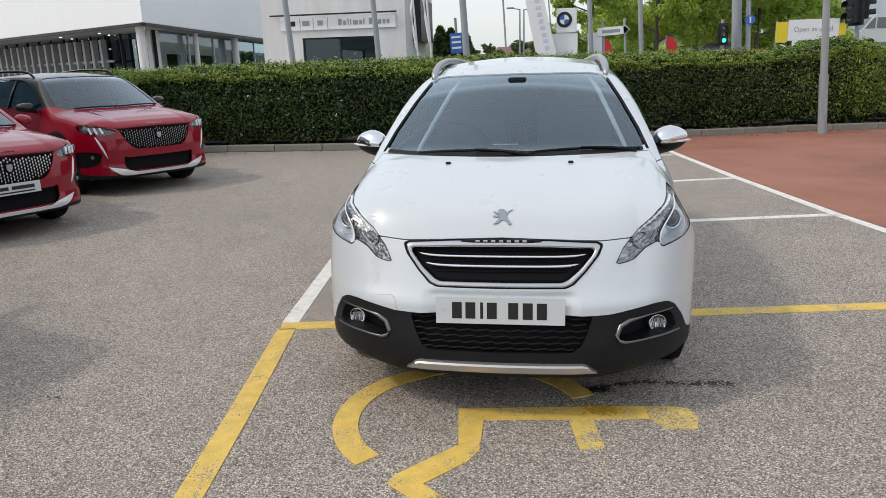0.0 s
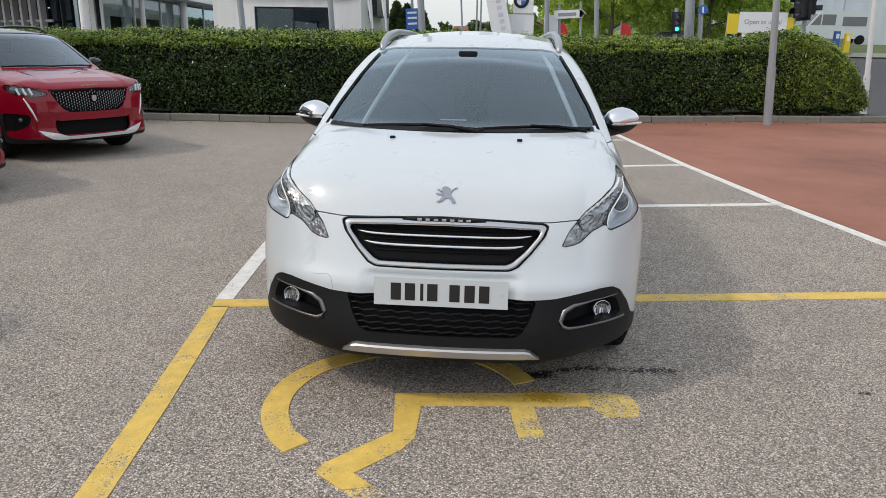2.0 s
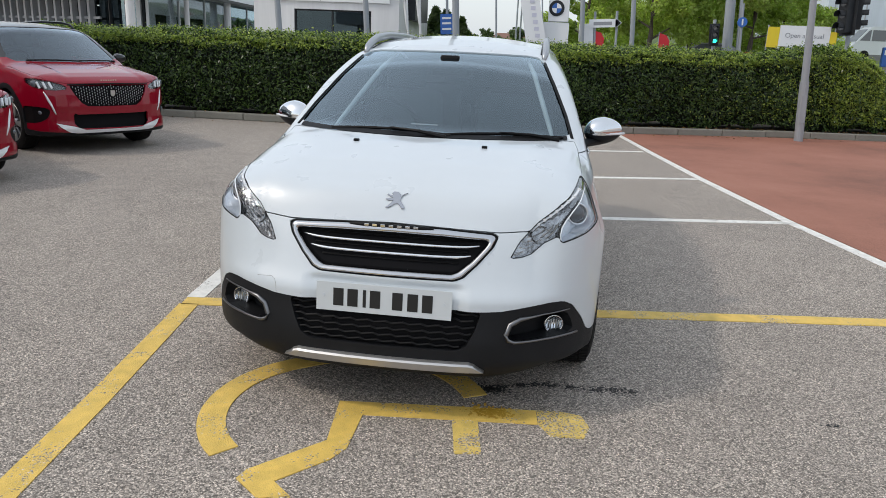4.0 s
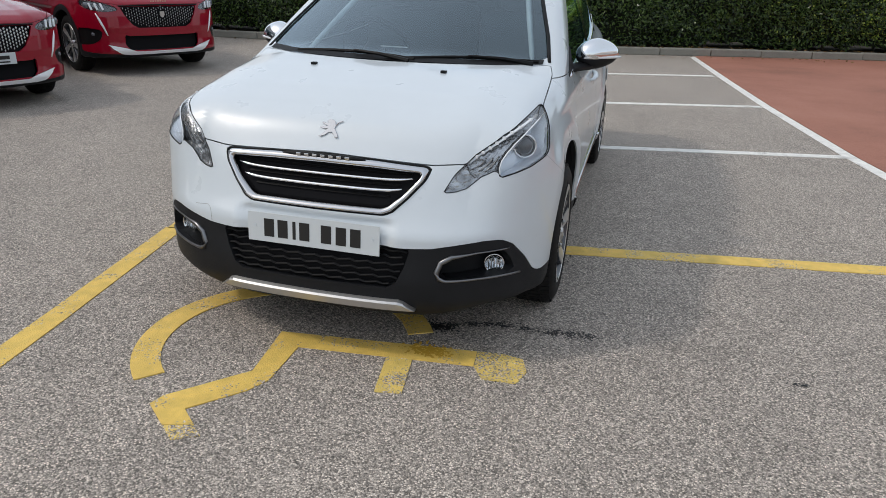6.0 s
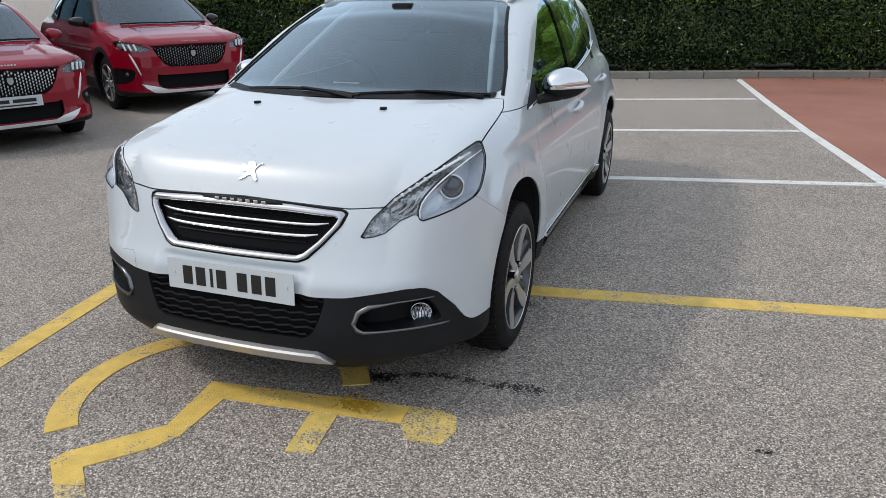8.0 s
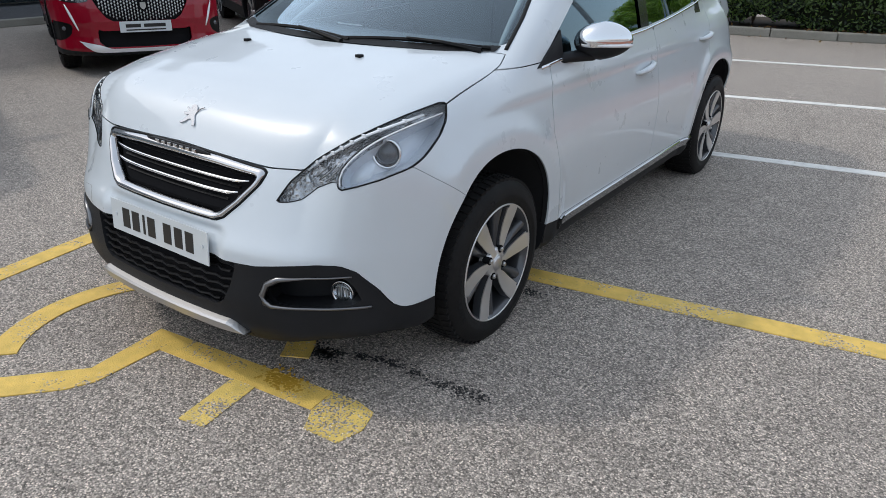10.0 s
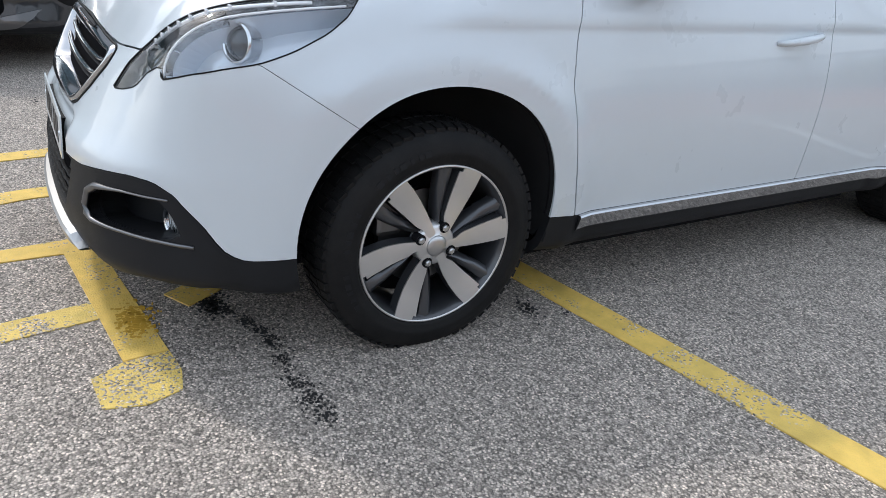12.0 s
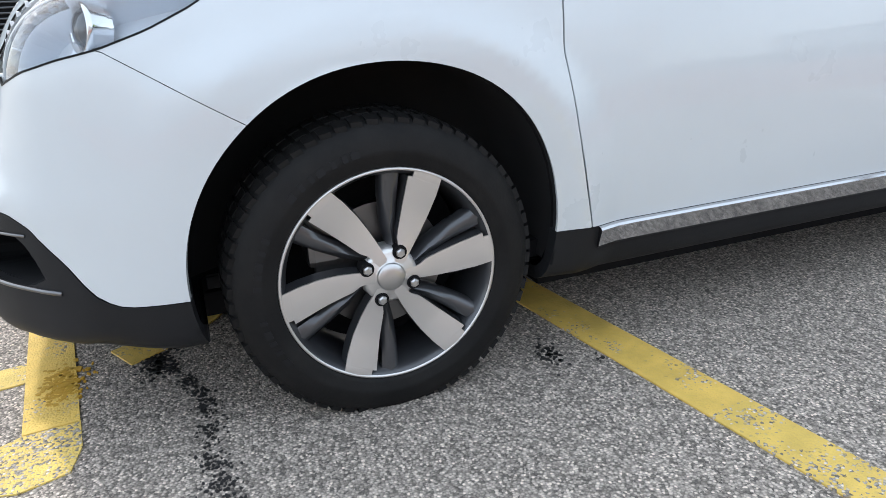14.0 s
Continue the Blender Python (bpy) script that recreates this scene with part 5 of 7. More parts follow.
# ---- the other cars ----
def suv_body(p):
    """Signed field of a tall compact car: below zero inside."""
    x, y, z = np.abs(p[:, 0]), p[:, 1], p[:, 2]
    zz = z - 0.62
    side = 0.872 - np.where(zz < 0, 0.20 * zz * zz, 0.30 * np.abs(zz) ** 1.8)
    side = side - 0.016 * np.exp(-((z - 0.58) / 0.13) ** 2) * ease(1.3, 1.7, y) * ease(3.1, 2.8, y) - 0.06 * np.maximum(y - 3.6, 0) ** 1.5
    for hub in (0.86, 3.47):
        side = side + 0.016 * ease(0.55, 0.45, np.hypot(y - hub, z - 0.36)) * ease(0.90, 0.74, z)
    plan = np.interp(x, [0, 0.2, 0.4, 0.53, 0.64, 0.72, 0.78, 0.83, 0.865, 0.90, 0.95], [0.0, 0.006, 0.03, 0.06, 0.105, 0.16, 0.225, 0.31, 0.42, 0.6, 1.2])
    nose = np.interp(z, [0.18, 0.24, 0.29, 0.40, 0.50, 0.56, 0.70, 0.80, 0.86, 0.92, 1.0], [0.10, 0.02, 0.0, 0.02, 0.012, 0.0, 0.012, 0.03, 0.06, 0.12, 0.3]) * np.clip((0.86 - x) / 0.2, 0.3, 1)
    deck = np.interp(y, [0.0, 0.08, 0.16, 0.30, 0.50, 0.80, 1.0, 4.3], [0.80, 0.865, 0.905, 0.945, 0.978, 1.015, 1.03, 1.10])
    deck = deck - 0.045 * (x / 0.75) ** 3 + 0.014 * ease(0.42, 0.52, x) * ease(0.80, 0.66, x)
    low = smax(x - side, (z - deck) * 0.93, 0.09)
    low = smax(low, (plan + nose - y) * 0.92, 0.05)
    low = smax(low, 0.21 - z, 0.04)
    low = smax(low, y - 4.28 + 0.2 * np.maximum(z - 0.8, 0), 0.10)
    zc = z - 1.0
    wall = 0.795 - 0.28 * zc - 0.30 * zc * np.abs(zc) - 0.05 * np.maximum(y - 2.6, 0) ** 1.5
    roof = np.interp(y, [1.5, 1.9, 2.2, 2.6, 3.2, 3.8, 4.2], [1.43, 1.49, 1.515, 1.525, 1.51, 1.465, 1.42]) - 0.045 * (x / 0.6) ** 2
    screen = (0.94 + 1.72 * (z - 1.03) + 0.36 * x * x - y) * 0.5
    cab = smax(x - wall, z - roof, 0.08)
    cab = smax(cab, screen, 0.05)
    cab = smax(cab, (y - 4.25 + 0.55 * (z - 1.0)) * 0.85, 0.08)
    cab = smax(cab, 0.75 - z, 0.02)
    return smin(low, cab, 0.03)


SUV_HEAD = [(0.505, 0.770), (0.58, 0.752), (0.70, 0.752), (0.80, 0.775), (0.845, 0.815), (0.835, 0.880), (0.77, 0.882), (0.66, 0.852), (0.54, 0.812)]
SUV_GRILLE = [(-0.2, 0.822), (0.44, 0.816), (0.485, 0.802), (0.44, 0.700), (0.375, 0.605), (0.31, 0.565), (-0.2, 0.560)]
SUV_INTAKE = [(-0.2, 0.470), (0.42, 0.470), (0.47, 0.490), (0.47, 0.360), (0.42, 0.305), (-0.2, 0.300)]
SUV_LIP = [(-0.2, 0.286), (0.36, 0.288), (0.46, 0.325), (0.66, 0.372), (0.60, 0.31), (0.52, 0.262), (0.44, 0.252), (-0.2, 0.256)]
SUV_CORNER = [(0.69, 0.535), (0.79, 0.56), (0.90, 0.56), (0.90, 0.36), (0.80, 0.37), (0.715, 0.43)]
SUV_SCREEN = [(-0.2, 1.040), (0.40, 1.042), (0.690, 1.046), (0.645, 1.20), (0.588, 1.36), (0.555, 1.430), (0.45, 1.452), (-0.2, 1.462)]
SUV_GLASS = [(1.30, 1.045), (1.45, 1.052), (2.30, 1.07), (3.2, 1.10), (3.72, 1.16), (3.60, 1.33), (3.2, 1.42), (2.55, 1.445), (2.15, 1.43), (1.85, 1.345), (1.52, 1.17)]
strip_white = Mat("strip_white", (0.82, 0.84, 0.86), 0.15, coat_weight=1.0).m
lamp_dark = Mat("lamp_dark", (0.035, 0.037, 0.042), 0.1, coat_weight=1.0).m
suv_glass = sheet_glass("suv_glass", (0.5, 0.55, 0.58), 0.02, (0.82, 0.92, 1.0), 1.9)
lip_silver = Mat("lip_silver", (0.80, 0.80, 0.81), 0.25, 0.2).m
suv_skin = half_shell(suv_body, np.concatenate([np.arange(0.6, 2.4, 0.05), np.arange(2.4, 3.75, 0.09)]), 0.66, around=96, cap=56)


def suv(m, paint, label, roof_mat, plate, group, slats=False, chip=1.0, lip_mat=None):
    car = thing("suv_car", m, label, "car", group)
    F = suv_body

    def arch(p, r=0.385):
        d = [np.hypot(p[:, 1] - y, p[:, 2] - 0.355) - r for y in (0.86, 3.47)]
        return np.maximum(np.minimum(*d), 0.5 - np.abs(p[:, 0]))

    screen, rest = cut(suv_skin, in_front(rounded(SUV_SCREEN, 1), 0.7, 2.1))
    glass, rest = cut(rest, from_side(rounded(SUV_GLASS, 2), 0.42))
    _, rest = cut(rest, arch)
    head, rest = cut(rest, in_front(rounded(SUV_HEAD, 1), -1, 0.72), 0.002)
    grille, rest = cut(rest, in_front(SUV_GRILLE, -1, 0.4))
    intake, rest = cut(rest, in_front(SUV_INTAKE, -1, 0.4))
    lip, rest = cut(rest, in_front(SUV_LIP, -1, 0.4), 0.001)
    corner, rest = cut(rest, in_front(rounded(SUV_CORNER, 1), -1, 0.45), 0.001)
    clad, rest = cut(rest, lambda p: np.minimum(arch(p, 0.445), np.maximum(p[:, 2] - np.interp(p[:, 1], [0, 0.5, 0.6, 3.7, 3.8], [0.252, 0.30, 0.37, 0.37, 0.50]), -9)), 0.001)
    top = outline([(-0.2, 0.02), (0.50, 0.06), (0.60, 0.12), (0.70, 0.21), (0.765, 0.36), (0.775, 0.62), (0.755, 1.04), (0.50, 1.00), (-0.2, 0.93)])
    bonnet, rest = cut(rest, lambda p: np.maximum(top(np.abs(p[:, 0]), p[:, 1]), np.interp(np.abs(p[:, 0]), [0, 0.5, 0.7], [0.833, 0.828, 0.86]) - p[:, 2]), 0.002)
    door, rest = cut(rest, lambda p: np.maximum(np.maximum(1.36 - p[:, 1], p[:, 1] - 2.42), np.maximum(p[:, 2] - 1.035, 0.5 - np.abs(p[:, 0]))), 0.002)
    door2, rest = cut(rest, lambda p: np.maximum(np.maximum(2.42 - p[:, 1], p[:, 1] - 3.12 - 0.5 * np.maximum(p[:, 2] - 0.7, 0)), np.maximum(p[:, 2] - 1.05, 0.5 - np.abs(p[:, 0]))), 0.002)
    roof, rest = cut(rest, lambda p: np.maximum(1.085 - p[:, 2], 1.05 - p[:, 1]), 0.0005)
    panel("body_shell", rest, F, paint, car)
    panel("bonnet", bonnet, F, paint, car)
    panel("roof", roof, F, roof_mat, car, label="gloss black roof" if roof_mat is roof_black else "")
    panel("cladding", clad, F, black_plastic, car, label="black plastic wheel arches and sills")
    panel("windscreen", screen, F, suv_glass, car, offset=-0.006, flange=0).visible_shadow = False
    g = panel("grille", grille, F, liner_black, car, offset=-0.035, label="deep black grille with silver chips" if not slats else "black grille with thin dark slats")
    panel("lower_intake", intake, F, liner_black, car, offset=-0.05)
    panel("front_lip", lip, F, lip_mat or lip_silver, car, offset=0.012, flange=0.03, label="silver lower lip")
    # chips of the grille, in staggered columns
    bm = bmesh.new()
    shape = outline(SUV_GRILLE)
    if slats:
        for z in np.arange(0.585, 0.80, 0.03):
            line = [surf_front(F, float(x), float(z)) + Vector((0, 0.008, 0)) for x in np.arange(-0.48, 0.481, 0.06) if shape(np.array([abs(x)]), np.array([z]))[0] < -0.012]
            if len(line) > 1:
                tube(bm, line, 0.006, 6)
        part("grille_slats", bm, alloy_dark, g)
        for z in (0.335, 0.365, 0.395, 0.425, 0.452):
            bm = bmesh.new()
            tube(bm, [surf_front(F, x, z) + Vector((0, 0.012, 0)) for x in (-0.42, -0.28, -0.14, 0.0, 0.14, 0.28, 0.42)], 0.006, 6)
            part("intake_slat", bm, alloy_dark, car)
    else:
        for i in range(-17, 18):
            for j in range(8):
                x = 0.030 * i
                z = 0.580 + 0.032 * j + (0.016 if i % 2 else 0)
                if shape(np.array([abs(x)]), np.array([z]))[0] > -0.016 or math.hypot(x, (z - 0.715)) < 0.055:
                    continue
                p = surf_front(F, x, z)
                w, h = (0.0042 + 0.0025 * (j / 8)) * chip, 0.0125 * min(chip, 1.25)
                vs = [bm.verts.new((p.x + a * w, p.y + 0.006 + d, p.z + b * h)) for a, b, d in ((-1, 0, 0), (0, -1, 0), (1, 0, 0), (0, 1, 0), (0, 0, -0.006))]
                for k in range(4):
                    bm.faces.new((vs[k], vs[(k + 1) % 4], vs[4]))
        tagged(part("grille_mesh", bm, satin_metal, g), "rows of small silver chips", kind="stuff")
        bm = bmesh.new()
        p = surf_front(F, 0, 0.715)
        shield = [(-0.026, 0.034), (0.026, 0.034), (0.029, -0.006), (0.015, -0.03), (0, -0.038), (-0.015, -0.03), (-0.029, -0.006)]
        prism(bm, shield, 0, 0.014, Matrix.Translation((0, p.y + 0.004, p.z)) @ pose(0, 0, 0, 90))
        part("badge", bm, satin_metal, g, "plain silver badge")
        bm = bmesh.new()
        rows = [surf_front(F, x, 0.822 - 0.02 * abs(x)) + Vector((0, -0.002, 0.004)) for x in np.arange(-0.50, 0.501, 0.05).tolist()]
        tube(bm, rows, 0.008, 6)
        part("grille_trim", bm, dark_trim, g)
        bm = bmesh.new()
        for k in range(7):
            x = -0.09 + 0.03 * k
            p = surf_front(F, x, 0.862)
            box(bm, (x - 0.010, p.y - 0.004, p.z - 0.010), (x + 0.010, p.y + 0.002, p.z + 0.010))
        part("name_bars", bm, chrome, car)
    for way, s in SIDES:
        h = panel("head_lamp", head, F, lamp_dark, car, way, offset=-0.03, label="slim dark head lamp with three white strokes")
        panel("lamp_cover", head, F, lamp_glass, h, way, offset=-0.001, flange=0).visible_shadow = False
        for x0, x1 in ((0.650, 0.668), (0.705, 0.723), (0.755, 0.773)):
            bm = bmesh.new()
            a, b = surf_front(F, x0, 0.770), surf_front(F, x1, 0.842)
            tube(bm, [Vector((q.x * s, q.y + 0.010, q.z)) for q in (a, (a + b) / 2, b)], 0.013, 6)
            part("light_stroke", bm, strip_white, h)
        bm = bmesh.new()
        lathe(bm, [(0.036, 0.0), (0.030, 0.010), (0.015, 0.014), (0.0005, 0.015)], 20, Matrix.Translation(surf_front(F, 0.80, 0.82)) @ pose(0, 0, 0, 0, 0, -60) if s > 0 else Matrix.Translation(mirrored([surf_front(F, 0.80, 0.82)])[0]) @ pose(0, 0, 0, 0, 0, -120))
        part("projector", bm, lens_dark, h, smooth=True)
        bm = bmesh.new()
        fang = [surf_front(F, 0.735 - 0.09 * k / 8, 0.735 - 0.26 * k / 8) for k in range(9)]
        tube(bm, [Vector((q.x * s, q.y + 0.002, q.z)) for q in fang], [0.004, 0.010, 0.013, 0.014, 0.014, 0.013, 0.012, 0.010, 0.006], 8)
        part("day_light", bm, lip_silver, car, "slanting silver day-light strip", smooth=True)
        panel("corner_intake", corner, F, dark_trim, car, way, offset=-0.012)
        bm = bmesh.new()
        c = surf_front(F, 0.775, 0.49)
        lathe(bm, [(0.022, -0.01), (0.020, 0.004), (0.012, 0.007), (0.0005, 0.008)], 16, Matrix.Translation((c.x * s, c.y + 0.012, c.z)) @ pose(0, 0, 0, 0, 0, -90 + 25 * s))
        part("fog_lamp", bm, lens_dark, car, smooth=True)
        panel("front_door", door, F, paint, car, way)
        panel("rear_door", door2, F, paint, car, way)
        panel("side_window", glass, F, side_glass, car, way, offset=-0.006, flange=0, label="dark tinted side glass")
        for yy in (2.38, 3.26):
            bm = bmesh.new()
            lo, hi = surf_side(F, yy + 0.02, 1.05), surf_side(F, yy - 0.02, 1.43)
            tube(bm, [Vector((q.x * s, q.y, q.z)) for q in (lo, (lo + hi) / 2 + Vector((0.012, 0, 0)), hi)], 0.035, 6, squash=0.4)
            part("window_post", bm, gloss_black, car)
        for yy, zz in ((2.16, 0.90), (3.05, 0.93)):
            q = surf_side(F, yy, zz)
            bm = bmesh.new()
            tube(bm, [Vector(((q.x + dx) * s, yy + dy, zz + 0.01 * dy)) for dy, dx in ((-0.12, -0.005), (-0.09, 0.028), (0.0, 0.034), (0.09, 0.028), (0.12, -0.005))], 0.013, 6)
            part("door_handle", bm, paint, car, smooth=True)
        # mirror
        bm = bmesh.new()
        bmesh.ops.create_uvsphere(bm, u_segments=20, v_segments=14, radius=1)
        for v in bm.verts:
            x, y, z = (math.copysign(abs(c) ** 0.8, c) for c in v.co)
            v.co = (0.935 * s + 0.100 * x * s, 1.50 + y * (0.080 if y < 0 else 0.05) + 0.03 * x, 1.085 + z * 0.062 * (1 - 0.2 * x))
        if s < 0:
            bmesh.ops.reverse_faces(bm, faces=bm.faces)
        mir = part("door_mirror", bm, roof_mat, car, smooth=True)
        bm = bmesh.new()
        tube(bm, [(0.80 * s, 1.46, 1.035), (0.87 * s, 1.49, 1.05), (0.92 * s, 1.51, 1.05)], [0.03, 0.028, 0.03], 8)
        part("mirror_arm", bm, black_plastic, mir, smooth=True)
        # roof rail
        bm = bmesh.new()
        tube(bm, [(0.555 * s, 1.98, 1.46), (0.555 * s, 2.08, 1.515), (0.555 * s, 2.3, 1.54), (0.55 * s, 2.9, 1.55), (0.535 * s, 3.5, 1.525), (0.52 * s, 3.8, 1.45)], [0.014, 0.018, 0.018, 0.018, 0.018, 0.014], 8)
        part("roof_rail", bm, gloss_black, car, "gloss black roof rail", smooth=True)
    # plate with a plain strip of writing
    if plate:
        p = surf_front(F, 0, 0.505)
        bm = bmesh.new()
        box(bm, (-0.26, p.y - 0.014, 0.452), (0.26, p.y - 0.006, 0.563), 0.003)
        pl = part("show_plate", bm, plate_white, car, "white show plate with dark bars")
        for x0, x1, z0, z1 in ((-0.20, -0.05, 0.50, 0.535), (-0.02, 0.20, 0.50, 0.535), (-0.20, 0.20, 0.468, 0.482)):
            bm = bmesh.new()
            box(bm, (x0, p.y - 0.016, z0), (x1, p.y - 0.0135, z1))
            part("plate_bar", bm, ink_black, pl)
    # inside: dashboard, seats, floor, mirror
    bm = bmesh.new()
    box(bm, (-0.70, 1.15, 0.75), (0.70, 1.62, 1.0), 0.06)
    part("dashboard", bm, cabin_cloth, car)
    for x in (-0.37, 0.37):
        for y0, nm in ((2.2, "front_seat"), (3.05, "rear_seat")):
            bm = bmesh.new()
            box(bm, (x - 0.26, y0 - 0.45, 0.45), (x + 0.26, y0 + 0.1, 0.68), 0.06)
            box(bm, (x - 0.26, y0 + 0.02, 0.60), (x + 0.26, y0 + 0.18, 1.18), 0.07)
            box(bm, (x - 0.13, y0 + 0.08, 1.19), (x + 0.13, y0 + 0.18, 1.36), 0.04)
            part(nm, bm, cabin_cloth, car, smooth=True)
    bm = bmesh.new()
    tube(bm, [(-0.37 + 0.18 * math.cos(2 * math.pi * k / 28), 1.72 - 0.08 * math.sin(2 * math.pi * k / 28), 1.0 + 0.15 * math.sin(2 * math.pi * k / 28)) for k in range(28)], 0.016, 6, closed=True)
    rod(bm, (-0.37, 1.72, 1.0), (-0.37, 1.58, 0.95), 0.06, 0.05, 12)
    part("steering_wheel", bm, dark_trim, car, smooth=True)
    bm = bmesh.new()
    box(bm, (-0.78, 1.0, 0.24), (0.78, 4.1, 0.28))
    part("cabin_floor", bm, liner_black, car)
    bm = bmesh.new()
    box(bm, (-0.11, 1.80, 1.34), (0.11, 1.83, 1.40), 0.015)
    part("inside_mirror", bm, dark_trim, car)
    for x0, x1 in ((-0.52, 0.10), (0.04, 0.66)):
        bm = bmesh.new()
        pts = [surf_front(F, x0 + (x1 - x0) * k / 8, 1.052 + 0.008 * math.sin(math.pi * k / 8), 0.4) + Vector((0, -0.014, 0.004)) for k in range(9)]
        tube(bm, pts, 0.010, 6)
        part("wiper", bm, dark_trim, car)
    for y in (0.86, 3.47):
        for s in (-1, 1):
            bm = bmesh.new()
            rings = []
            for x, r in ((0.86, 0.384), (0.80, 0.388), (0.55, 0.388), (0.53, 0.02)):
                rings.append([bm.verts.new((x * s, y + r * math.cos(radians(-25 + 230 * k / 24)), 0.355 + r * math.sin(radians(-25 + 230 * k / 24)))) for k in range(25)])
            for a, b in zip(rings, rings[1:]):
                for i in range(24):
                    bm.faces.new((a[i], a[i + 1], b[i + 1], b[i]))
            part("wheel_housing", bm, liner_black, car, smooth=True)
            wheel(car, (0.835 * s, y, 0.34), s, 0.340, 5, rim_scale=1.06)
    return car


suv(pose(-4.716, 5.719, 0, 0, 0, 60.8), red_paint, "bright red crossover car with a gloss black roof", roof_black, False, "red cars")
suv(pose(-4.64, 3.02, 0, 0, 0, 65) @ Matrix.Scale(0.93, 4), red_paint, "bright red crossover car with a white show plate", red_paint, True, "red cars", chip=1.7)
suv(pose(-2.87, -0.55, 0, 0, 0, 75), grey_paint, "dark grey crossover car with a silver lower lip", grey_paint, False, "", slats=True, lip_mat=trim_metal)

# ---- hedge, trees ----
def leaf_material(name, dark, light, rough=0.42, through_light=0.38):
    """Leaf with its own tone for each leaf and light shining through."""
    m = Mat(name, rough=rough)
    own = m.t.nodes.new("ShaderNodeNewGeometry").outputs["Random Per Island"]
    wide = m.noise(1.3, 4.0, 0.6)
    tone = m.math("ADD", m.math("MULTIPLY", own, 0.6), m.math("MULTIPLY", wide, 0.4))
    col = m.ramp(tone, (0.25, dark), (0.58, tuple((a + b) / 2 for a, b in zip(dark, light))), (0.80, light))
    m.set("Base Color", col)
    glow = m.node("BsdfTranslucent", Color=m.mix(1.0, col, (1.3, 1.5, 0.6), "MULTIPLY"))
    both = m.node("MixShader", i0=through_light, i1=m.b.outputs[0], i2=glow.outputs[0])
    m.t.links.new(both.outputs[0], m.t.nodes["Material Output"].inputs[0])
    return m.m


hedge_leaf = leaf_material("hedge_leaf", (0.009, 0.024, 0.007), (0.110, 0.178, 0.045), 0.25)
spring_leaf = leaf_material("spring_leaf", (0.26, 0.33, 0.08), (0.60, 0.66, 0.24), 0.5, 0.6)
dark_leaf = leaf_material("dark_leaf", (0.035, 0.06, 0.018), (0.10, 0.15, 0.045), 0.6)
m = Mat("bark", rough=0.9)
g1 = m.noise(18.0, 6.0, 0.7)
m.set("Base Color", m.ramp(g1, (0.3, (0.045, 0.035, 0.028)), (0.7, (0.14, 0.115, 0.09))))
bark = m.bump(g1, 0.6, 0.02).m
hedge_gap_shade = plastic("hedge_gap_shade", (0.010, 0.014, 0.006), 0.95)
dead_leaf = leaf_material("dead_leaf", (0.09, 0.045, 0.02), (0.28, 0.17, 0.08), 0.8)


def leaves(name, at, normal, size, mat, seed, parent=None, label="", long=1.9):
    """Many small folded leaves, one at each place, facing about its normal."""
    r = np.random.default_rng(seed)
    n = len(at)
    nn = normal + r.normal(0, 0.7, (n, 3))
    nn /= np.linalg.norm(nn, axis=1, keepdims=True)
    a = np.cross(nn, r.normal(0, 1, (n, 3)))
    a /= np.maximum(np.linalg.norm(a, axis=1, keepdims=True), 1e-6)
    b = np.cross(nn, a)
    s = (size * r.uniform(0.6, 1.3, n))[:, None]
    fold = nn * s * 0.10
    quad = np.stack([at - a * s * long / 2, at - b * s / 2 - fold, at + a * s * long / 2, at + b * s / 2 - fold], 1)
    me = bpy.data.meshes.new(name)
    me.from_pydata(quad.reshape(-1, 3).tolist(), [], np.arange(4 * n).reshape(-1, 4).tolist())
    return obj(name, me, mat, parent, label)


HEDGE = [(-9.3, 10.62), (-6.4, 10.70), (-3.4, 10.85), (0.2, 11.72), (2.75, 12.55), (4.8, 13.15), (6.1, 13.45), (7.85, 13.80)]


def hedge_at(s):
    """Centre line of the hedge, s from 0 to 1: place and sideways direction."""
    q = np.array(HEDGE)
    d = np.concatenate([[0], np.cumsum(np.linalg.norm(np.diff(q, axis=0), axis=1))])
    f = lambda v: np.stack([np.interp(v * d[-1], d, q[:, 0]), np.interp(v * d[-1], d, q[:, 1])], -1)
    c, e = f(np.clip(s, 0, 1)), f(np.clip(s + 0.01, 0, 1)) - f(np.clip(s - 0.01, 0, 1))
    e /= np.linalg.norm(e, axis=-1, keepdims=True)
    return c, np.stack([e[..., 1], -e[..., 0]], -1), e, d[-1]


def hedge_top(x):
    return np.interp(x, [-9, -6, -1, 1.5, 4.4, 5.3, 6.0, 6.4, 6.8, 7.2, 7.5, 7.85], [1.50, 1.52, 1.57, 1.53, 1.53, 1.63, 1.72, 1.66, 1.48, 1.16, 0.88, 0.5])


def lumps(a, b, seed):
    """Slow uneven waves over two coordinates."""
    r = np.random.default_rng(seed)
    v = np.zeros_like(a)
    for k in range(14):
        f = r.uniform(1.2, 9.0)
        w = r.uniform(0, 6.28)
        v += np.sin(a * f * math.cos(w) + b * f * math.sin(w) + r.uniform(0, 6.28)) / (1 + 0.35 * f)
    return v / 3


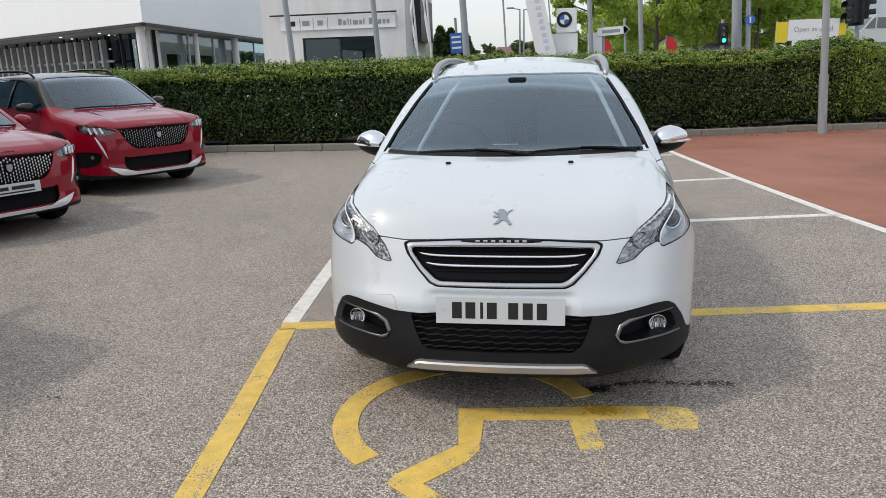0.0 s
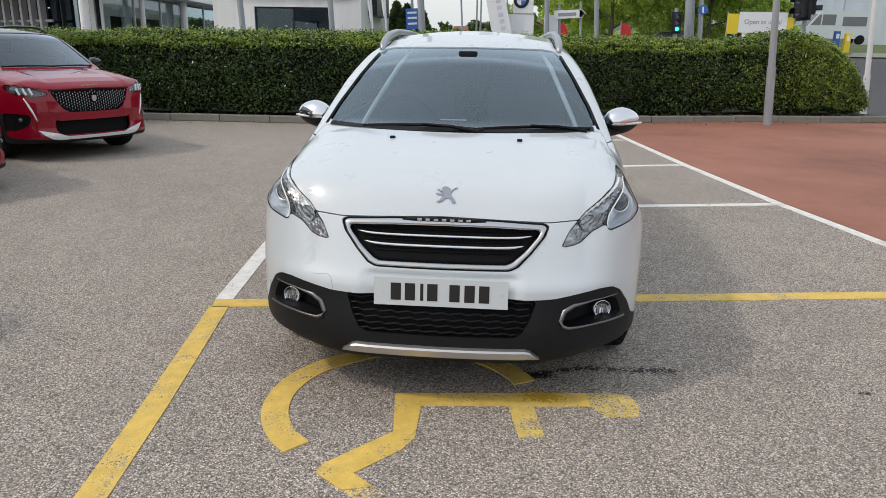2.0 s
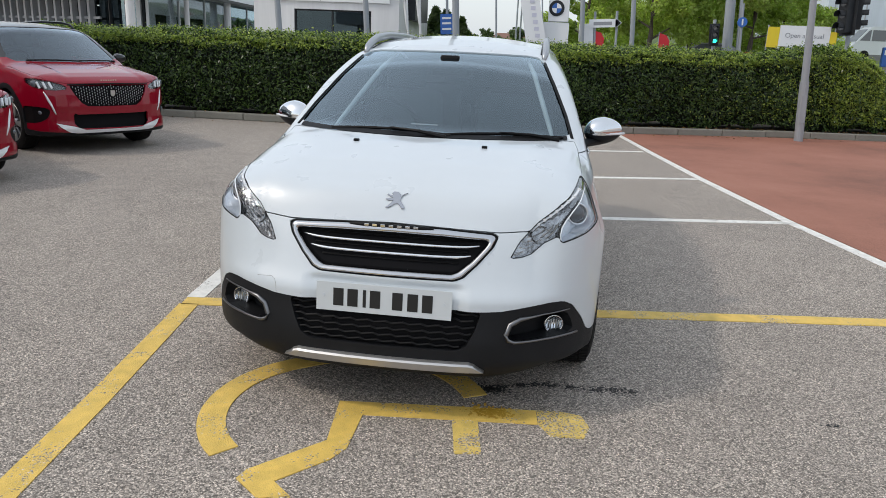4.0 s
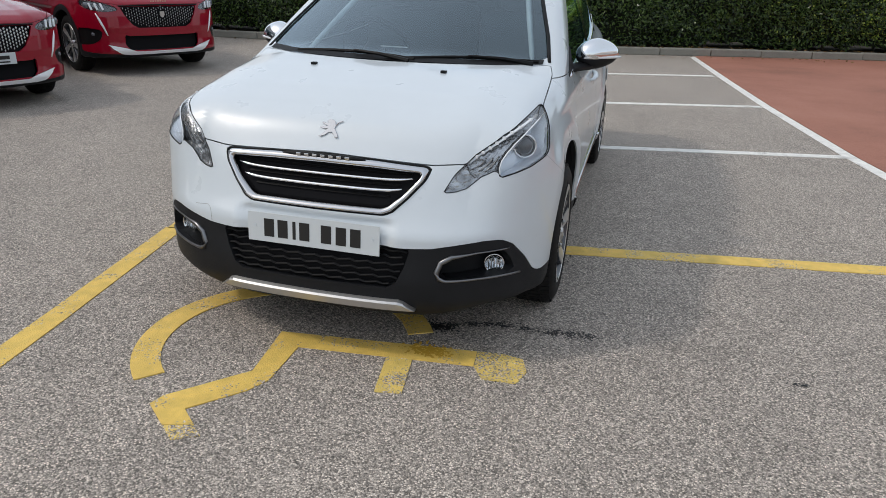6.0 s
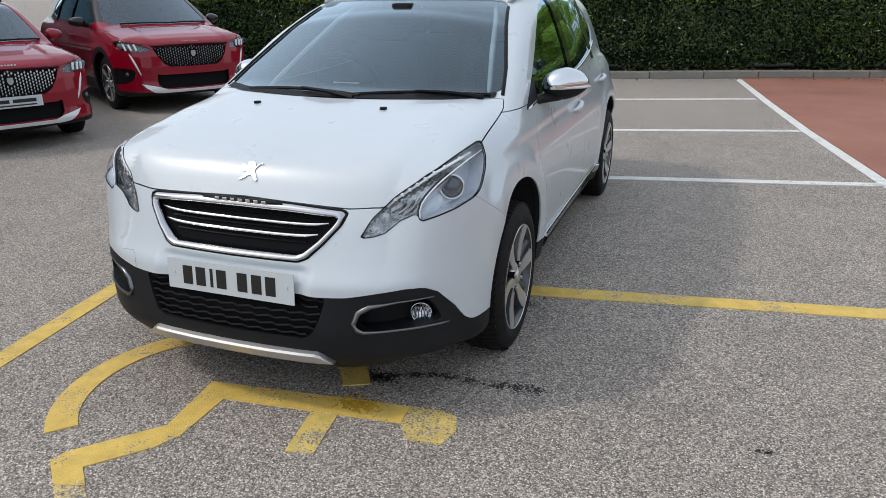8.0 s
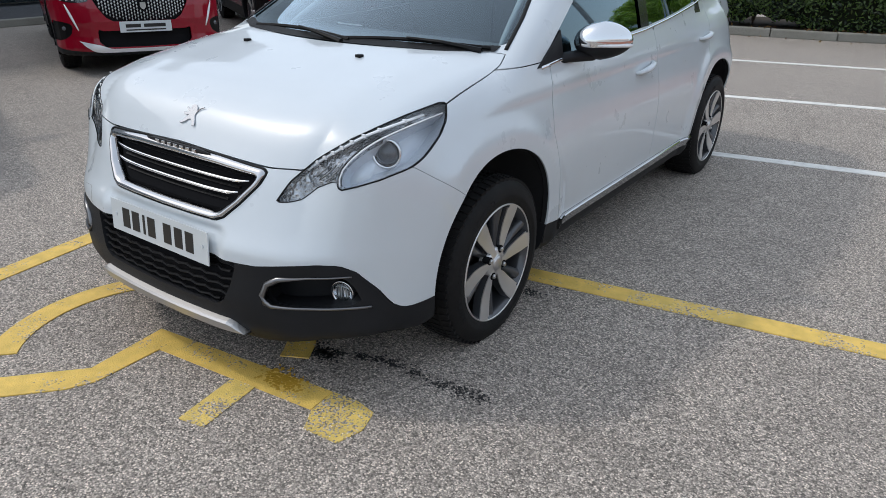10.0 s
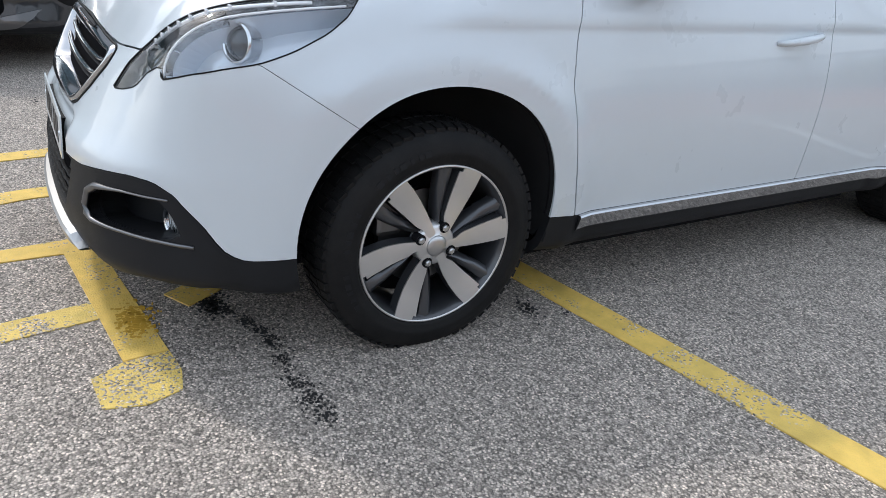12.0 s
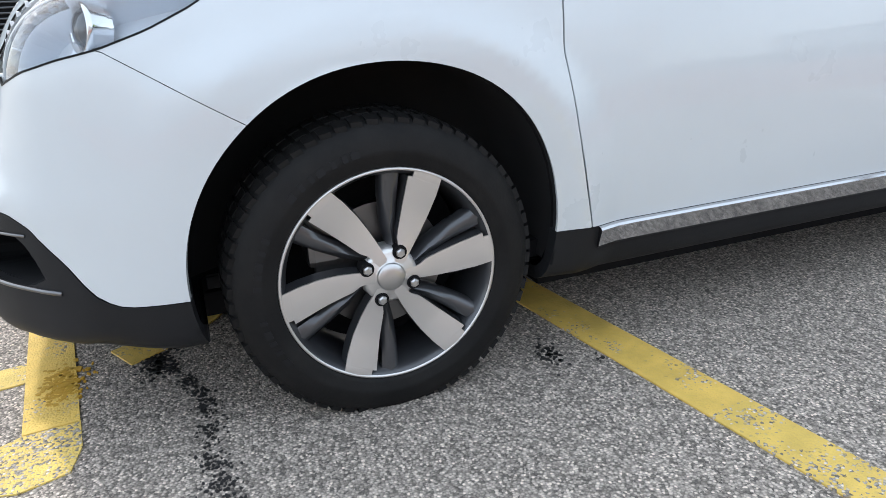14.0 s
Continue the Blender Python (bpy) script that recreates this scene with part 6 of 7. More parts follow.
def hedge_skin(s, u, seed, depth=0.0):
    """Place and outward normal on the hedge: u from 0 (front foot) over the top to 1 (back foot)."""
    c, side, along_, length = hedge_at(s)
    top = hedge_top(c[:, 0])
    foot = 0.16 + 0.12 * lumps(s * length * 2.2, np.zeros_like(s), seed + 3)
    r = 0.14
    endr = np.clip((1 - s) * length / 0.75, 0.02, 1)
    half = 0.50 * np.sqrt(1 - (1 - endr) ** 2) + 0.05
    h = np.maximum(top - foot - r, 0.04)
    path = u * (2 * h + 2 * half + r)
    out = np.where(path < h, 1.0, np.where(path > h + 2 * half + r, -1.0, 1 - 2 * (path - h) / (2 * half + r)))
    z = np.where(path < h, foot + path, np.where(path > h + 2 * half + r, foot + h - (path - h - 2 * half - r), top))
    edge = np.abs(out) ** 6
    z = np.where((path >= h) & (path <= h + 2 * half + r), top - r * edge, z)
    bump = 0.085 * lumps(s * length, path, seed) + 0.040 * lumps(s * length * 2.6, path * 2.6, seed + 7)
    w = half + np.where(np.abs(out) > 0.999, bump - depth + 0.06 * np.sin(np.clip((z - foot) / np.maximum(h, 0.1), 0, 1) * 3.1), 0)
    onTop = np.abs(out) < 0.999
    z = z + np.where(onTop, 0.5 * bump - depth, 0)
    p = np.stack([c[:, 0] + side[:, 0] * out * w, c[:, 1] + side[:, 1] * out * w, z], 1)
    n = np.stack([side[:, 0] * np.sign(out) * (~onTop | (np.abs(out) > 0.8)), side[:, 1] * np.sign(out) * (~onTop | (np.abs(out) > 0.8)), onTop * 1.0], 1)
    n[:, :2] += along_ * (0.9 * (endr < 0.95))[:, None]
    n /= np.maximum(np.linalg.norm(n, axis=1, keepdims=True), 1e-6)
    return p, n


hedge = thing("hedge", pose(0, 0, 0), "clipped dark green evergreen hedge behind the kerb", "hedge")
ns, nu = 150, 34
ss, uu = np.meshgrid(np.linspace(0, 1, ns), np.linspace(0, 1, nu), indexing="ij")
# smooth shell under the leaves, coloured near-black as the shade between them
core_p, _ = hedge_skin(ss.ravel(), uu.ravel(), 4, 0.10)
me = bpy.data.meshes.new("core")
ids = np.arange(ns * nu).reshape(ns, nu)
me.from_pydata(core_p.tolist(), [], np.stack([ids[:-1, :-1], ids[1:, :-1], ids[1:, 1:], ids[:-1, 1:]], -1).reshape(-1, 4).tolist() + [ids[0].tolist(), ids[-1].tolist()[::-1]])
obj("core", me, hedge_gap_shade, hedge, "near-black shell for the shade between the leaves")
r = np.random.default_rng(11)
count = 135000
s, u = r.random(count) ** 0.92, r.random(count) ** 1.15
u = np.clip(u * 0.82, 0, 1)
at, nrm = hedge_skin(s, u, 4)
thin = lumps(s * 20, u * 4, 9)
keep = (r.random(count) < 0.80 + 0.5 * thin) & ~((at[:, 2] < 0.42) & (r.random(count) < 0.45))
at = at[keep] + nrm[keep] * r.normal(-0.02, 0.045, (keep.sum(), 1)) + r.normal(0, 0.015, (keep.sum(), 3))
size = np.full(len(at), 0.027)
tagged(leaves("hedge_leaves", at, nrm[keep] + np.array([0, 0, 0.45]), size, hedge_leaf, 12, hedge, "small glossy dark green leaves", 2.4), kind="stuff")
# this year's pale growth, its tint also carrying the sunlight on the top: thick on the clipped top, thinner down the
# face, all over at the open end
n = 52000
s = r.random(n)
u = np.where(r.random(n) < 0.60, r.uniform(0.325, 0.62, n), 0.345 - np.abs(r.normal(0, 0.018, n)))
tail = r.random(n) < 0.20
s, u = np.where(tail, 1 - np.abs(r.normal(0, 0.095, n)), s), np.where(tail, r.uniform(0.03, 0.40, n), u)
s, u = np.clip(s, 0, 1), np.clip(u, 0.01, 1)
at, nrm = hedge_skin(s, u, 4)
at = at + nrm * r.normal(0.005, 0.03, (n, 1)) + np.where(u > 0.33, r.gamma(1.3, 0.016, n), 0)[:, None] * np.array([0, 0, 1])
keep = r.random(n) < 0.75 + 0.6 * lumps(s * 26, u * 9, 31)
at, nrm = at[keep], nrm[keep]
sunlit_fresh_leaf = leaf_material("sunlit_fresh_leaf", (0.12, 0.19, 0.02), (0.42, 0.50, 0.08), 0.35)
tagged(leaves("sunlit_young_growth", at, nrm + np.array([0.0, -0.3, 0.6]), np.full(len(at), 0.027), sunlit_fresh_leaf, 13, hedge, "pale green young shoots, tinted for sunlight on the hedge top"), kind="stuff")
rnd = random.Random(21)
for k in range(22):
    sv = np.array([(k + rnd.uniform(0.2, 0.8)) / 22])
    c, side, _, _ = hedge_at(sv)
    bm = bmesh.new()
    x, y = c[0] + side[0] * rnd.uniform(0.0, 0.32)
    pts = [Vector((x, y, 0.02))]
    for j in range(1, 5):
        pts.append(Vector((x + rnd.gauss(0, 0.03) * j, y + rnd.gauss(0, 0.03) * j, 0.02 + 0.16 * j)))
    tube(bm, pts, [0.034, 0.030, 0.026, 0.022, 0.016], 7)
    part("stem", bm, bark, hedge)
# dry leaves blown against the kerb
pts = []
for k in range(420):
    sv = np.array([rnd.random() ** 0.6])
    c, side, _, _ = hedge_at(sv)
    q = c[0] + side[0] * (0.62 + abs(rnd.gauss(0, 0.28)))
    pts.append((q[0], q[1], 0.02 if rnd.random() < 0.6 else 0.13))
pts = np.array(pts)
litter = pts.copy()
kerb_y = lambda x: np.interp(x, [k[0] for k in KERB], [k[1] for k in KERB])
litter[:, 2] = np.where(litter[:, 1] < kerb_y(litter[:, 0]) - 0.02, 0.012, 0.135)
tagged(leaves("leaf_litter", litter, np.tile([0.0, 0.0, 1.0], (len(litter), 1)), np.full(len(litter), 0.028), dead_leaf, 14), "dry brown leaves scattered along the kerb", "leaf litter", kind="stuff")


def tree(at, height, spread, low, seed, mat, label, count=5200, leaf=0.13, group=""):
    """A broad-leaved tree: tapered trunk, limbs, twigs with loose clumps of leaves."""
    rnd, r = random.Random(seed), np.random.default_rng(seed)
    t = thing("tree", pose(at[0], at[1], 0), label, "tree", group)
    bm = bmesh.new()
    bend = [Vector((rnd.gauss(0, 0.05) * k, rnd.gauss(0, 0.05) * k, height * 0.8 * k / 6)) for k in range(7)]
    tube(bm, bend, [0.16 - 0.021 * k for k in range(7)], 9)
    part("trunk", bm, bark, t)
    tips = []
    for k in range(11):
        f = low / height + (0.85 - low / height) * (k + 0.5) / 11
        i = min(5, int(f / 0.8 * 6))
        root = bend[i].lerp(bend[i + 1], min(1, f / 0.8 * 6 - i)) if f < 0.8 else bend[6]
        a = k * 2.4 + rnd.uniform(-0.4, 0.4)
        reach_ = spread * rnd.uniform(0.65, 1.05) * (1 - 0.55 * max(0, f - 0.4))
        tip = root + Vector((math.cos(a) * reach_, math.sin(a) * reach_, rnd.uniform(-0.1, 0.45) * reach_))
        mid = root.lerp(tip, 0.5) + Vector((0, 0, 0.12 * reach_))
        bm = bmesh.new()
        tube(bm, [root, mid, tip], [0.06, 0.035, 0.012], 6)
        part("limb", bm, bark, t)
        for _ in range(5):
            v = rnd.uniform(0.35, 1.05)
            tips.append((root.lerp(tip, v) + Vector((rnd.gauss(0, 0.3), rnd.gauss(0, 0.3), rnd.gauss(0.1, 0.3))), rnd.uniform(0.35, 0.75) * spread / 2.6))
    tips.append((bend[6] + Vector((0, 0, 0.1 * height)), spread * 0.4))
    w = np.array([q[1] ** 2 for q in tips])
    pick = r.choice(len(tips), count, p=w / w.sum())
    d = r.normal(0, 1, (count, 3))
    d /= np.linalg.norm(d, axis=1, keepdims=True)
    rad = np.array([q[1] for q in tips])[pick] * r.random(count) ** 0.4
    pos = np.array([tuple(q[0]) for q in tips])[pick] + d * rad[:, None] * np.array([1, 1, 0.75])
    tagged(leaves("crown", pos, d + np.array([0, 0, 0.5]), np.full(count, leaf), mat, seed + 1, t), kind="stuff")
    return t


def conifer(at, height, spread, seed, label):
    """A dark conifer: trunk, sloping branches in whorls, needle sprays."""
    r = np.random.default_rng(seed)
    t = thing("conifer_tree", pose(at[0], at[1], 0), label, "tree", "dark conifers")
    bm = bmesh.new()
    rod(bm, (0, 0, 0), (0, 0, height * 0.97), 0.20, 0.02, 8)
    part("trunk", bm, bark, t)
    n = 6500
    f = r.random(n) ** 0.75
    whorl = np.floor(f * 16) / 16 + r.normal(0, 0.008, n)
    a = r.integers(0, 9, n) * 0.698 + whorl * 40 + r.normal(0, 0.14, n)
    rr = spread * (1 - whorl) ** 0.8 * r.random(n) ** 0.6 * (0.8 + 0.3 * np.sin(a * 3 + seed))
    pos = np.stack([np.cos(a) * rr, np.sin(a) * rr, height * (0.08 + 0.92 * whorl) - 0.35 * rr + r.normal(0, 0.08, n)], 1)
    tagged(leaves("crown", pos, np.stack([np.cos(a) * 0.5, np.sin(a) * 0.5, np.ones(n)], 1), np.full(n, 0.16), dark_leaf, seed + 1, t, long=2.4), kind="stuff")
    return t


k = 0
for x, y, h, w, low in ((5.2, 35.0, 9.5, 3.6, 2.0), (8.0, 39.0, 10.5, 3.8, 2.2), (10.3, 36.0, 9.0, 3.4, 2.3), (13.4, 41.0, 9.5, 3.4, 2.6), (2.6, 44.0, 10.0, 3.2, 1.6), (7.0, 48.0, 11.0, 4.2, 1.0), (12.0, 52.0, 11.0, 4.4, 1.0), (16.0, 50.0, 9.0, 3.6, 1.4)):
    tree((x, y), h, w, low, 40 + k, spring_leaf, "roadside tree in fresh spring-green leaf", 40000, 0.105, "roadside trees")
    k += 1
for x, y, h, w in ((-9.4, 46.0, 3.8, 1.9), (-8.4, 45.5, 4.3, 2.1), (-7.3, 47.0, 4.2, 2.1), (-6.3, 45.0, 3.9, 1.9), (-10.8, 48.0, 4.2, 1.9), (-5.6, 48.0, 3.6, 1.7)):
    conifer((x, y), h, w, 60 + k, "dark green conifer beyond the dealer building")
    k += 1

# ---- buildings, road, street furniture ----
def wall_material(name, tone, rough=0.6, streaks=0.82):
    m = Mat(name, rough=rough)
    streak = m.node("Mapping", Vector=m.co)
    streak.inputs["Scale"].default_value = (2.0, 2.0, 0.15)
    g = m.noise(1.0, 5.0, 0.6, streak.outputs[0])
    m.set("Base Color", m.ramp(g, (0.25, tuple(streaks * c for c in tone)), (0.7, tone)))
    return m.bump(m.noise(40.0, 3.0), 0.1, 0.003).m


white_cladding = wall_material("white_cladding", (0.80, 0.83, 0.86), 0.45, 0.96)
pale_panel = wall_material("pale_panel", (0.56, 0.58, 0.59), 0.4)
white_render = wall_material("white_render", (0.74, 0.74, 0.74), 0.75)
grey_panel = wall_material("grey_panel", (0.40, 0.41, 0.42), 0.5)
soffit_grey = wall_material("soffit_grey", (0.36, 0.38, 0.37), 0.7)
fin_grey = wall_material("fin_grey", (0.34, 0.35, 0.37), 0.5)
dark_frame = plastic("dark_frame", (0.03, 0.032, 0.035), 0.4)
inside_dark = plastic("inside_dark", (0.26, 0.265, 0.27), 0.9)
galvanised = wall_material("galvanised", (0.32, 0.345, 0.37), 0.45)
pole_white = wall_material("pole_white", (0.72, 0.73, 0.74), 0.4)
sign_white = Mat("sign_white", (0.80, 0.81, 0.82), 0.35).m
sign_blue = Mat("sign_blue", (0.03, 0.13, 0.45), 0.35).m
sign_grey = Mat("sign_grey", (0.30, 0.31, 0.33), 0.4).m
soft_grey = Mat("soft_grey", (0.60, 0.60, 0.70), 0.4).m
sign_red = Mat("sign_red", (0.55, 0.02, 0.03), 0.45).m
sign_yellow = Mat("sign_yellow", (0.80, 0.60, 0.03), 0.45).m
warehouse_wall = wall_material("warehouse_wall", (0.62, 0.68, 0.74), 0.55)
roof_tile = wall_material("roof_tile", (0.22, 0.12, 0.09), 0.85)
house_wall = wall_material("house_wall", (0.36, 0.31, 0.28), 0.85)
slate = wall_material("slate", (0.10, 0.10, 0.11), 0.6)
m = Mat("grass", rough=0.9)
g1, g2 = m.noise(0.6, 6.0), m.noise(30.0, 4.0)
m.set("Base Color", m.ramp(m.mix(0.5, g1, g2), (0.3, (0.05, 0.08, 0.02)), (0.7, (0.12, 0.16, 0.045))))
grass_green = m.bump(g2, 0.5, 0.02).m
spot_white = Mat("spot_white", (0.9, 0.9, 0.9), 0.4, emission_color=(1, 0.95, 0.88, 1), emission_strength=6.0).m
lit_green = Mat("lit_green", (0.0, 0.4, 0.25), 0.4, emission_color=(0.02, 1.0, 0.55, 1), emission_strength=4.0).m


def slab(name, pts, lo, hi, mat, parent=None, label=""):
    bm = bmesh.new()
    prism(bm, pts, lo, hi)
    return part(name, bm, mat, parent, label)


def block(name, lo, hi, mat, parent=None, label="", bevel=0.0):
    bm = bmesh.new()
    box(bm, lo, hi, bevel)
    return part(name, bm, mat, parent, label)


def bar(name, a, b, r0, mat, parent=None, r1=None, n=12, label=""):
    bm = bmesh.new()
    rod(bm, a, b, r0, r1, n)
    return part(name, bm, mat, parent, label, smooth=False)


def beam(name, a, b, lo, hi, deep, mat, parent, off=0.0, label=""):
    """An upright slab from plan point a to b, off its line by off (to the right of the way from a to b)."""
    a, b = Vector(a), Vector(b)
    d = (b - a).normalized()
    n = Vector((d.y, -d.x))
    q = [a + n * off, b + n * off, b + n * (off - deep), a + n * (off - deep)]
    return slab(name, [tuple(v) for v in q], lo, hi, mat, parent, label)


# showroom: white upper box on a deep canopy, glass front set back under it
A, B, C, D = Vector((-52.0, 51.4)), Vector((-21.2, 33.8)), Vector((-24.46, 63.7)), Vector((-60.0, 74.0))
hall = thing("showroom_building", pose(0, 0, 0), "white-clad showroom with a deep canopy over dark glass", "building")
slab("upper_wall", [tuple(A), tuple(B), tuple(C), tuple(D)], 4.22, 9.6, white_cladding, hall, "smooth white cladding")
slab("soffit", [tuple(A + Vector((0.3, 0.6))), tuple(B + Vector((-0.25, 0.3))), tuple(C + Vector((-0.3, 0))), tuple(D)], 4.06, 4.215, soffit_grey, hall, "grey canopy underside")
beam("edge_strip", A, B, 4.04, 4.20, 0.2, dark_frame, hall, 0.04)
beam("edge_strip", B, C, 4.04, 4.20, 0.2, dark_frame, hall, 0.04)
d1, d2 = (B - A).normalized(), (C - B).normalized()
n1, n2 = Vector((d1.y, -d1.x)), Vector((d2.y, -d2.x))
# inner corner of the glass, set back from both edges of the canopy
I = B - n1 * 5.0 - n2 * 4.0
J = I + d2 * 26.0
room_dark = plastic("room_dark", (0.045, 0.045, 0.048), 0.8)
beam("shop_glass", A - n1 * 5.0, I, 0.15, 4.05, 0.03, show_glass, hall, 0.0, "dark showroom glass")
beam("back_wall", A - n1 * 9.0, I + d2 * 4.6 - n2 * 0.8, 0.0, 4.05, 0.2, room_dark, hall)
slab("floor_slab", [tuple(A), tuple(B - d1 * 0.5), tuple(C), tuple(D)], 0.0, 0.12, grey_panel, hall)
for k in range(17):
    q = I - d1 * (0.4 + 1.9 * k)
    beam("mullion", q, q + d1 * 0.08, 0.13, 4.05, 0.16, dark_frame, hall, 0.08)
for k in range(20):
    q = I - d1 * (6.0 + 1.12 * k) + n1 * 0.5
    beam("fin", q, q + d1 * 0.28, 0.13, 3.75, 0.35, fin_grey, hall, 0.0, "upright pale grey fin")
    beam("fin_rail", q, q + d1 * 1.12, 2.35, 2.50, 0.1, fin_grey, hall, -0.2)
# the face that runs back: pale inner walls with dark openings, behind one long sheet of glass
for f0, f1 in ((0.0, 2.0), (4.2, 5.2), (10.6, 14.2)):
    beam("inner_wall", I + d2 * f0, I + d2 * f1, 0.13, 4.05, 0.25, pale_panel, hall, -0.4)
beam("wall_head", I + d2 * 2.0, I + d2 * 4.2, 2.75, 4.05, 0.25, pale_panel, hall, -0.4)
beam("wall_head", I + d2 * 5.2, I + d2 * 10.6, 2.75, 4.05, 0.25, pale_panel, hall, -0.4)
beam("side_glass", I + d2 * 0.1, I + d2 * 14.2, 0.15, 4.04, 0.03, clear_glass, hall)
beam("side_glass", I + d2 * 14.2, J, 0.15, 4.04, 0.03, show_glass, hall)
beam("side_back", I + d2 * 5.2 - n2 * 2.2, J - n2 * 2.2, 0.0, 4.05, 0.2, room_dark, hall)
for f0 in (0.0, 4.6, 9.2, 14.2, 19.0):
    beam("mullion", I + d2 * f0, I + d2 * (f0 + 0.10), 0.13, 4.05, 0.14, pale_panel, hall, 0.06)
for q, r0 in ((B - d1 * 1.4 - n1 * 0.6, 0.24), (I + d2 * 4.7 + n2 * 0.5, 0.16), (I + d2 * 12.6 + n2 * 0.5, 0.26)):
    bar("column", (q.x, q.y, 0), (q.x, q.y, 4.06), r0, white_render, hall, n=24, label="round white column")
for k in range(9):
    q = B - d1 * (2.4 + 1.7 * k) - n1 * (1.4 + 1.5 * (k % 3))
    bar("spot_light", (q.x, q.y, 4.04), (q.x, q.y, 4.058), 0.06, spot_white, hall, n=12)
for k in range(4):
    q = I - d1 * (2.5 + 3.5 * k) - n1 * 2.0
    bar("spot_light", (q.x, q.y, 3.3), (q.x, q.y, 3.36), 0.07, spot_white, hall, n=12)

# white shop with a sign over a wide dark window
shop = thing("white_shop_building", pose(0, 36, 0), "white rendered shop with a sign over a wide window", "building")
block("wall", (-15.5, 0, 0), (-13.25, 9, 6.6), white_render, shop)
block("wall", (-9.0, 0, 0), (-7.5, 9, 6.6), white_render, shop)
block("wall", (-13.25, 0.002, 3.2), (-9.0, 8.9, 6.6), white_render, shop)
block("wall", (-13.25, 0.002, 0.0), (-9.0, 0.30, 0.6), white_render, shop)
block("inside_wall", (-13.24, 3.0, 0.0), (-9.01, 3.2, 3.2), inside_dark, shop)
win = block("window", (-13.25, 0.16, 0.6), (-9.0, 0.19, 3.2), show_glass, shop, "wide dark shop window")
for x in (-13.25, -11.2, -9.08):
    block("window_frame", (x, 0.10, 0.6), (x + 0.08, 0.24, 3.2), dark_frame, win)
block("window_frame", (-13.17, 0.10, 3.12), (-9.08, 0.24, 3.2), dark_frame, win)
block("display_rail", (-12.6, 0.8, 2.2), (-9.5, 0.86, 2.26), galvanised, shop)
block("display_rail", (-12.9, 1.6, 2.75), (-9.3, 1.66, 2.80), galvanised, shop)
sg = block("sign_panel", (-14.4, -0.10, 3.60), (-8.0, -0.004, 4.27), sign_white, shop, "white sign with dark writing")
for x0, x1, mat in ((-13.95, -13.55, dark_frame), (-13.15, -12.75, sign_grey), (-12.3, -12.0, sign_grey)):
    block("sign_mark", (x0, -0.115, 3.82), (x1, -0.102, 4.08), mat, sg)
for x in (-13.3, -12.55, -11.75):
    block("sign_divider", (x, -0.112, 3.64), (x + 0.03, -0.102, 4.23), sign_grey, sg)
for x0, x1, h in ((-11.15, -10.95, .32), (-10.88, -10.7, .22), (-10.62, -10.56, .32), (-10.48, -10.42, .30), (-10.33, -10.05, .22), (-9.98, -9.82, .22), (-9.75, -9.69, .32), (-9.45, -9.28, .32), (-9.2, -9.02, .22), (-8.95, -8.78, .22), (-8.7, -8.55, .22), (-8.48, -8.34, .22)):
    block("sign_bar", (x0, -0.115, 3.80), (x1, -0.102, 3.80 + h), sign_grey, sg)
block("sign_rail", (-14.9, -0.30, 4.34), (-7.9, -0.22, 4.42), dark_frame, shop, "dark light rail over the sign")
for x in (-14.6, -11.3, -8.2):
    block("rail_arm", (x, -0.22, 4.36), (x + 0.05, -0.002, 4.40), dark_frame, shop)
block("parapet", (-15.6, -0.06, 6.6), (-7.4, 9.1, 6.75), sign_grey, shop)
block("vent_duct", (-7.5, 2.0, 2.9), (-7.0, 6.0, 5.2), dark_frame, shop)

# long dark-glazed sales hall beside the car park, on a low plinth
left = thing("sales_hall_building", pose(-11.2, 0, 0), "long sales hall with dark glass front", "building")
block("plinth", (-0.4, -9.0, 0), (1.78, 8.6, 0.10), road_tar, left, "dark paved step")
block("plinth_edge", (1.78, -9.0, 0), (1.90, 8.6, 0.105), kerb_stone, left, "pale kerb edge", bevel=0.012)
block("glass_front", (-0.05, -9.0, 0.16), (0.0, 8.4, 3.3), show_glass, left)
block("roof_band", (-8.0, -9.2, 3.3), (0.35, 8.7, 6.0), grey_panel, left)
block("back_wall", (-6.0, -9.0, 0.16), (-5.8, 8.4, 3.3), inside_dark, left)
block("end_wall", (-6.0, 8.2, 0.0), (-0.06, 8.4, 3.3), white_render, left)
for k in range(11):
    block("mullion", (-0.1, -9.0 + 1.73 * k, 0.16), (0.06, -8.92 + 1.73 * k, 3.3), dark_frame, left)

# unseen plain building, added on the open side to shape light and reflections on the car
shut = tagged(new("bounce_building"), "plain pale building added out of view to bounce light on the car", "building", kind="structure")
block("panel_wall", (15.0, -34.0, 0.3), (15.1, 12.0, 2.6), pale_panel, shut)
block("upper_wall", (14.6, -34.2, 2.6), (26.0, 12.2, 4.6), white_render, shut)
block("base_wall", (14.8, -34.0, 0.0), (26.0, 12.0, 0.3), kerb_stone, shut)

# road behind the hedge; it climbs beyond, to a verge
def bank(x, y):
    """Height of the land beyond the road, which climbs towards the right."""
    t = min(1, max(0, (x - 4) / 9))
    return float(np.interp(y, [24, 28, 34, 40, 58, 75], [0.0, 0.15, 0.95, 1.35, 1.95, 2.1])) * t * t * (3 - 2 * t) + 0.008


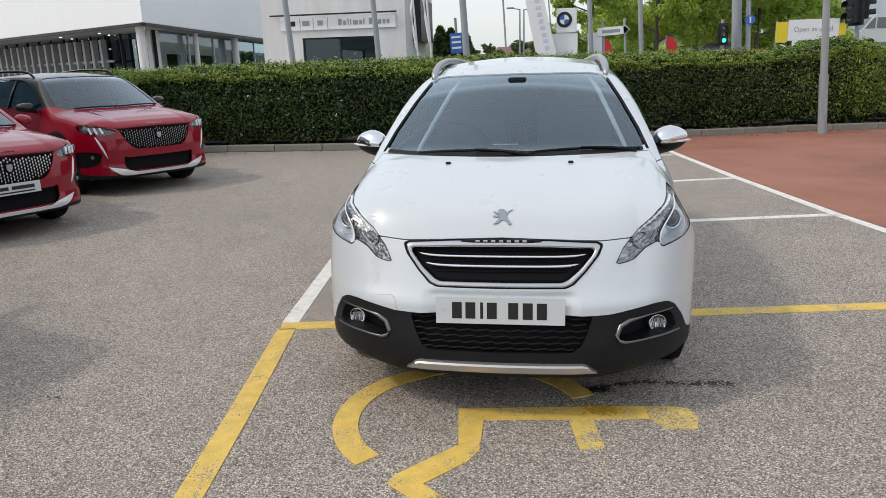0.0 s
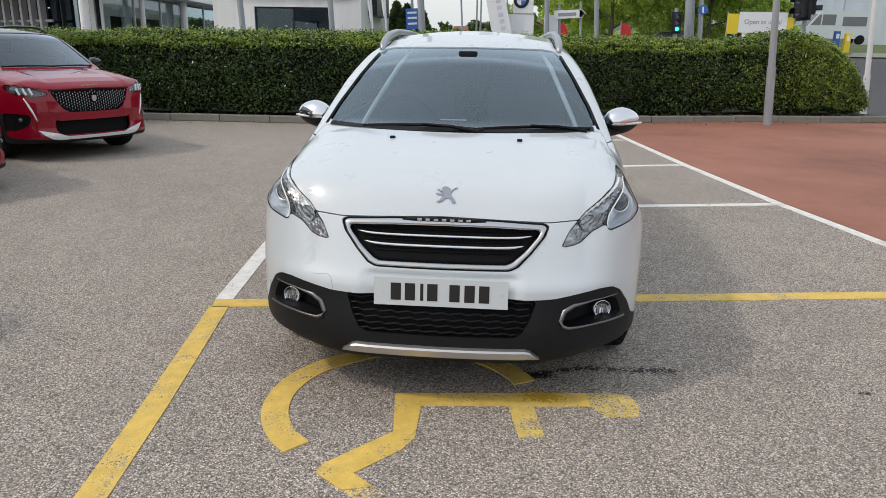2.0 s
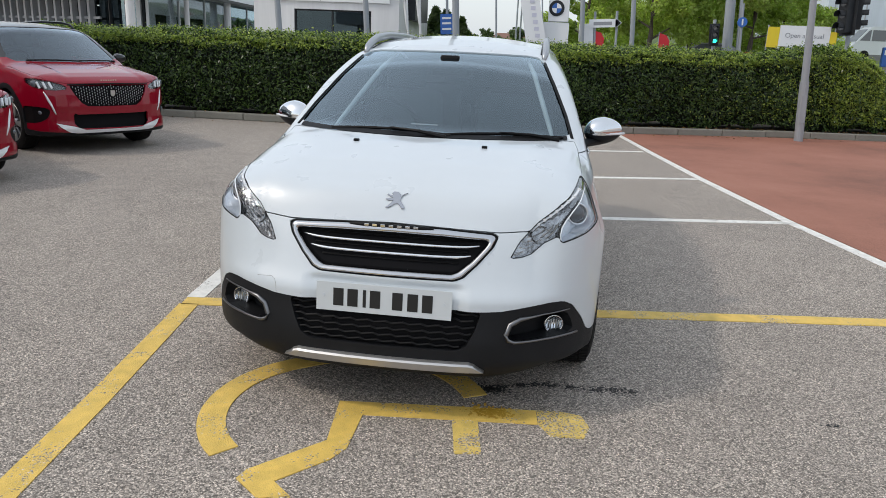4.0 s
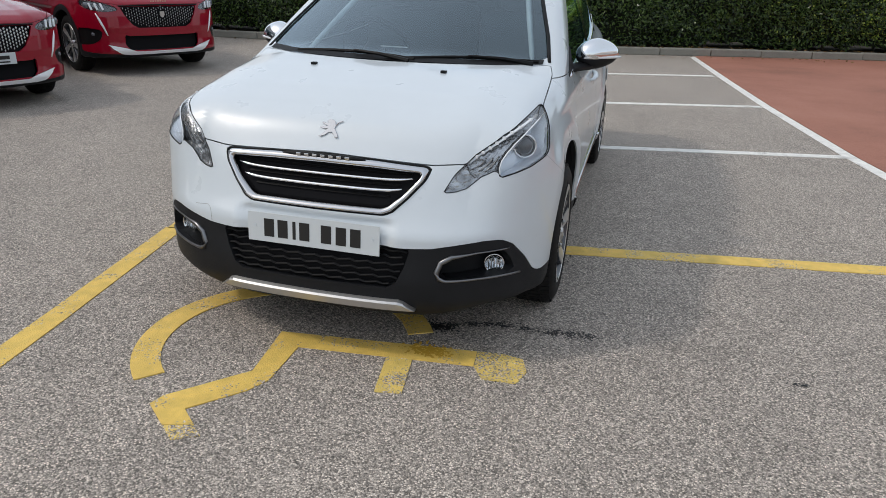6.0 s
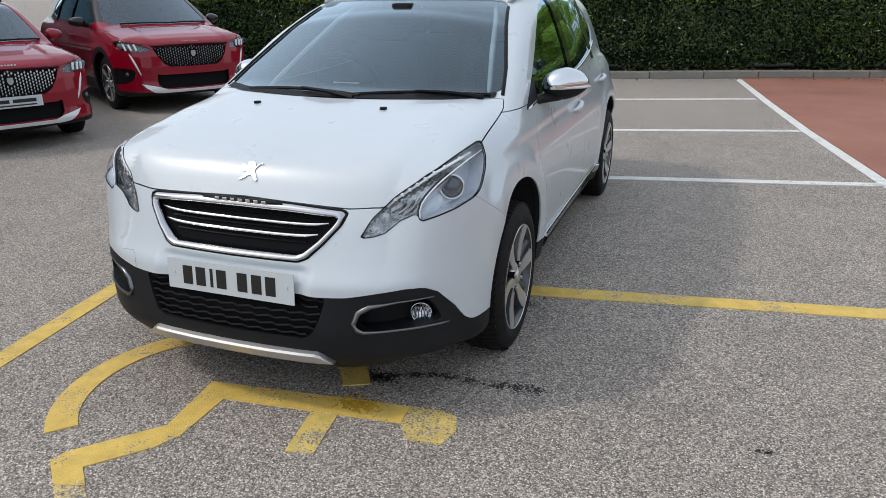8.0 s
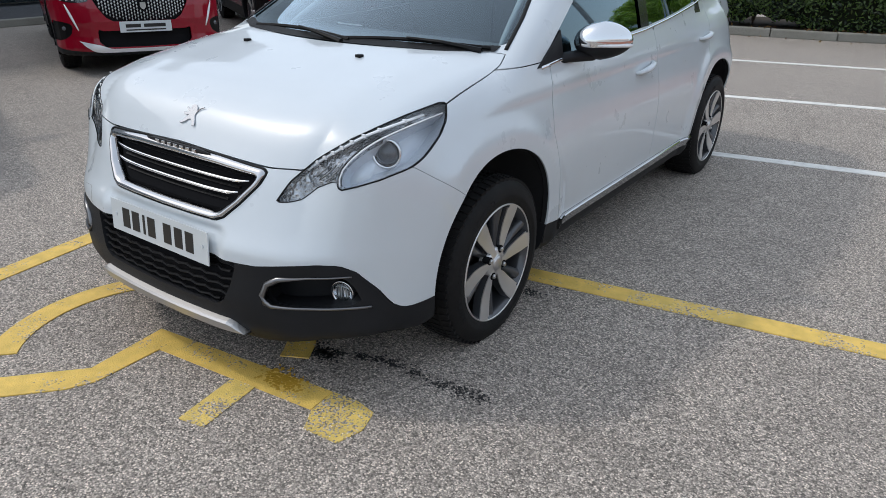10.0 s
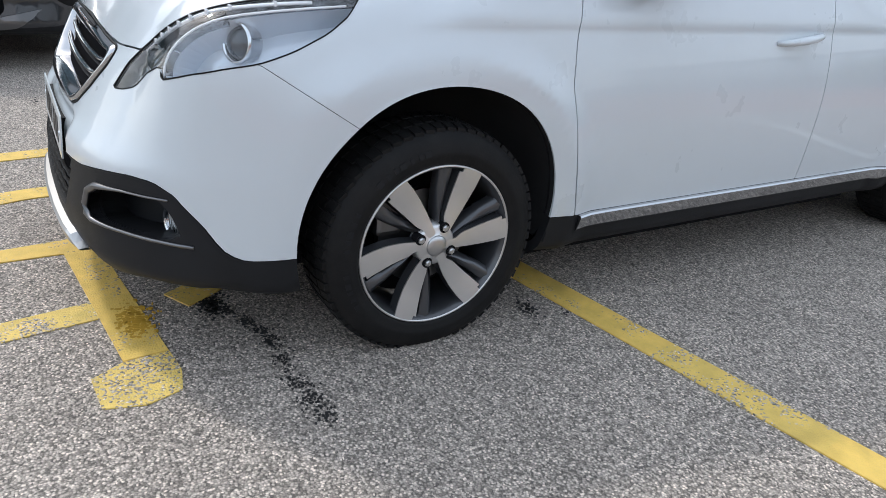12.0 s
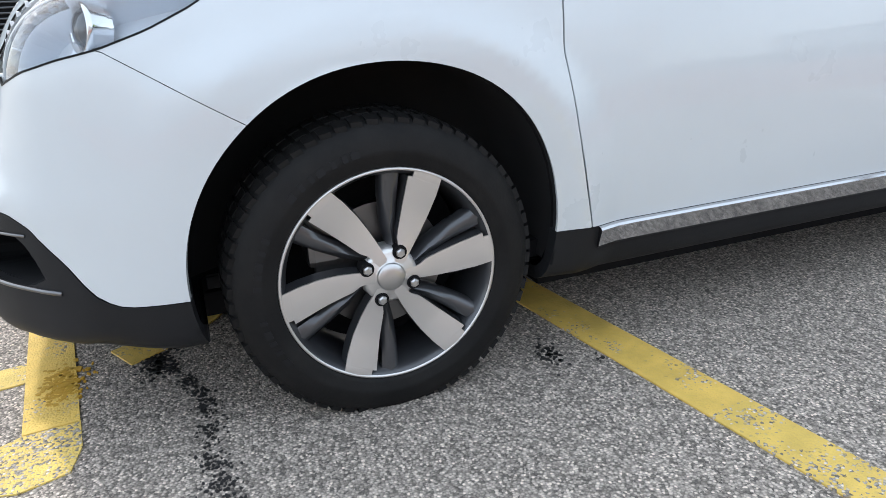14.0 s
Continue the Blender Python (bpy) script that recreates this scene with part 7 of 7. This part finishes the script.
def land(name, xs, ys, mat, label, category, lift=0.0):
    bm = bmesh.new()
    rows = [[bm.verts.new((x, y, bank(x, y) + lift)) for y in ys] for x in xs]
    for a, b in zip(rows, rows[1:]):
        for i in range(len(ys) - 1):
            bm.faces.new((a[i], b[i], b[i + 1], a[i + 1]))
    return tagged(part(name, bm, mat, smooth=True), label, category, kind="structure")


tagged(slab("road", [(8.6, 14.2), (60, 24), (-12, 24), (-12, 19.0), (2, 16.5)], 0.0, 0.006, road_tar), "dark tarmac main road behind the hedge", "road", kind="structure")
across = [-12 + 2 * k for k in range(41)]
land("road_rise", across, [24, 26, 28, 30, 32, 34, 36], road_tar, "dark tarmac road that climbs away", "road")
land("pavement", across, [36, 37, 38.2, 39], kerb_stone, "pale concrete pavement beyond the road", "pavement", 0.06)
land("verge", across, [39, 42, 46, 50, 54, 58, 64, 75], grass_green, "grass verge beyond the road", "grass")


LEAN = -3.3


def plumb(x, y, turn=0.0):
    """A plumb thing on the slightly sloping land."""
    return pose(x + 0.13, y, 0, 0, LEAN, 0) @ pose(0, 0, 0, 0, 0, turn)


def post(name, x, y, r, h, mat, label, category="pole", group="street poles", lean=LEAN):
    t = thing(name, pose(x - (0.13 if y > 20 else 0) * (lean / 3.3), y, 0, 0, lean, 0), label, category, group)
    bar("shaft", (0, 0, 0), (0, 0, h), r, mat, t, r * 0.85, 14)
    bar("base", (0, 0, 0), (0, 0, min(0.9, h * 0.25)), r * 1.18, mat, t, n=14)
    return t


def lamp_column(name, x, y, r, h, mat, label, arm=1.2, turn=0.0, lean=0.0):
    t = thing(name, pose(x, y, 0, 0, lean, turn), label, "lamp post", "lamp posts")
    bar("shaft", (0, 0, 0), (0, 0, h), r, mat, t, r * 0.6, 14)
    bar("base", (0, 0, 0), (0, 0, 1.1), r * 1.12, mat, t, n=14)
    block("base_door", (-r * 0.6, -r * 1.18, 0.35), (r * 0.6, -r * 1.0, 0.85), mat, t)
    bar("arm", (0, 0, h - 0.05), (arm, 0, h + 0.08), r * 0.45, mat, t, n=10)
    block("lantern", (arm - 0.1, -0.12, h + 0.03), (arm + 0.5, 0.12, h + 0.16), mat, t, bevel=0.03)
    return t


lamp_column("lamp_post", 5.32, 11.86, 0.072, 6.2, galvanised, "tall grey metal lamp post at the kerb", lean=-3.6)
post("white_post", 8.35, 14.55, 0.06, 4.2, pole_white, "white painted post at the hedge end", group="", lean=-4.0)
for x, y, r, h, mat, label in ((-9.55, 24, 0.115, 8, galvanised, "grey metal pole before the white shop"), (-6.2, 24, 0.105, 8, galvanised, "grey metal pole before the white shop"),
                               (-2.9, 24, 0.13, 9, galvanised, "thick grey lamp pole by the road"), (-1.45, 24, 0.035, 7, galvanised, "thin grey pole by the road"),
                               (1.57, 24, 0.09, 8, galvanised, "grey metal pole by the road"), (3.30, 24, 0.085, 8, galvanised, "grey metal pole by the road"), (6.85, 24, 0.06, 8, galvanised, "grey metal pole by the road")):
    post("street_pole", x, y, r, h, mat, label)
lamp_column("street_lamp", -2.46, 60, 0.10, 6.0, galvanised, "distant grey double street lamp", 0.6, 180)
lamp_column("street_lamp", -2.2, 62, 0.10, 6.1, galvanised, "distant grey double street lamp", 0.6, 0)

# flag on a white pole
fl = thing("flagpole", plumb(-4.2, 24), "white flagpole with a furled white flag", "flagpole")
bar("shaft", (0, 0, 0), (0, 0, 7.0), 0.045, pole_white, fl, 0.03)
bm = bmesh.new()
tube(bm, [(-0.03, 0, 4.4), (-0.12, 0.02, 3.9), (-0.10, 0, 3.2), (-0.05, 0, 2.5), (-0.02, 0, 2.1)], [0.02, 0.065, 0.055, 0.045, 0.02], 8)
part("flag", bm, sign_white, fl, "limp white cloth", smooth=True)
fl = thing("flagpole", plumb(-5.25, 27), "white flagpole with a furled white flag", "flagpole")
bar("shaft", (0, 0, 0), (0, 0, 6.6), 0.045, pole_white, fl, 0.03)
bm = bmesh.new()
tube(bm, [(-0.03, 0, 4.2), (-0.12, 0.02, 3.7), (-0.10, 0, 3.0), (-0.05, 0, 2.4), (-0.02, 0, 2.0)], [0.02, 0.065, 0.055, 0.045, 0.02], 8)
part("flag", bm, sign_white, fl, "limp white cloth", smooth=True)
# blue direction board
bd = thing("direction_board", plumb(-3.28, 24.5), "small blue and white direction board on a grey post", "road sign")
bar("post", (0, 0, 0), (0, 0, 3.2), 0.05, galvanised, bd)
brd = block("board", (-0.24, -0.10, 1.95), (0.24, -0.055, 2.66), sign_blue, bd, "blue board")
for z in (2.1, 2.3, 2.48):
    block("board_bar", (-0.18, -0.112, z), (0.16, -0.102, z + 0.07), sign_white, brd)

# feather banner with upright writing
fb = thing("feather_banner", pose(0, 24, 0), "tall white feather banner with grey writing", "banner")
bar("pole", (0.42, 0.03, 0), (-0.05, 0.03, 4.9), 0.025, galvanised, fb)
bm = bmesh.new()
lo, hi = [(-0.31, 1.2), (-0.36, 1.8), (-0.55, 2.7), (-0.76, 3.75), (-0.80, 4.6)], [(0.40, 1.2), (0.36, 1.8), (0.14, 2.7), (-0.10, 3.75), (-0.28, 4.75)]
prism(bm, lo + hi[::-1], -0.02, 0.0, pose(0, 0, 0, 90))
sail = part("sail", bm, sign_white, fb, "white cloth")
for k in range(9):
    z = 1.95 + 0.23 * k
    x = 0.08 - 0.235 * (z - 1.8)
    block("writing_bar", (x - 0.09, -0.012, z), (x + 0.07, -0.004, z + 0.13), soft_grey, sail)
# white dealer sign with a round emblem
ds = thing("dealer_sign", pose(0, 24.4, 0), "white box sign with a round blue emblem", "sign")
block("sign_box", (0.36, -0.15, 2.52), (1.08, 0.15, 3.36), sign_white, ds, bevel=0.02)
low = block("lower_panel", (-0.32, -0.12, 0.0), (1.12, 0.12, 2.50), sign_white, ds)
for r0, y0, mat in ((0.27, -0.165, dark_frame), (0.17, -0.175, sign_blue)):
    bar("emblem_ring", (0.64, y0, 2.97), (0.64, -0.148, 2.97), r0, mat, ds, n=32)
for a in (0, 180):
    bm = bmesh.new()
    prism(bm, [(0, 0)] + [(0.165 * math.cos(radians(a + 9 * k)), 0.165 * math.sin(radians(a + 9 * k))) for k in range(11)], 0, 0.006, Matrix.Translation((0.64, -0.176, 2.97)) @ pose(0, 0, 0, 90))
    part("emblem_quarter", bm, sign_white, ds)
# low vehicle roof light behind the car
dome = thing("van_roof", pose(-3.0, 30, 0), "dark blue vehicle passing beyond the hedge", "vehicle")
block("body", (-1.0, -0.4, 0.35), (0.9, 3.4, 1.5), sign_blue, dome, bevel=0.15)
block("roof", (-0.45, 0.2, 1.5), (0.45, 2.2, 1.92), lens_dark, dome, bevel=0.12)
for x in (-0.8, 0.7):
    bm = bmesh.new()
    lathe(bm, [(0.001, -0.1), (0.33, -0.1), (0.33, 0.1), (0.001, 0.1)], 24, Matrix.Translation((x, 0.5, 0.33)))
    part("wheel", bm, tyre_rubber, dome)

# arrow sign
ar = thing("arrow_sign", plumb(1.92, 24.2), "white direction sign with a dark arrow head", "road sign")
bar("post", (0.10, 0, 0), (0.10, 0, 2.9), 0.045, galvanised, ar)
bar("post", (0.85, 0, 0), (0.85, 0, 2.9), 0.045, galvanised, ar)
bm = bmesh.new()
prism(bm, [(-0.1, 2.36), (0.86, 2.36), (1.02, 2.50), (0.86, 2.64), (-0.1, 2.64)], 0, 0.03, Matrix.Translation((0, -0.06, 0)) @ pose(0, 0, 0, 90))
bd2 = part("board", bm, sign_white, ar)
bm = bmesh.new()
prism(bm, [(0.80, 2.38), (0.86, 2.38), (0.99, 2.50), (0.86, 2.62), (0.80, 2.62), (0.92, 2.50)], 0, 0.006, Matrix.Translation((0, -0.092, 0)) @ pose(0, 0, 0, 90))
part("arrow_head", bm, ink_black, bd2)
block("sign_bar", (0.05, -0.098, 2.44), (0.68, -0.0925, 2.55), sign_grey, bd2)
block("lower_board", (-0.45, -0.05, 1.55), (0.05, -0.01, 2.5), sign_white, ar)


def traffic_light(x, y, z, s, turn, lit, label, pole_h):
    t = thing("traffic_light", plumb(x, y, turn), label, "traffic light", "traffic lights")
    bar("post", (0, 0, 0), (0, 0, pole_h), 0.055, galvanised, t)
    head = block("signal_head", (-0.16 * s, -0.30 * s, z), (0.16 * s, -0.06, z + 1.0 * s), dark_frame, t, bevel=0.02)
    block("back_board", (-0.26 * s, -0.065, z - 0.08 * s), (0.26 * s, -0.045, z + 1.08 * s), dark_frame, head)
    for k in range(3):
        zc = z + (0.17 + 0.33 * k) * s
        bar("lens", (0, -0.315 * s, zc), (0, -0.29 * s, zc), 0.105 * s, lit_green if (k == 0 and lit) else lens_dark, head, n=20)
        bm = bmesh.new()
        pts = [(0.125 * s * math.cos(radians(-20 + 220 * j / 14)), 0.125 * s * math.sin(radians(-20 + 220 * j / 14))) for j in range(15)]
        rows = [[bm.verts.new((px_, -0.30 * s - d * s, zc + pz_)) for px_, pz_ in pts] for d in (0.0, 0.20)]
        for j in range(14):
            bm.faces.new((rows[0][j], rows[0][j + 1], rows[1][j + 1], rows[1][j]))
        r_ = bmesh.ops.extrude_face_region(bm, geom=bm.faces[:])
        bmesh.ops.translate(bm, vec=(0, 0, 0.006), verts=[v for v in r_["geom"] if isinstance(v, bmesh.types.BMVert)])
        part("hood", bm, dark_frame, head)
    return t


traffic_light(5.95, 23.6, 1.95, 0.62, 0, True, "traffic light showing green on a grey pole", 2.75)
traffic_light(10.35, 24.0, 2.50, 1.15, -62, False, "large black traffic light seen from the side", 4.2)
traffic_light(10.42, 24.1, 2.60, 1.0, 70, False, "large black traffic light seen from the side", 4.2)
post("signal_pole", 6.5, 24, 0.17, 9, galvanised, "thick grey signal pole by the road", group="")
rs = thing("round_sign", plumb(6.85, 23.7), "round blue road sign with a white arrow", "road sign")
bar("post", (0, 0, 0), (0, 0, 3.3), 0.04, galvanised, rs)
disc = bar("disc", (0, -0.07, 2.70), (0, -0.045, 2.70), 0.16, sign_blue, rs, n=28)
block("arrow_mark", (-0.025, -0.08, 2.60), (0.025, -0.072, 2.80), sign_white, disc)
# banner boards
bb = thing("banner_board", pose(0, 24, 0), "white and yellow banner reading open as usual", "banner")
white = block("banner_cloth", (8.16, -0.03, 1.98), (9.78, 0.0, 2.66), sign_white, bb)
block("yellow_end", (7.78, -0.028, 1.93), (8.155, -0.002, 2.60), sign_yellow, bb, "bright yellow end")
block("yellow_end", (9.785, -0.028, 2.1), (10.0, -0.002, 2.5), sign_yellow, bb, "bright yellow end")
cu = bpy.data.curves.new("words", "FONT")
cu.body, cu.size, cu.extrude = "Open as usual", 0.22, 0.002
tx = new("words_curve", cu)
dg = bpy.context.evaluated_depsgraph_get()
me = bpy.data.meshes.new_from_object(tx.evaluated_get(dg))
bpy.data.objects.remove(tx)
me.transform(Matrix.Translation((8.34, -0.034, 2.27)) @ pose(0, 0, 0, 90))
obj("writing", me, sign_grey, white)
for x in (7.80, 9.0, 9.95):
    bar("stake", (x, 0.03, 0), (x, 0.03, 2.66), 0.03, galvanised, bb)
for x, y in ((2.32, 30.0), (5.05, 30.0)):
    rb = thing("red_banner", pose(x, y, 0), "small red feather banner by the road", "banner", "red banners")
    bar("pole", (0, 0, 0), (0, 0, 2.5), 0.02, galvanised, rb)
    bm = bmesh.new()
    prism(bm, [(0.02, 0.9), (0.42, 0.95), (0.45, 2.15), (0.30, 2.38), (0.02, 2.45)], 0, 0.015, pose(0, 0, 0, 90))
    part("sail", bm, sign_red, rb, "red cloth")


# van and car on the far side
def far_van(m, label):
    t = thing("van", m, label, "van")
    bm = bmesh.new()
    prism(bm, [(-2.6, 0.4), (2.5, 0.4), (2.6, 0.9), (2.25, 1.25), (1.55, 2.15), (1.2, 2.35), (-2.5, 2.35), (-2.6, 2.2)], -0.95, 0.95, pose(0, 0, 0, 90))
    part("body", bm, white_paint, t)
    for y, s in ((-0.955, -1), (0.955, 1)):
        for pts in ([(1.35, 1.35), (2.05, 1.35), (1.5, 2.05), (1.35, 2.1)], [(0.3, 1.35), (1.25, 1.35), (1.25, 2.1), (0.3, 2.1)], [(-1.9, 1.30), (-0.2, 1.30), (-0.2, 1.95), (-1.9, 1.95)]):
            bm = bmesh.new()
            prism(bm, pts, -0.008, 0.008, Matrix.Translation((0, y, 0)) @ pose(0, 0, 0, 90))
            part("cab_window", bm, lens_dark, t)
    bm = bmesh.new()
    box(bm, (-0.02, -0.8, 0.0), (0.02, 0.8, 1.1), m=Matrix.Translation((2.22, 0, 1.28)) @ pose(0, 0, 0, 0, -38, 0))
    part("windscreen", bm, lens_dark, t)
    for x in (-1.6, 1.6):
        for y in (-0.88, 0.88):
            bm = bmesh.new()
            lathe(bm, [(0.001, -0.1), (0.2, -0.1), (0.34, -0.08), (0.34, 0.08), (0.2, 0.1), (0.001, 0.1)], 24, Matrix.Translation((x, y, 0.34)) @ pose(0, 0, 0, 0, 0, 90))
            part("wheel", bm, tyre_rubber, t)
    block("grey_bumper", (2.45, -0.9, 0.4), (2.66, 0.9, 0.7), sign_grey, t, bevel=0.03)
    return t


far_van(pose(26.0, 59.0, 1.95, 0, 0, 180) @ Matrix.Scale(1.06, 4), "white panel van parked beyond the road")


def far_car(m, paint, label):
    fc = thing("far_car", m, label, "car", "parked cars beyond the road")
    bm = bmesh.new()
    prism(bm, [(-2.0, 0.35), (2.0, 0.35), (2.05, 0.8), (1.2, 0.95), (0.6, 1.42), (-1.1, 1.45), (-1.75, 0.98), (-2.05, 0.9)], -0.82, 0.82, pose(0, 0, 0, 90))
    bmesh.ops.bevel(bm, geom=bm.edges[:], offset=0.05, segments=2, affect="EDGES", clamp_overlap=True)
    part("body", bm, paint, fc, smooth=True).data.set_sharp_from_angle(angle=radians(50))
    for y in (-0.826, 0.826):
        for pts in ([(-1.45, 1.0), (-0.25, 1.0), (-0.25, 1.36), (-1.0, 1.36)], [(-0.18, 1.0), (0.95, 1.0), (0.5, 1.35), (-0.18, 1.36)]):
            bm = bmesh.new()
            prism(bm, pts, -0.006, 0.006, Matrix.Translation((0, y, 0)) @ pose(0, 0, 0, 90))
            part("side_window", bm, lens_dark, fc)
        for x in (-1.25, 1.25):
            bm = bmesh.new()
            lathe(bm, [(0.001, -0.09), (0.2, -0.09), (0.31, -0.07), (0.31, 0.07), (0.2, 0.09), (0.001, 0.09)], 20, Matrix.Translation((x, y * 0.92, 0.31)))
            part("wheel", bm, tyre_rubber, fc)
    return fc


far_car(pose(9.0, 32.0, bank(9.0, 32.0)), red_paint, "red parked car behind the banner")
far_car(pose(9.6, 41.0, bank(9.6, 41.0), 0, 0, 8), rail_silver, "silver parked car under the roadside trees")
for x, y, mat, label in ((18.3, 40.0, sign_blue, "blue and white plastic bollard"), (18.0, 38.0, sign_yellow, "bright yellow plastic bollard")):
    bo = thing("bollard", pose(x, y, bank(x, y) - 0.02), label, "bollard", "bollards")
    block("base", (-0.24, -0.24, 0), (0.24, 0.24, 0.14), kerb_stone, bo, bevel=0.03)
    block("shell", (-0.15, -0.12, 0.14), (0.15, 0.12, 1.15), mat, bo, bevel=0.04)
    block("face", (-0.08, -0.132, 0.75), (0.08, -0.122, 1.0), sign_white, bo)

# warehouse, far hill with houses
wh = thing("warehouse_building", pose(0, 62, 0), "pale blue-grey warehouse beyond the trees", "building")
block("wall", (22.5, 0, 0), (62, 30, 8.0), warehouse_wall, wh)
block("roof", (22.2, -0.3, 8.0), (62.3, 30.3, 8.4), grey_panel, wh)
for k in range(16):
    block("wall_rib", (23.0 + 2.4 * k, -0.05, 0), (23.08 + 2.4 * k, -0.002, 8.0), grey_panel, wh)
for k in range(3):
    block("loading_door", (26.0 + 6.0 * k, -0.04, 0), (29.5 + 6.0 * k, -0.003, 4.0), sign_grey, wh)
hillside = bmesh.new()
rows = []
for j, y in enumerate((90, 110, 130, 150, 175, 210)):
    row = []
    for i in range(41):
        x = -90 + 5 * i
        h = np.interp(x, [-90, -30, -14, -9, -2, 10, 40, 110], [0.5, 2.5, 3.6, 5.0, 6.2, 8.0, 9.0, 7.0]) * min(1, j / 3)
        row.append(hillside.verts.new((x, y, h + 0.4 * math.sin(x * 0.4 + j))))
    rows.append(row)
for a, b in zip(rows, rows[1:]):
    for i in range(40):
        hillside.faces.new((a[i], a[i + 1], b[i + 1], b[i]))
for v in hillside.verts:
    if v.co.y < 95:
        v.co.z = -0.3
tagged(part("hill", hillside, grass_green), "far green hill with houses", "hill", kind="structure")
rnd = random.Random(8)
for k in range(12):
    x, y = -16 + 1.9 * k + rnd.uniform(-0.6, 0.6), 136 + rnd.uniform(-6, 10)
    z = float(np.interp(x, [-30, -14, -9, -2, 10], [2.5, 3.6, 5.0, 6.2, 8.0])) * min(1, (y - 90) / 60) - 0.4
    h = thing("house", pose(x, y, z - 0.7, 0, 0, rnd.uniform(-25, 25)) @ Matrix.Scale(0.62, 4), "far brick house with a tiled roof", "house", "houses on the hill")
    block("wall", (-2.6, -2.2, -1.0), (2.6, 2.2, 1.3), house_wall, h)
    bm = bmesh.new()
    prism(bm, [(-2.6, 1.3), (2.6, 1.3), (0, 2.7)], -2.9, 2.9, pose(0, 0, 0, 90, 0, 90))
    part("roof", bm, roof_tile if k % 3 else slate, h)
    for x0 in (-1.7, 0.8):
        block("window", (x0, -2.23, 0.2), (x0 + 0.9, -2.205, 0.95), lens_dark, h)
    block("chimney", (1.1, -0.3, 1.9), (1.6, 0.3, 3.1), house_wall, h)
for k, (x, y, h, w) in enumerate(((-13.5, 120, 4.6, 2.2), (-9.5, 126, 4.8, 2.0), (-5.0, 122, 5.4, 2.4), (-1.0, 118, 5.8, 2.4), (3.0, 120, 6.5, 3.0), (-17.0, 118, 4.4, 2.6))):
    tree((x, y), h, w, 0.8, 90 + k, dark_leaf, "far dark tree among the houses", 900, 0.4, "far trees")
